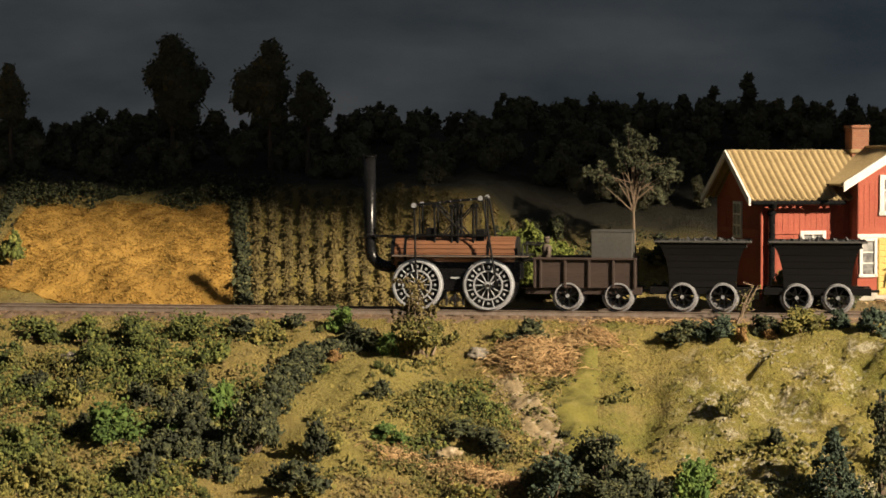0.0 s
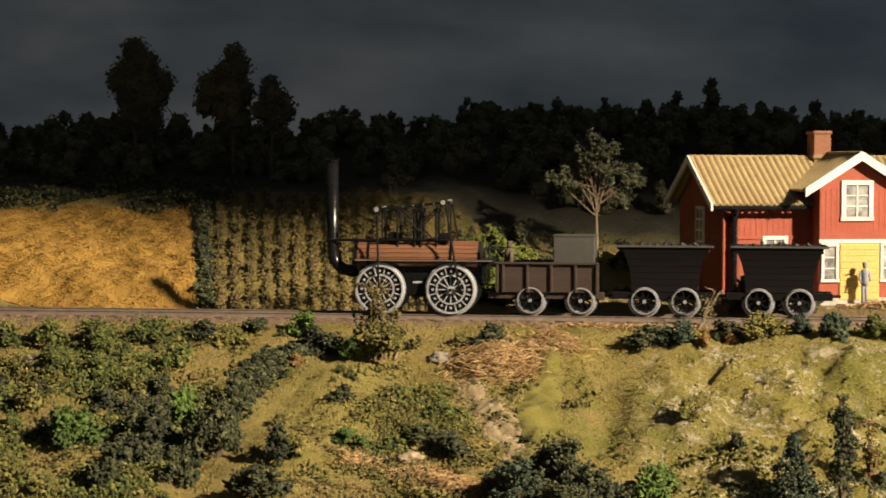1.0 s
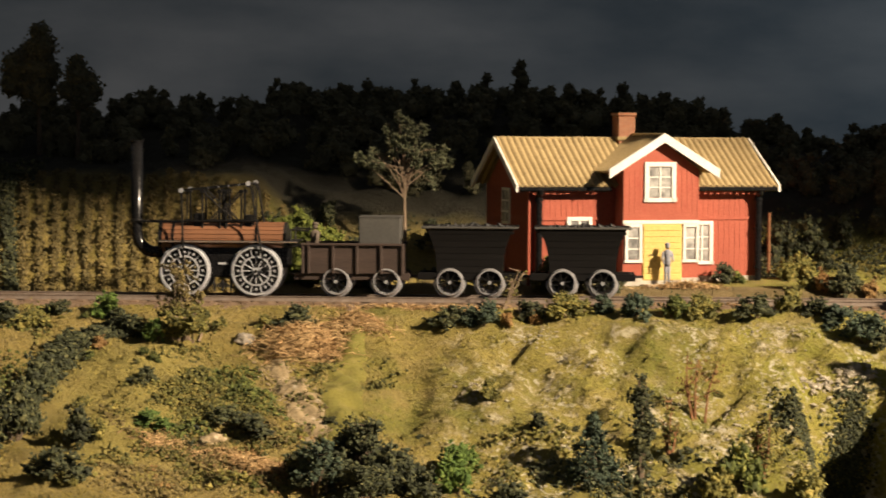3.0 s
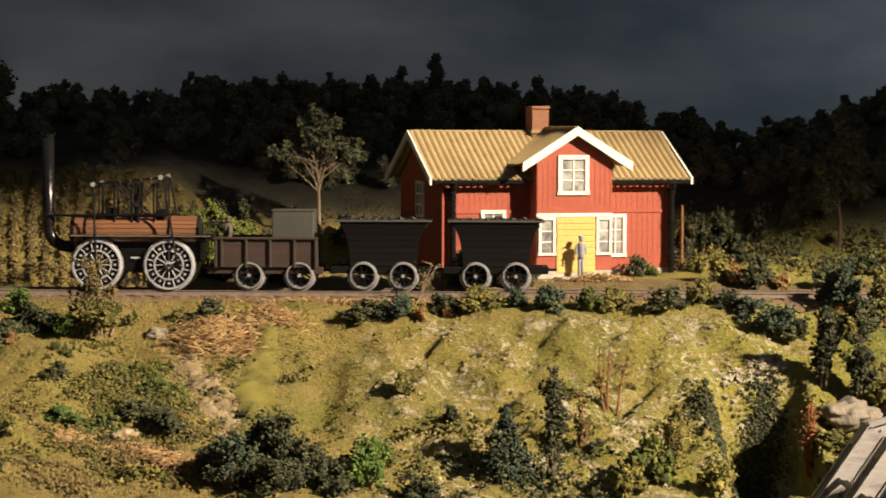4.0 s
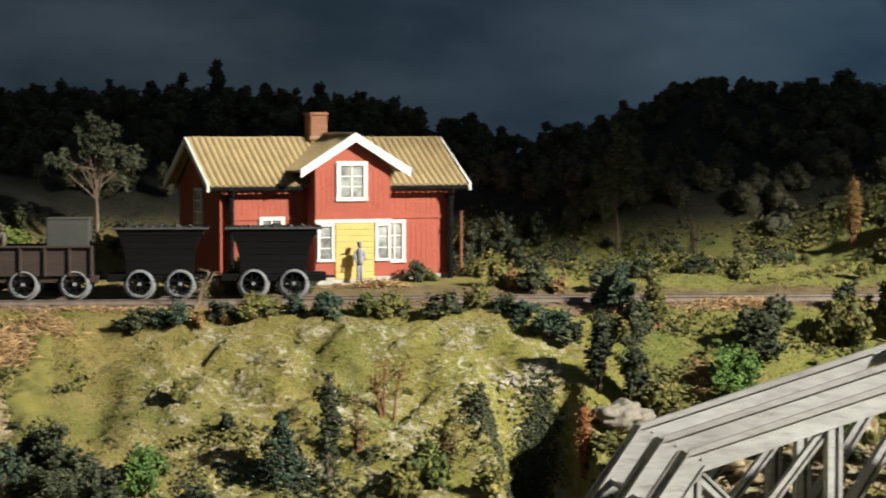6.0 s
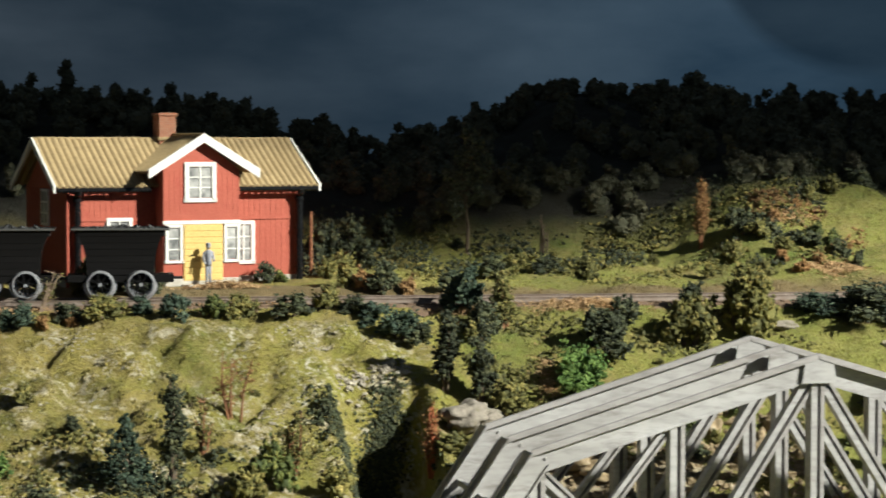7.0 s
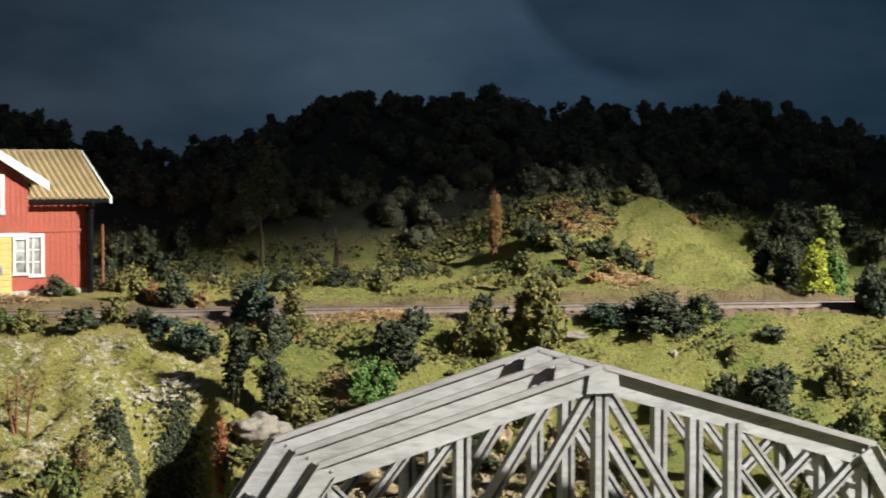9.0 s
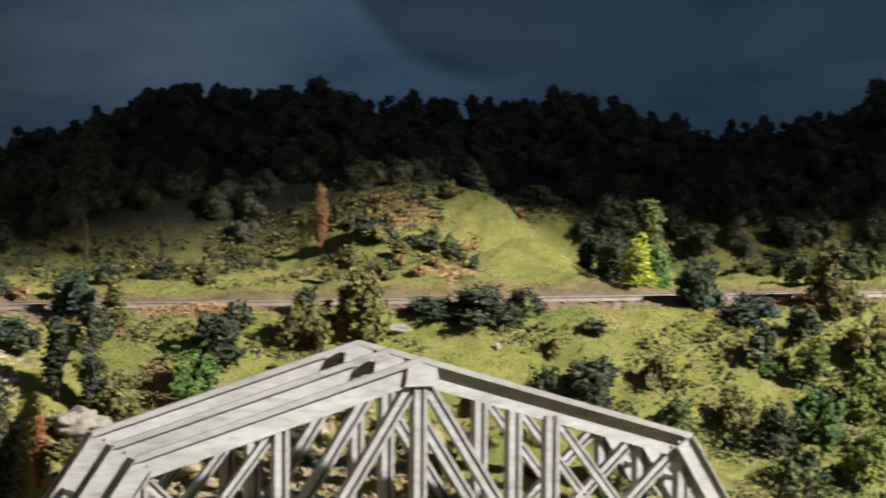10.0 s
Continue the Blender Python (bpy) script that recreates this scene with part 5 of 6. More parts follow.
def tufts(rng, centres, size):
    """Ragged three-sided crumbs, cheaper than the foam."""
    n = len(centres)
    base = np.array([(1, 0, -0.4), (-0.5, 0.87, -0.4), (-0.5, -0.87, -0.4), (0, 0, 1.0)])
    v = base[None] * (1 + 0.4 * rng.standard_normal((n, 4, 1)))
    a = rng.random(n) * 6.283
    c, s = np.cos(a)[:, None], np.sin(a)[:, None]
    v = np.stack([v[..., 0] * c - v[..., 1] * s, v[..., 0] * s + v[..., 1] * c, v[..., 2]], -1)
    v[:, 3, :2] += 0.5 * rng.standard_normal((n, 2))
    v = v * (size * (0.5 + rng.random((n, 1, 1)))) + np.asarray(centres)[:, None, :]
    f = np.array([(0, 1, 3), (1, 2, 3), (2, 0, 3)])[None] + 4 * np.arange(n)[:, None, None]
    return v.reshape(-1, 3), f.reshape(-1, 3)


def cover(name, x0, x1, y0, y1, n, material, label, seed, scale=0.6, cut=0.1, lift=0.5, size=0.07):
    """Low foam cover in drifts of uneven height."""
    rng = np.random.default_rng(seed)
    x, y = rng.uniform(x0, x1, n), rng.uniform(y0, y1, n)
    m = wob(x, y, scale, seed) + 0.55 * wob(x, y, scale * 2.3, seed + 3) + 0.15 * rng.standard_normal(n) - cut
    edge = np.minimum(np.minimum(x - x0, x1 - x), np.minimum(y - y0, y1 - y))
    ok = (m > 0) & (edge > 1.5 * rng.random(n))
    x, y, m = x[ok], y[ok], m[ok]
    z = height(x, y) + lift * np.clip(m, 0, 1) * rng.random(len(x)) ** 0.6
    v, f = lumps(rng, np.stack([x, y, z], 1), size)
    tagged(raw(name, v, f, material), label, "shrubs", kind="stuff")


def turf():
    """Fuzz of scatter over the near ground."""
    rng = np.random.default_rng(8)
    n = 120000
    m = int(n * 0.7)
    x = np.concatenate([rng.uniform(-36, 54, m), rng.uniform(-46, 62, n - m)])
    y = np.concatenate([rng.uniform(71, 91.0, m), rng.uniform(95.5, 107, n - m)])
    ok = ~((np.abs(x - 3.5) < 8.5) & (y > 94) & (y < 103))
    x, y = x[ok], y[ok]
    c = np.stack([x, y, height(x, y) + 0.01], 1)
    v, f = tufts(rng, c, 0.042)
    tagged(raw("turf", v, f, TURF), "short mottled grass scatter on the slopes", "grass", kind="stuff")


turf()
cover("ground_cover", -38, -20.5, 70, 90.6, 27000, F_GREEN, "low green foam cover on the bank", 1, 0.7, -0.2, 0.55, 0.06)
cover("ground_cover", -38, -20, 70, 90.6, 27000, F_OLIVE, "low olive foam cover on the bank", 2, 0.8, 0.1, 0.45, 0.058)
cover("ground_cover", -33, -19.5, 74, 88, 6000, F_DRY, "low dry brown foam cover on the bank", 3, 0.9, 0.4, 0.4, 0.06)
cover("ground_cover", -17, -6, 76, 87, 6000, F_OLIVE, "low olive foam cover on the mound", 4, 0.9, 0.6, 0.3)
cover("ground_cover", -15.8, -8.6, 76.5, 87.5, 15000, F_OLIVE, "low olive foam cover on the mound", 21, 0.75, 0.05, 0.22, 0.055)
cover("ground_cover", -15.0, -8.8, 77.5, 86.0, 7000, F_GREEN, "low green foam cover on the mound", 23, 0.8, 0.3, 0.3, 0.055)
cover("ground_cover", -17.5, -9.5, 74.5, 82.0, 7000, F_DRY, "low dry brown foam cover on the mound", 26, 0.9, 0.15, 0.25, 0.055)
cover("ground_cover", -17, 14, 75.5, 83, 9000, F_OLIVE, "low olive foam cover at the foot of the bank", 5, 0.8, 0.45, 0.5)
cover("ground_cover", -14, 14, 74.5, 80.5, 8000, F_DARK, "low dark foam cover at the foot of the bank", 6, 0.7, 0.45, 0.7)
cover("ground_cover", 12.5, 30, 81, 90.6, 8000, F_OLIVE, "low olive foam cover on the bank", 7, 0.8, 0.35, 0.5)
cover("ground_cover", 34, 58, 76, 90.6, 11000, F_GREEN, "low green foam cover on the bank", 8, 0.6, 0.5, 0.8)
cover("ground_cover", 30, 58, 76, 90.6, 9000, F_OLIVE, "low olive foam cover on the bank", 9, 0.7, 0.45, 0.6)
cover("ground_cover", 34, 58, 74, 89, 8000, F_DARK, "low dark foam cover on the bank", 10, 0.8, 0.35, 0.8)
cover("ground_cover", 13, 33, 98, 108.5, 10000, F_OLIVE, "low olive foam cover on the slope behind the track", 11, 0.6, 0.15, 0.6)
cover("ground_cover", 42, 66, 99, 109, 6000, F_GREEN, "low green foam cover on the slope behind the track", 12, 0.7, 0.4, 0.8)
cover("ground_cover", -2, 32, 101, 109, 7000, F_DARK, "low dark foam cover at the edge of the woods", 13, 0.7, 0.2, 1.0)
cover("ground_cover", 31, 66, 104.6, 109.5, 7000, F_DARK, "low dark foam cover at the edge of the woods", 15, 0.7, 0.1, 1.0)
cover("ground_cover", 29, 35, 97.5, 104, 3500, F_RUST, "low rust-brown foam cover on the slope behind the track", 16, 0.8, 0.35, 0.5)
cover("ground_cover", -15.5, -9.0, 76.0, 80.8, 6000, F_RUST, "low rust-brown foam cover on the mound", 19, 1.0, 0.25, 0.3, 0.05)
cover("ground_cover", -39, -25, 104.9, 109.5, 9000, F_DARK, "low dark foam cover above the wheat field", 20, 0.8, -0.4, 0.7)
cover("ground_cover", 28.5, 33.5, 101.5, 106.5, 4500, F_RUST, "low rust-brown foam cover near the top of the slope", 17, 0.9, 0.3, 0.4)
cover("ground_cover", 28.5, 34, 98, 106.5, 6500, F_DARK, "low dark foam cover on the slope behind the track", 18, 0.9, 0.35, 0.7)
cover("ground_cover", -15, 12, 100.5, 108, 9000, F_DARK, "low dark foam cover behind the house", 14, 0.6, 0.2, 1.0)


def field():
    """Ripe wheat: a mat of upright tufts with an uneven top."""
    rng = np.random.default_rng(9)
    n = 26000
    u, w = rng.random(n), rng.random(n)
    y = 96.4 + 8.9 * w
    xl, xr = -37.3 + 0.6 * w, -24.6 - 2.4 * w
    x = xl + (xr - xl) * u
    keep = ~((u < 0.75) & (y < 98.2 - 2.4 * u))
    x, y = x[keep], y[keep]
    v, f = lumps(rng, np.stack([x, y, height(x, y) + 0.05 + 0.05 * rng.random(len(x)) + 0.03 * np.clip(wob(x, y, 1.9, 3) + wob(x, y, 4.1, 6), 0, 1)], 1), 0.042, 0.35, 0.7, True)
    gu, gw = np.meshgrid(np.linspace(0.0, 1, 60), np.linspace(0, 1, 40))
    gy = 96.4 + 8.9 * gw
    gy = np.maximum(gy, 98.2 - 2.4 * np.minimum(gu / 0.75, 1) * 0.75)
    gx = (-37.3 + 0.6 * gw) + ((-24.6 - 2.4 * gw) - (-37.3 + 0.6 * gw)) * gu
    rim = np.clip(np.minimum(np.minimum(gu, 1 - gu) * 60, np.minimum(gw, 1 - gw) * 40), 0, 1)
    mv = np.stack([gx, gy + 0.1 * (1 - rim) * wob(gx, gy, 4.0, 2), height(gx, gy) - 0.04 + 0.11 * rim + 0.03 * wob(gx, gy, 2.3, 7)], -1).reshape(-1, 3)
    i = (np.arange(39)[:, None] * 60 + np.arange(59)[None]).ravel()
    mf = np.stack([i, i + 1, i + 61, i, i + 61, i + 60], 1).reshape(-1, 3)
    f = np.concatenate([f, mf + len(v)])
    v = np.concatenate([v, mv])
    tagged(raw("wheat_field", v, f, WHEAT), "ripe golden wheat field on the slope behind the track", "field", kind="stuff")
    for k in range(17):
        q = k / 16
        n = 850
        w = rng.random(n)
        y = 96.6 + 10.5 * w
        x = -23.6 + 11.0 * q - (2.4 - 1.4 * q) * w + rng.normal(0, 0.1, n)
        v, f = lumps(rng, np.stack([x, y, height(x, y) + rng.random(n) * 0.3], 1), 0.06, 0.45)
        tagged(raw("crop_row", v, f, F_DRY), "dry olive row of crops running up the slope", "crops", "rows of the ploughed field", "stuff")
    for side, (xa, xb) in enumerate(((-24.1, -26.7), (-38.0, -37.6))):
        n = 1500
        w = rng.random(n)
        y = 96.4 + 9.8 * w
        x = xa + (xb - xa) * w + rng.normal(0, 0.17, n)
        v, f = lumps(rng, np.stack([x, y, height(x, y) + rng.random(n) * 0.42], 1), 0.07)
        tagged(raw("hedge", v, f, F_DARK), "dark green hedge along the edge of the wheat field", "hedge", kind="stuff")


field()


def boulder(x, y, w, d, h, material=None, sink=0.35, seed=0, label="grey boulder on the embankment", group=""):
    """A rock with facets and rounded edges."""
    bm = bmesh.new()
    bmesh.ops.create_icosphere(bm, subdivisions=4, radius=1.0)
    for v in bm.verts:
        p = v.co.copy()
        k = 1 + 0.45 * noise.noise(p * 1.1 + Vector((seed * 3.1, 0, 0))) + 0.2 * noise.noise(p * 2.7 + Vector((0, seed, 0))) - 0.3 * abs(noise.noise(p * 2.1 + Vector((seed, seed, 0)))) + 0.06 * noise.noise(p * 6.5 + Vector((seed, 0, seed)))
        v.co = (p.x * k * w / 2, p.y * k * d / 2, p.z * k * h * 0.6)
    z = float(height(x, y))
    ob = part("rock", bm, material or DARKROCK, smooth=True)
    ob.matrix_basis = pose(x * CM, y * CM, (z + h * (0.5 - sink)) * CM, 0, 0, seed * 47)
    return tagged(ob, label, "rock", group)


boulder(13.7, 83.9, 2.9, 1.8, 1.0, DARKROCK, 0.15, 1, "large grey boulder above the bridge end")
boulder(14.3, 83.9, 1.4, 1.2, 0.7, DARKROCK, 0.3, 2, "grey boulder beside the bridge end")
boulder(-28.8, 86.3, 1.6, 0.9, 0.6, DARKROCK, 0.2, 3, "pale stone among the bushes")
boulder(-12.8, 87.9, 0.8, 0.6, 0.5, DARKROCK, 0.3, 4, "grey stone below the track")
boulder(-12.8, 80.0, 1.1, 0.8, 0.4, SANDROCK, 0.35, 5, "grey stone on the grassy mound")
boulder(31.2, 87.9, 0.3, 0.25, 0.3, ROCK, 0.2, 7, "small white stone in the grass")
boulder(27.3, 89.3, 1.3, 0.7, 0.35, DARKROCK, 0.2, 8, "flat grey slab in the grass")
for k in range(16):
    q = k / 15
    boulder(14.6 + 12.5 * q, 83.0 + 1.0 * math.sin(k * 2.1), 0.8 + 0.6 * math.sin(k * 1.3) ** 2, 0.8, 0.6 + 0.4 * math.cos(k * 1.9) ** 2, SANDROCK, 0.45, 40 + k, "pale rock below the bridge", "rocks below the bridge")


def scree():
    rng = np.random.default_rng(12)
    n = 11000
    x, y = rng.uniform(-4.5, 12, n), rng.uniform(77, 89.3, n)
    m = wob(x, y, 0.75, 6) + 0.6 * wob(x, y, 1.9, 4) + 0.25 * rng.standard_normal(n)
    ok = m > 0.95
    x, y = x[ok], y[ok]
    v, f = lumps(rng, np.stack([x, y, height(x, y) + 0.01], 1), 0.055, 0.4, 0.6)
    tagged(raw("scree", v, f, ROCK), "pale rock crumbs showing through the grassy bank", "rocks", kind="stuff")
    n, ends = 2200, ((-11.2, 85.9), (-8.8, 80.6))
    q = rng.random(n)
    x = ends[0][0] + (ends[1][0] - ends[0][0]) * q + rng.normal(0, 0.4, n) - 0.35 * (1 - q)
    y = ends[0][1] + (ends[1][1] - ends[0][1]) * q + rng.normal(0, 0.5, n)
    v, f = lumps(rng, np.stack([x, y, height(x, y) + 0.01], 1), 0.05 * (0.5 + 1.6 * rng.random(n) ** 4), 0.35, 0.7)
    tagged(raw("rubble", v, f, SANDROCK), "pale broken sandy rock in the gully of the bank", "rocks", kind="stuff")
    n = 190
    q = rng.random(n)
    x, y = 8.9 + 2.6 * q + rng.normal(0, 0.15, n), 85.9 + 0.7 * q + rng.normal(0, 0.22, n)
    v, f = lumps(rng, np.stack([x, y, height(x, y) + 0.02], 1), 0.09, 0.4, 0.8)
    tagged(raw("rubble", v, f, ROCK), "pale stone rubble above the dark hollow", "rocks", kind="stuff")
    n = 1500
    x, y = rng.uniform(14.5, 27, n), rng.uniform(78.5, 84.6, n)
    v, f = lumps(rng, np.stack([x, y, height(x, y) + 0.02], 1), 0.13, 0.4, 0.8)
    tagged(raw("rubble", v, f, SANDROCK), "pale stone rubble on the river bank below the bridge", "rocks", kind="stuff")


scree()


def grass_strip():
    """A smooth tongue of moss running down the bank."""
    gu, gw = np.meshgrid(np.linspace(0, 1, 14), np.linspace(0, 1, 60))
    gy = 80.6 + 8.1 * gw
    half = 0.8 * np.sin(np.pi * np.clip(0.1 + 0.86 * gw, 0, 1)) ** 0.6 + 0.06 * np.sin(gy * 5.0)
    gx = -8.35 - 0.15 * np.sin(gw * 3.0) + (2 * gu - 1) * half
    gz = height(gx, gy) + 0.17 * np.sin(np.pi * gu) - 0.02 + 0.03 * wob(gx, gy, 3.1, 5)
    v = np.stack([gx, gy, gz], -1).reshape(-1, 3)
    i = (np.arange(59)[:, None] * 14 + np.arange(13)[None]).ravel()
    ob = raw("moss_strip", v, np.stack([i, i + 1, i + 15, i + 14], 1), MOSS, smooth=True)
    tagged(ob, "smooth yellow-green strip of moss running down the bank", "moss", kind="stuff")


def rock_face():
    """A bare sandy face of broken rock running slantwise down the bank."""
    gu, gw = np.meshgrid(np.linspace(-1, 1, 40), np.linspace(0, 1, 110))
    half = (0.5 + 0.3 * gw) * (0.25 + 0.75 * np.sin(np.pi * np.clip(0.08 + 0.84 * gw, 0, 1))) + 0.12 * np.sin(gw * 23) + 0.07 * np.sin(gw * 51)
    gx = -11.5 + 2.9 * gw + gu * half
    gy = 86.3 - 6.0 * gw + 0.5 * gu * half
    ledge = np.abs(wob(gx + 0.6 * gy, gy - gx, 1.3, 3)) * 0.1 + np.abs(wob(gx, gy, 4.7, 5)) * 0.06 + 0.03 * wob(gx, gy, 9.5, 7)
    gz = height(gx, gy) - 0.05 + (0.06 + ledge) * (1 - np.abs(gu) ** 4)
    v = np.stack([gx, gy, gz], -1).reshape(-1, 3)
    i = (np.arange(109)[:, None] * 40 + np.arange(39)[None]).ravel()
    ob = raw("rock_face", v, np.stack([i, i + 40, i + 41, i + 1], 1), SANDROCK)
    tagged(ob, "bare sandy rock face running down the grassy bank", "rock face", kind="stuff")


rock_face()


def drift(name, line, width, n, material, label, seed, lift=0.8, size=0.06):
    """Foam piled along a bent line."""
    rng = np.random.default_rng(seed)
    line = np.array(line, float)
    q = rng.random(n) * (len(line) - 1)
    k = np.minimum(q.astype(int), len(line) - 2)
    c = line[k] + (line[k + 1] - line[k]) * (q - k)[:, None]
    o = rng.normal(0, width / 2.5, (n, 2))
    x, y = c[:, 0] + o[:, 0], c[:, 1] + o[:, 1]
    m = 0.5 + 0.5 * wob(x, y, 1.2, seed) + 0.3 * wob(x, y, 2.9, seed + 1)
    ok = m > 0.12
    x, y, m, o = x[ok], y[ok], m[ok], o[ok]
    z = height(x, y) + lift * np.clip(m, 0, 1.2) * np.exp(-(o ** 2).sum(1) / width ** 2) * rng.random(len(x)) ** 0.6
    v, f = lumps(rng, np.stack([x, y, z], 1), size)
    tagged(raw(name, v, f, material), label, "shrubs", kind="stuff")


# dark foam added to blacken the hollow, where only shade lies
drift("thicket", [(8.6, 83.6), (10.0, 82.0), (11.2, 80.0)], 1.6, 6000, F_DARK, "dark foam deepening the shade at the bottom of the hollow", 73, 0.5)
drift("thicket", [(9.1, 79.5), (9.3, 82.0), (9.8, 84.6), (11.0, 85.4)], 0.75, 7000, F_DARK, "dark foam deepening the shade on the walls of the hollow", 74, 0.25, 0.06)
grass_strip()
drift("thicket", [(-17.5, 88.7), (-19.4, 87.2), (-20.0, 84.5), (-20.3, 82.0), (-21.0, 79.2)], 0.75, 7500, F_DARK, "dark tangled thicket along the foot of the mound", 71, 1.3)
drift("thicket", [(-23.3, 84.2), (-22.9, 81.9), (-22.0, 80.3), (-23.2, 79.0)], 1.2, 6500, F_DARK, "dark tangled thicket in the hollow of the bank", 72, 0.9)


def straw(x, y, w, d, n, seed, length=0.7, pile=0.35, material=None, label="heap of dry straw-coloured stalks on the bank"):
    """Loose stalks lying over one another."""
    rng = np.random.default_rng(seed)
    px, py = x + rng.normal(0, w / 4, n), y + rng.normal(0, d / 4, n)
    lift = pile * np.exp(-((px - x) / (w / 2.2)) ** 2 - ((py - y) / (d / 2.2)) ** 2)
    pz = height(px, py) + 0.02 + lift * rng.random(n)
    a, e = rng.random(n) * 6.283, rng.normal(0, 0.45, n)
    L = length * (0.4 + 0.9 * rng.random(n))
    dirs = np.stack([np.cos(a) * np.cos(e), np.sin(a) * np.cos(e), np.sin(e)], 1)
    side = np.cross(dirs, np.array([0.0, 0.3, 1.0]))
    side /= np.linalg.norm(side, axis=1, keepdims=True)
    up = np.cross(side, dirs)
    bend = side * rng.normal(0, 0.22, (n, 1)) * L[:, None] + up * np.abs(rng.normal(0, 0.12, (n, 1))) * L[:, None]
    c, r, h = np.stack([px, py, pz], 1), 0.016, (L / 2)[:, None]
    spine = [c - dirs * h, c - dirs * h * 0.4 + bend * 0.8, c + dirs * h * 0.4 + bend, c + dirs * h]
    rings = [spine[0]] + [s + o * r for s in spine[1:3] for o in (side, -0.5 * side + 0.87 * up, -0.5 * side - 0.87 * up)] + [spine[3]]
    v = np.stack(rings, 1)
    tri = [(0, 1, 2), (0, 2, 3), (0, 3, 1), (7, 5, 4), (7, 6, 5), (7, 4, 6)]
    for i, j in ((1, 2), (2, 3), (3, 1)):
        tri += [(i, i + 3, j), (j, i + 3, j + 3)]
    f = np.array(tri)[None] + 8 * np.arange(n)[:, None, None]
    tagged(raw("straw", v.reshape(-1, 3), f.reshape(-1, 3), material or STRAW), label, "dry grass", kind="stuff")


straw(-10.4, 87.4, 3.0, 2.2, 2600, 1, 0.9, 0.6)
straw(-8.3, 88.9, 2.0, 1.2, 800, 2)
straw(-10.8, 78.2, 1.9, 1.0, 900, 3, material=STRAW)
straw(-14.7, 79.5, 2.0, 1.2, 300, 4, 0.4, 0.2, STRAW, "dry brown stalks on the mound")
straw(-12.5, 79.0, 3.0, 1.2, 300, 5, 0.4, 0.2, STRAW, "dry brown stalks on the mound")
straw(19.3, 90.9, 4.5, 1.2, 700, 6, 0.6, 0.3)
straw(-13.2, 98.0, 2.0, 1.6, 420, 7, 0.6, 0.9, RUSTBARK, "rust-brown dead twigs piled behind the track")
straw(14.5, 90.6, 2.5, 1.0, 260, 8, 0.5, 0.2)
boulder(16.7, 81.6, 2.8, 1.8, 0.9, SANDROCK, 0.4, 61, "broad pale sandy rock below the bridge", "rocks below the bridge")
boulder(17.9, 80.9, 1.6, 1.3, 0.7, SANDROCK, 0.4, 62, "pale sandy rock below the bridge", "rocks below the bridge")
straw(17.0, 86.2, 0.9, 2.4, 420, 13, 0.3, 0.1, label="dry ochre stalks along the edge of the grass")
straw(32.2, 98.0, 2.6, 1.8, 900, 14, 0.35, 0.08, label="dry ochre stalks on the side of the mound")
straw(31.4, 102.9, 2.2, 1.4, 600, 15, 0.35, 0.1, label="dry ochre stalks on top of the mound")
straw(46.5, 91.2, 4.0, 2.0, 400, 9, 0.6, 0.3, RUSTBARK, "rust-brown dry stalks beside the track")
straw(6.0, 92.0, 10.0, 0.5, 500, 10, 0.35, 0.1, label="dry stalks strewn along the track")
straw(-6.0, 90.9, 8.0, 0.6, 500, 12, 0.35, 0.1, label="dry stalks strewn along the track")


def twig_plant(name, x, y, h, w, stems, leaf, bark, label, seed, crumbs=14, size=0.06, lean=0.0, group=""):
    """Upright stems with side twigs and sparse crumbs of leaf."""
    rng = np.random.default_rng(seed)
    t = thing(name, x, y, float(height(x, y)) - 0.08, 0, label, "shrub", group)
    bm = bmesh.new()
    pts = []
    for k in range(stems):
        a = rng.random() * 6.283
        b = Vector((rng.normal(0, w * 0.12), rng.normal(0, w * 0.1), 0))
        hh = h * (0.55 + 0.45 * rng.random()) if k else h
        top = Vector((b.x + math.cos(a) * w * 0.35 * rng.random() + lean, b.y + math.sin(a) * w * 0.3, hh))
        mid = (b + top) / 2 + Vector((rng.normal(0, 0.07), rng.normal(0, 0.07), 0))
        tube(bm, [b, mid, top], [0.055, 0.04, 0.015], 5)
        for s in range(5):
            q = 0.3 + 0.65 * rng.random()
            p = b.lerp(mid, q * 2) if q < 0.5 else mid.lerp(top, q * 2 - 1)
            e = p + Vector((rng.normal(0, w * 0.17), rng.normal(0, w * 0.15), 0.12 * h * rng.random()))
            tube(bm, [p, e], [0.028, 0.01], 4)
            if crumbs:
                pts.append(np.array(e) + rng.normal(0, 0.11, (crumbs, 3)))
                pts.append(np.array(p) + rng.normal(0, 0.09, (crumbs // 2, 3)))
    part("stem", bm, bark, t)
    if crumbs:
        v, f = lumps(rng, np.concatenate(pts), size)
        raw("foliage", v, f, leaf, t)
    return t


twig_plant("shrub", -15.2, 87.8, 3.2, 1.7, 8, F_DRY, BARK, "tall dry brown shrub with bare stems beside the track", 1, 13)
twig_plant("shrub", -15.0, 87.7, 1.5, 2.2, 12, F_OLIVE, PALEBARK, "low dry olive shrub beside the track", 2, 22)
twig_plant("shrub", 15.8, 89.5, 2.4, 1.1, 8, F_OLIVE, RUSTBARK, "tall olive shrub with rusty twigs on the bank", 3, 22, 0.055)
# two dark shrubs added in place of shadow columns on the bank
twig_plant("shrub", 12.9, 85.4, 3.0, 0.7, 8, F_DARK, BARK, "tall dark shrub shape standing in for a shadow above the hollow", 15, 34, 0.06)
twig_plant("shrub", 14.2, 85.0, 3.2, 0.8, 8, F_DARK, BARK, "tall dark shrub shape standing in for a shadow above the hollow", 16, 34, 0.06)
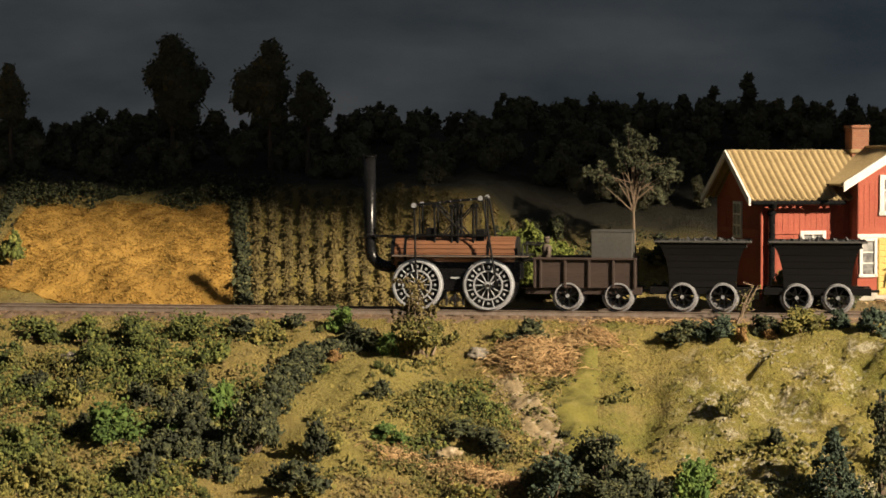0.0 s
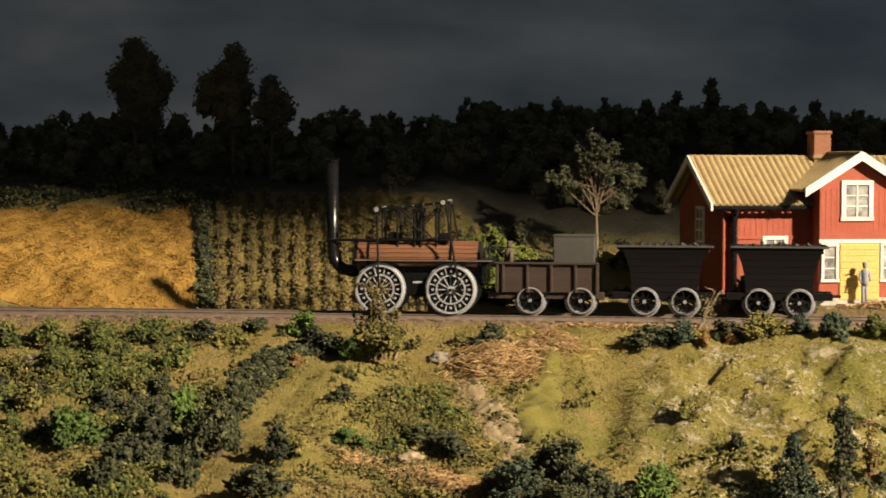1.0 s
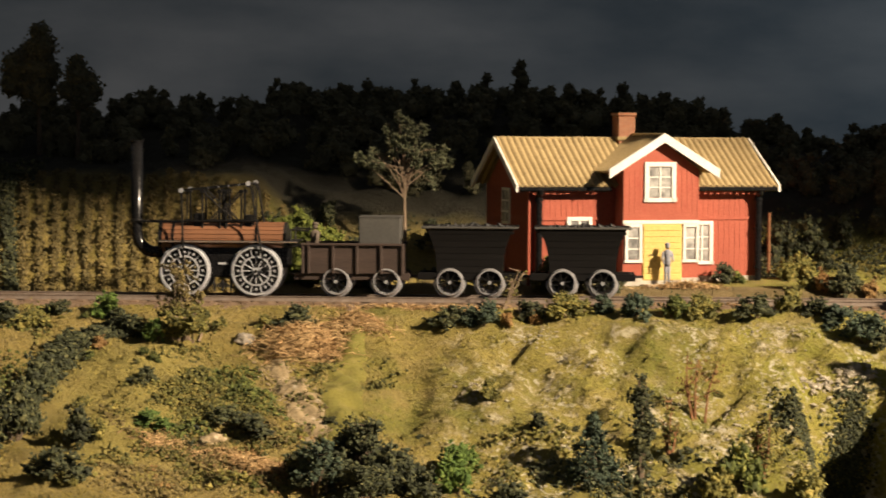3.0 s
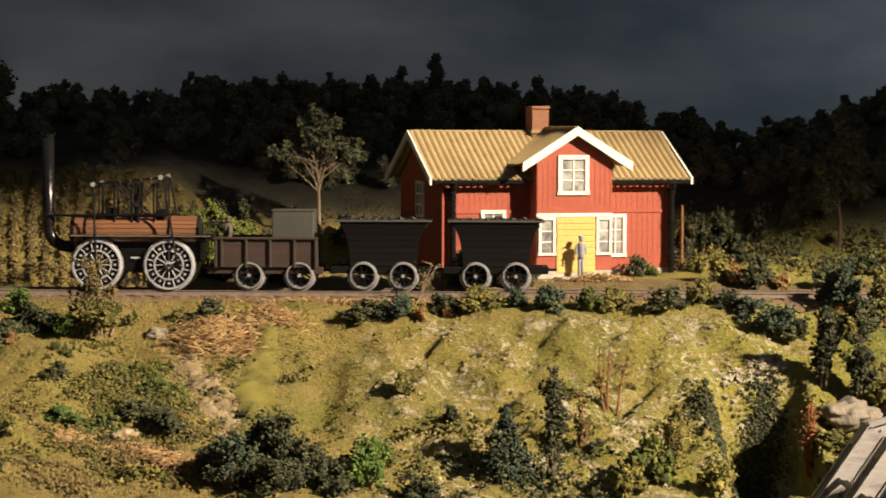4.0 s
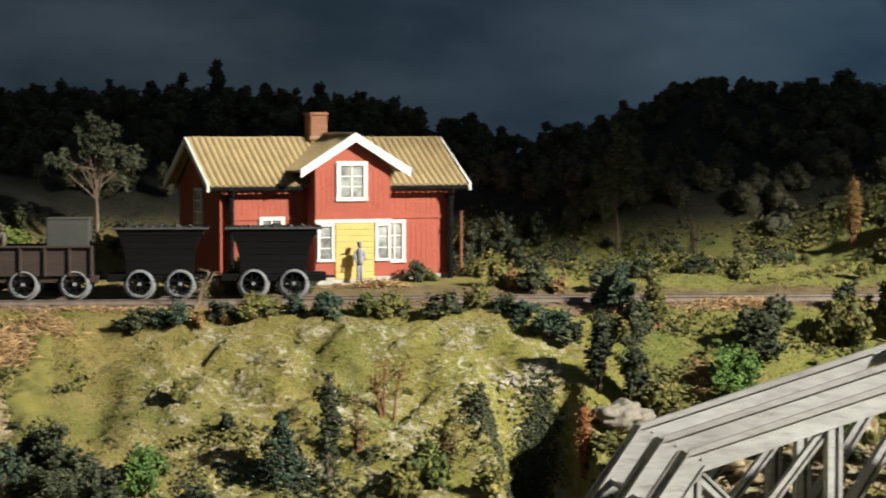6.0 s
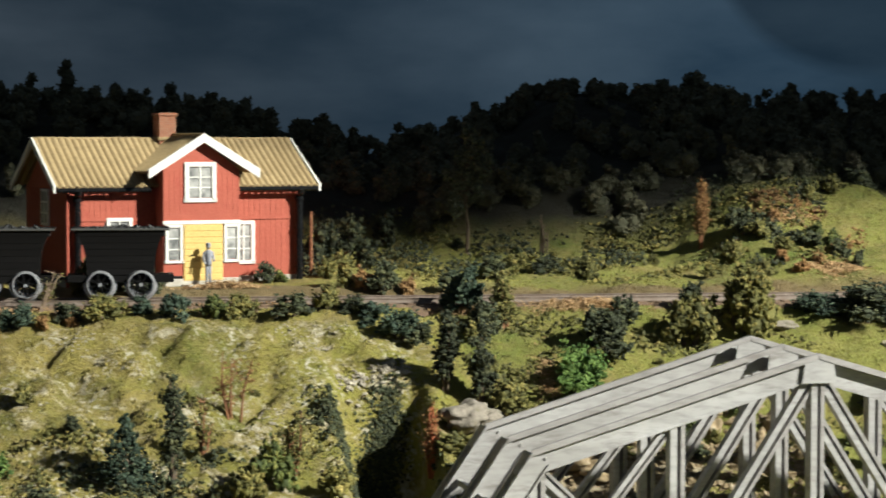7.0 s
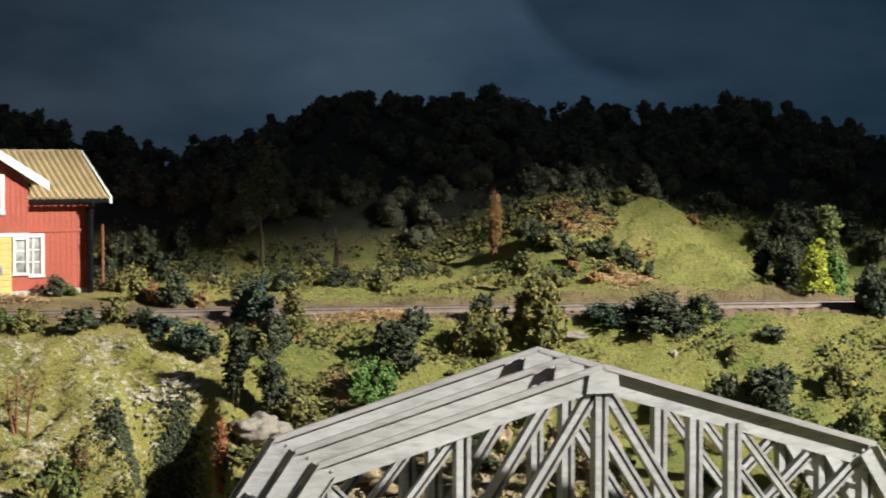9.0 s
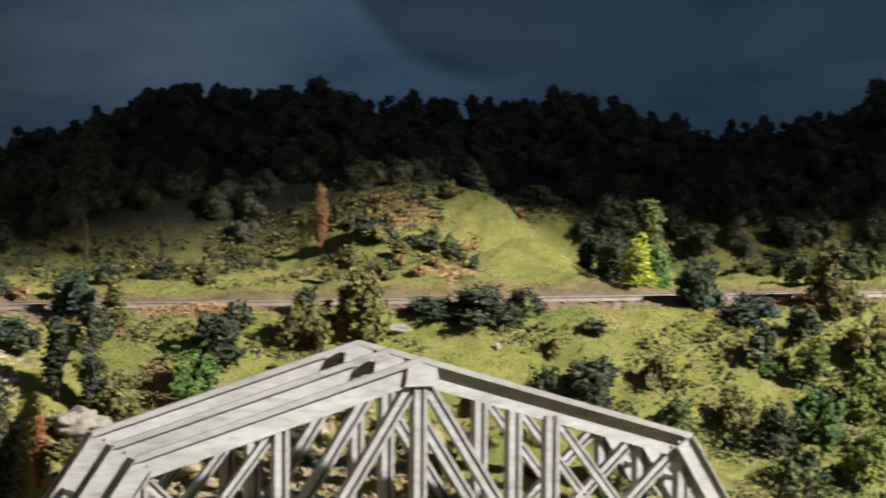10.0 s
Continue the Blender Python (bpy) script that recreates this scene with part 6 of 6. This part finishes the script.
twig_plant("shrub", 14.4, 90.6, 1.8, 1.2, 7, F_BLUE, BARK, "dark blue-green shrub beside the track", 4, 30, 0.06)
twig_plant("shrub", 2.4, 77.7, 3.8, 0.7, 9, F_DARK, BARK, "tall thin dark shrub on the slope", 5, 26, 0.055)
twig_plant("shrub", 12.0, 82.6, 2.9, 0.55, 12, F_RUST, REDTWIG, "rust-red dead shrub beside the hollow", 6, 4, 0.04)
twig_plant("shrub", -2.6, 91.0, 1.7, 1.1, 6, F_OLIVE, PALEBARK, "bare dry twigs beside the track", 7, 2, 0.035, 0.55)
twig_plant("shrub", -7.3, 78.6, 1.6, 1.4, 8, F_DARK, BARK, "dark tangled shrub at the foot of the bank", 17, 20, 0.055)
twig_plant("shrub", -8.6, 76.6, 1.9, 1.6, 8, F_BLUE, BARK, "dark tangled shrub at the foot of the bank", 18, 20, 0.055)
twig_plant("shrub", 4.8, 83.6, 2.6, 1.6, 4, F_RUST, RUSTBARK, "thin brown twigs standing on the grassy bank", 8, 5, 0.045)
twig_plant("shrub", 6.6, 78.1, 2.4, 1.0, 6, F_OLIVE, RUSTBARK, "thin brown twigs standing on the grassy bank", 9, 8, 0.05)
twig_plant("shrub", 3.6, 80.2, 2.2, 1.0, 5, F_OLIVE, RUSTBARK, "thin brown twigs standing on the grassy bank", 10, 6, 0.05)
twig_plant("shrub", 25.6, 89.0, 2.9, 1.6, 8, F_OLIVE, BARK, "tall olive shrub beside the track", 11, 40, 0.07)
twig_plant("shrub", 27.4, 103.5, 3.5, 0.4, 9, F_RUST, RUSTBARK, "tall rust-brown dead conifer", 12, 34, 0.04)
twig_plant("shrub", 20.4, 106.0, 1.9, 0.6, 5, F_RUST, BARK, "broken brown stump behind the track", 13, 0)
twig_plant("shrub", 47.2, 90.2, 2.8, 1.6, 8, F_OLIVE, BARK, "tall olive shrub beside the track", 14, 40, 0.07)

rng = np.random.default_rng(31)
cone = [(0.85 * (1 - k / 18) * math.cos(k * 2.4), 0.85 * (1 - k / 18) * math.sin(k * 2.4), 0.25 + 2.4 * k / 18, 0.42 * (1 - 0.65 * k / 18)) for k in range(19)]
branch_tree("conifer_tree", 0.8, 77.8, 2.2, 0.1, cone, F_BLUE, BARK, "small blue-green conifer on the slope", 900, 0.055, 1)
rise = 0.45 + float(height(-7.7, 106.3) - height(-7.65, 105.4))
branch_tree("tree", -7.65, 105.4, 5.0 + rise, 0.11, [(a, b, c + rise, r) for a, b, c, r in [
    (-1.75, 0, 3.3, 0.34), (-1.25, 0, 3.05, 0.28), (-2.15, 0, 3.45, 0.26), (-1.5, 0.1, 3.75, 0.24), (1.5, 0, 3.35, 0.4), (1.0, 0.2, 3.8, 0.36), (2.0, 0, 3.2, 0.28), (1.75, 0, 3.85, 0.26),
    (0.25, 0, 4.35, 0.42), (-0.5, 0, 4.3, 0.36), (0.0, 0.2, 5.0, 0.36), (0.75, 0, 4.75, 0.34), (-0.3, 0, 5.35, 0.26), (-0.9, 0, 4.75, 0.24), (0.55, -0.2, 3.2, 0.26), (1.05, 0, 2.6, 0.24),
    (-0.6, 0, 3.6, 0.26), (0.4, -0.3, 3.75, 0.3), (1.3, 0, 2.2, 0.2), (-0.15, -0.2, 3.9, 0.24)]], F_GREY, PALEBARK, "tree with pale forked trunk behind the track", 900, 0.05, 2, limbs=20)
branch_tree("tree", 16.7, 106.2, 5.6, 0.1, [(-0.5, 0, 2.2, 0.4), (-0.7, 0, 3.0, 0.4), (0.3, 0, 3.1, 0.5), (-0.3, 0, 3.7, 0.55), (0.5, 0, 4.0, 0.55), (0.0, 0, 4.6, 0.6), (0.3, 0, 5.2, 0.55), (0.1, 0, 5.8, 0.4), (-0.9, 0, 3.9, 0.35), (0.9, 0, 4.6, 0.35), (-0.6, 0, 2.5, 0.35)], F_GREY, BARK, "slender dark tree behind the track", 700, 0.06, 3, limbs=8)
lime = [(0.6 * math.cos(k * 2.2) * (1 - k / 20), 0.4 * math.sin(k * 2.2), 0.25 + 2.15 * k / 14, 0.34 * (1 - 0.4 * k / 14)) for k in range(15)]
branch_tree("lime_bush", 40.55, 96.0, 2.4, 0.1, lime, F_LIME, BARK, "tall bright lime yellow bush beside the track", 700, 0.06, 4)

plant("green", "shrubs on the embankment", [
              (-30.8, 88.5, 1.87, 1.05), (-28.9, 88.3, 2.09, 1.16), (-26.6, 87.9, 2.3, 1.26), (-24.7, 88.5, 2.07, 1.03), (-31.4, 86.5, 1.38, 0.92),
              (-27.6, 85.6, 2.02, 1.01), (-25.8, 85.8, 2.02, 1.01), (-23.1, 86.8, 1.57, 0.9), (-28.2, 78.5, 1.67, 1.05), (4.1, 90.1, 1.36, 0.9),
              (5.9, 76.5, 1.94, 1.55), (32.8, 89.8, 1.91, 1.07), (11.8, 79.6, 1.62, 1.02), (36.9, 82.7, 2.72, 2.04), (40.6, 78.5, 2.66, 1.99),
])
plant("dark", "shrubs on the embankment", [
              (-22.6, 89.6, 1.62, 0.81), (-20.5, 89.8, 1.38, 0.69), (-17.3, 88.4, 1.58, 0.9), (-29.5, 83.8, 1.56, 1), (-26.4, 80.1, 1.27, 0.85),
              (-22.5, 80.2, 2.51, 1.88), (-22.7, 77.7, 1.83, 1.43), (-19.9, 79.8, 2.07, 2.28), (-19.7, 83.7, 1.51, 1.51), (-19.7, 86.2, 1.33, 0.78),
              (-19.2, 87.3, 1.12, 0.67), (-20.7, 77.3, 1.41, 1.21), (-22.9, 75.5, 1.59, 1.19), (-25, 82.9, 1.52, 0.98), (-23.2, 84.6, 1.32, 0.88),
              (-12.6, 81.4, 1.5, 0.7), (-11.2, 80.6, 1.6, 0.8), (-17.4, 79.0, 0.8, 2.2), (-17.2, 75.2, 1.8, 1.1), (-18.0, 75.6, 1.1, 0.8),
              (-10.8, 88.8, 1.79, 1.01), (-7.7, 78.9, 1.6, 1.3), (-6.5, 77.6, 1.8, 1.5), (-8.3, 77.0, 1.9, 1.2), (-7.0, 75.6, 2.2, 1.3), (-5.2, 75.8, 1.6, 1.2),
])
plant("dark", "shrubs on the embankment", [
              (-9.1, 77.1, 2.36, 1.18), (-5.9, 77.9, 1.98, 1.19), (-4.7, 89.3, 1.8, 0.79), (-1.6, 90.1, 1.36, 0.79), (7.3, 89.6, 1.8, 0.9),
              (9.8, 90.3, 1.37, 0.8), (12.1, 88.2, 1.34, 0.89), (14.9, 88.9, 1.81, 1.36), (-2.1, 75.7, 1.73, 0.96), (-1.1, 82.2, 0.52, 1.24),
              (19.9, 87.6, 2.9, 1.9), (20.7, 89.3, 1.6, 1.4), (23.6, 90.7, 1.41, 1.17), (31, 89.5, 3.55, 1.66), (33.8, 84.9, 3.66, 2.06),
              (32.3, 85.3, 1.37, 1.37), (33.2, 90.4, 2.16, 1.08), (41.5, 90.8, 2.23, 2.23), (45.1, 88.1, 1.97, 1.48), (42.3, 86.6, 1.68, 1.68),
              (40.8, 81.5, 2.5, 2.0),
])
plant("bright", "shrubs on the embankment", [
              (-18.6, 89.9, 1.38, 1.03), (-16.2, 87.4, 1.11, 1), (-25, 79.1, 2.29, 1.67), (-21.8, 82.5, 1.2, 2.2), (-22.9, 79.9, 0.9, 1.1), (-15.1, 80.9, 1.66, 0.83),
              (-3.9, 78.6, 1.59, 1.19), (-3.9, 76.3, 1.55, 1.55), (18.1, 85.6, 2.42, 1.98), (42.9, 81.7, 2.99, 2.76),
])
plant("fresh", "shrubs on the embankment", [(44.4, 85.5, 2.2, 2.2), (46.2, 83.8, 2.6, 2.8), (43.6, 78.8, 2.4, 2.4), (45.3, 80.8, 1.8, 2.2), (47.6, 85.2, 2.0, 2.4)])
plant("rust", "shrubs on the embankment", [
              (-18.4, 87.1, 0.89, 0.56), (-20, 87.3, 0.67, 0.45), (-2.5, 89.1, 0.9, 0.56), (-1.4, 89.7, 0.9, 0.5),
])
plant("olive", "shrubs on the embankment", [
              (-21.3, 88.8, 1.6, 0.8), (-26.3, 75.9, 1.82, 1.11), (-27.2, 74.4, 1.2, 1), (-24.6, 74.5, 1.58, 0.99), (-27.7, 82.4, 1.52, 0.98),
              (-24.2, 84, 1.32, 0.88), (-12, 89.1, 1.13, 0.56), (-0.1, 89.9, 2.48, 0.9), (5.3, 90.2, 2.04, 1.02), (8.8, 91, 1.38, 1.03),
              (15.2, 84.9, 1.9, 1.2), (14.5, 88.3, 1.2, 0.9), (14.6, 86.9, 1.3, 0.9), (4.9, 75.7, 1.35, 1.15),
              (8, 76.4, 1.75, 0.97), (-3, 83.9, 0.63, 1.27), (15.5, 84.4, 1.6, 0.9),
              (23.2, 88.2, 2.51, 2.05), (25.7, 88.7, 2.54, 2.54),
])
plant("olive", "shrubs on the embankment", [
              (13, 82.2, 2.0, 0.7), (37.4, 85.6, 1.63, 1.4), (47.9, 89.4, 2.01, 1.51), (47.4, 86.4, 2.7, 2.21), (40, 83.5, 2.08, 1.85),
])
plant("blue", "shrubs on the embankment", [
              (-3.4, 89.2, 2.02, 1.01), (2.7, 89.9, 1.58, 1.02), (1.4, 90.8, 1.14, 0.8), (10.7, 89.8, 1.81, 0.91), (11.5, 88.5, 2.46, 1.23),
              (14.1, 91.0, 1.8, 1.0), (14.3, 90.8, 1.2, 1.2), (29.1, 90.4, 2.37, 0.95), (31.2, 90.4, 2.62, 1.31), (41.1, 90.9, 1.99, 1.74),
              (43.3, 89.4, 2.96, 1.36),
])

def leaf_mound(x, y, w, d, h, material, n, seed, label):
    """A broad rounded bush of fine crumbs, steep to one side."""
    rng = np.random.default_rng(seed)
    t = thing("bush", x, y, float(height(x, y)) - 0.05, 0, label, "bush", "shrubs behind the track")
    u = rng.standard_normal((n, 3))
    u /= np.linalg.norm(u, axis=1, keepdims=True)
    u[:, 2] = np.abs(u[:, 2])
    r = (1 + 0.16 * wob(u[:, 0] * 3, u[:, 2] * 3 + u[:, 1], 2.1, seed) + 0.05 * rng.standard_normal(n))[:, None] * (0.82 + 0.18 * rng.random((n, 1)))
    p = u * r * np.array([w / 2, d / 2, h])
    p[:, 2] *= 1 - 0.28 * np.clip(p[:, 0] / (w / 2), -1, 1)
    heart = [(0.2 * w * a, 0, 0.2 * h * (1 - 0.28 * a), 0.17 * w, 0.22 * d, 0.42 * h * (1 - 0.25 * a)) for a in (-1, 0, 1)]
    v, f = joined(lumps(rng, p, 0.062), cores(rng, heart, 1.0))
    raw("crown", v, f, material, t)
    bm = bmesh.new()
    for k in range(5):
        a = k * 1.26
        tube(bm, [(0.1 * math.cos(a), 0.1 * math.sin(a), -0.1), (0.3 * w * math.cos(a) * 0.8, 0.3 * d * math.sin(a) * 0.8, h * 0.55)], [0.08, 0.03], 5)
    part("stem", bm, BARK, t)


leaf_mound(-11.15, 97.0, 4.1, 1.8, 2.75, F_FRESH, 12000, 1, "broad fresh yellow-green bush behind the track")
leaf_mound(-12.5, 96.6, 1.3, 1.0, 1.9, F_FRESH, 1500, 2, "fresh yellow-green bush behind the track")
branch_tree("bush", 42.2, 98.8, 4.0, 0.1, rough_blobs(np.random.default_rng(77), 16, 0.75, 0.5, 3.6, 0.5, 0.55), F_GREEN, BARK, "tall green bush behind the track", 800, 0.06, 5, solid=0.6)
leaf_mound(42.1, 97.2, 1.1, 1.0, 1.9, F_BRIGHT, 1500, 3, "bright green bush behind the track")
plant("rust", "shrubs behind the track", [
              (-9.1, 96, 0.97, 0.97), (10.7, 95.5, 1.2, 1.2), (12.6, 95.2, 1.44, 0.72), (30.6, 97.6, 1.7, 0.5), (30.7, 102.6, 1.8, 0.6), (31.7, 98.7, 1.3, 0.5), (31.9, 103.4, 1.3, 0.5), (30.0, 98.6, 1.3, 0.5), (37.6, 104.4, 1.2, 0.5),
])
plant("olive", "shrubs behind the track", [
              (-8.2, 96.2, 1.21, 0.97), (10.2, 96, 1.7, 1.2), (-0.9, 95.2, 1.67, 1.43), (28.3, 100.4, 1.7, 0.9), (29.6, 101.4, 1.6, 0.8), (30.4, 99.6, 1.3, 0.6), (33.0, 104.6, 1.4, 0.8),
              (28.8, 97.4, 1.2, 0.7), (34.4, 105.6, 1.6, 0.8), (21.3, 99.6, 1.53, 1.02), (26.8, 98.6, 1.28, 0.77), (43.5, 100.7, 2.18, 1.09),
              (48, 100, 2.2, 1.1),
])
plant("green", "shrubs behind the track", [
              (-35.8, 99.5, 1.58, 1.85), (32.4, 101.6, 1.2, 0.8), (33.0, 100.6, 1.0, 0.8),
              (43.1, 102.6, 2.49, 1.66), (52.5, 98.9, 2.22, 1.39), (54.6, 99.3, 1.69, 1.69),
])
plant("dark", "shrubs behind the track", [
              (-27.3, 96, 0.4, 0.35), (-8.6, 95.6, 2.41, 0.96), (9.8, 104.5, 1.58, 2.1), (11.6, 95.4, 1.69, 1.2), (17, 100.3, 1.53, 1.02),
              (14.4, 96.5, 1.47, 0.98), (19.6, 100.6, 1.54, 0.9), (1, 95.3, 2.63, 1.67), (31.2, 101.0, 1.3, 0.7), (31.9, 100.3, 1.1, 0.7), (32.9, 99.5, 1.0, 0.9), (33.4, 98.6, 0.8, 0.8), (29.0, 102.8, 1.5, 1.0), (36.4, 106.6, 2.0, 1.0), (39.2, 106.8, 2.2, 1.1), (40.6, 104.0, 1.6, 1.0),
              (42.4, 103.9, 2.51, 1.95), (44.6, 99.3, 1.35, 1.08), (46.4, 102.6, 1.96, 1.68), (49.4, 97.3, 1.63, 1.35),
              (56.1, 103, 2.33, 1.75), (40.4, 98.2, 1.5, 2.8), (40.6, 99.6, 1.5, 2.2), (39.9, 101.4, 1.4, 1.6), (41.6, 102.4, 2.2, 1.6), (45.8, 104.2, 2.2, 1.5), (48.4, 104.4, 2.4, 1.8), (51.2, 103.4, 2.2, 1.6), (54.0, 101.4, 2.0, 1.5),
              (50.3, 100.6, 1.8, 1.3), (57.5, 99.8, 2.0, 1.6),
])

rng = np.random.default_rng(41)
for k in range(26):
    x, y = rng.uniform(-34, -15.5), rng.uniform(74, 89.5)
    w = rng.uniform(0.5, 1.2)
    plant(("green", "olive", "dark", "green", "olive")[k % 5], "shrubs on the embankment", [(x, y, w, w * rng.uniform(0.4, 0.7))])
for k in range(24):
    x, y = rng.uniform(27, 52), rng.uniform(74, 89.5)
    w = rng.uniform(0.5, 1.4)
    plant(("green", "olive", "olive", "bright", "dark")[k % 5], "shrubs on the embankment", [(x, y, w, w * rng.uniform(0.4, 0.8))])
for k in range(16):
    x, y = rng.uniform(-16, 26), rng.uniform(76, 88)
    w = rng.uniform(0.3, 0.7)
    plant(("olive", "green", "olive", "dark")[k % 4], "shrubs on the embankment", [(x, y, w, w * 0.5)])
for k in range(22):
    x, y = rng.uniform(21.5, 34), rng.uniform(77.5, 85.6)
    w = rng.uniform(0.8, 1.7)
    plant(("green", "olive", "dark", "olive")[k % 4], "shrubs on the embankment", [(x, y, w, w * rng.uniform(0.4, 0.7))])
for k in range(26):
    x, y = rng.uniform(14, 58), rng.uniform(99, 107)
    w = rng.uniform(0.6, 1.6) * (0.6 if x < 29 else 1)
    if 32 < x < 42:
        continue
    plant(("green", "olive", "dark", "olive", "dark")[k % 5], "shrubs behind the track", [(x, y, w, w * rng.uniform(0.4, 0.8))])
for k in range(14):
    x, y = rng.uniform(-14, 13), rng.uniform(104, 108)
    w = rng.uniform(1.0, 2.0)
    plant("dark", "shrubs behind the track", [(x, y, w, w * rng.uniform(0.6, 1.1))])


# ---- small things by the house and on the train ----
def figurine(name, x, y, z, turn, h, material, label, legs=True):
    """A small modelled figure as one plain shape."""
    bm = bmesh.new()
    s = h / 2.0
    if legs:
        tube(bm, [(-0.1 * s, 0, 0), (-0.1 * s, 0, 0.5 * s), (-0.09 * s, 0, 0.98 * s)], [0.085 * s, 0.09 * s, 0.12 * s], 8)
        tube(bm, [(0.11 * s, 0.02, 0), (0.1 * s, 0, 0.5 * s), (0.09 * s, 0, 0.98 * s)], [0.085 * s, 0.09 * s, 0.12 * s], 8)
    tube(bm, [(0, 0, 0.9 * s), (0, 0, 1.25 * s), (0, 0, 1.55 * s), (0, 0, 1.66 * s)], [0.2 * s, 0.2 * s, 0.25 * s, 0.1 * s], 10)
    tube(bm, [(-0.24 * s, 0, 1.55 * s), (-0.32 * s, -0.03, 1.2 * s), (-0.26 * s, -0.18 * s, 0.98 * s)], [0.085 * s, 0.07 * s, 0.05 * s], 7)
    tube(bm, [(0.24 * s, 0, 1.55 * s), (0.32 * s, -0.03, 1.2 * s), (0.25 * s, -0.2 * s, 1.1 * s)], [0.085 * s, 0.07 * s, 0.05 * s], 7)
    v = bmesh.ops.create_icosphere(bm, subdivisions=2, radius=0.145 * s)["verts"]
    bmesh.ops.translate(bm, vec=(0, 0, 1.82 * s), verts=v)
    tube(bm, [(0, 0, 1.88 * s), (0, 0, 1.98 * s)], [0.17 * s, 0.12 * s], 10)
    bmesh.ops.scale(bm, vec=(0.82, 0.9, 1), verts=bm.verts)
    ob = part(name, bm, material, smooth=True)
    ob.matrix_basis = pose(x * CM, y * CM, z * CM, 0, 0, turn)
    return tagged(ob, label, "figurine")


def from_house(x, y, z=0.0):
    p = pose(-2.22, 96.0, 0.25, 0, 0, 18) @ Vector((x, y, z))
    return p.x, p.y, p.z


CLOTH = surface("blue_grey_cloth", (0.34, 0.36, 0.42), (0.2, 0.19, 0.2), 1.5, 12, 0.85)
COAT = surface("brown_coat", (0.08, 0.065, 0.05), (0.12, 0.09, 0.07), 1.5, 12, 0.85)
fx, fy, fz = from_house(6.35, -1.2, 0.06)
figurine("figurine", fx, fy, fz, 18, 1.8, CLOTH, "small painted figurine in blue-grey on the door step")
figurine("figurine", RX + 7.15, TRAIN_Y - 0.35, 1.1, -60, 1.95, COAT, "small figurine in a brown coat riding on the tender")


hx, hy, _ = from_house(6.7, -2.3)
straw(hx, hy, 3.2, 0.7, 500, 21, 0.4, 0.25, label="dry straw and rubble before the door")
px, py, pz = from_house(12.4, 2.0)
post = part("signal_post", rod(bmesh.new(), (0, 0, -0.2), (0, 0, 3.0), 0.07, 0.06, 10), RUSTBARK)
post.matrix_basis = pose(px * CM, py * CM, pz * CM)
tagged(post, "thin rust-red wooden post beside the house", "post")
for lx, ly, key, w, h in ((9.3, -0.4, "dark", 1.1, 1.0), (10.0, -0.3, "green", 0.8, 0.6), (2.0, -0.9, "green", 1.6, 1.2), (3.3, -1.3, "dark", 1.2, 0.9), (12.6, 0.5, "olive", 1.1, 1.0), (13.6, 1.5, "olive", 1.5, 1.2)):
    hx, hy, _ = from_house(lx, ly)
    plant(key, "shrubs round the house", [(hx, hy, w, h)])
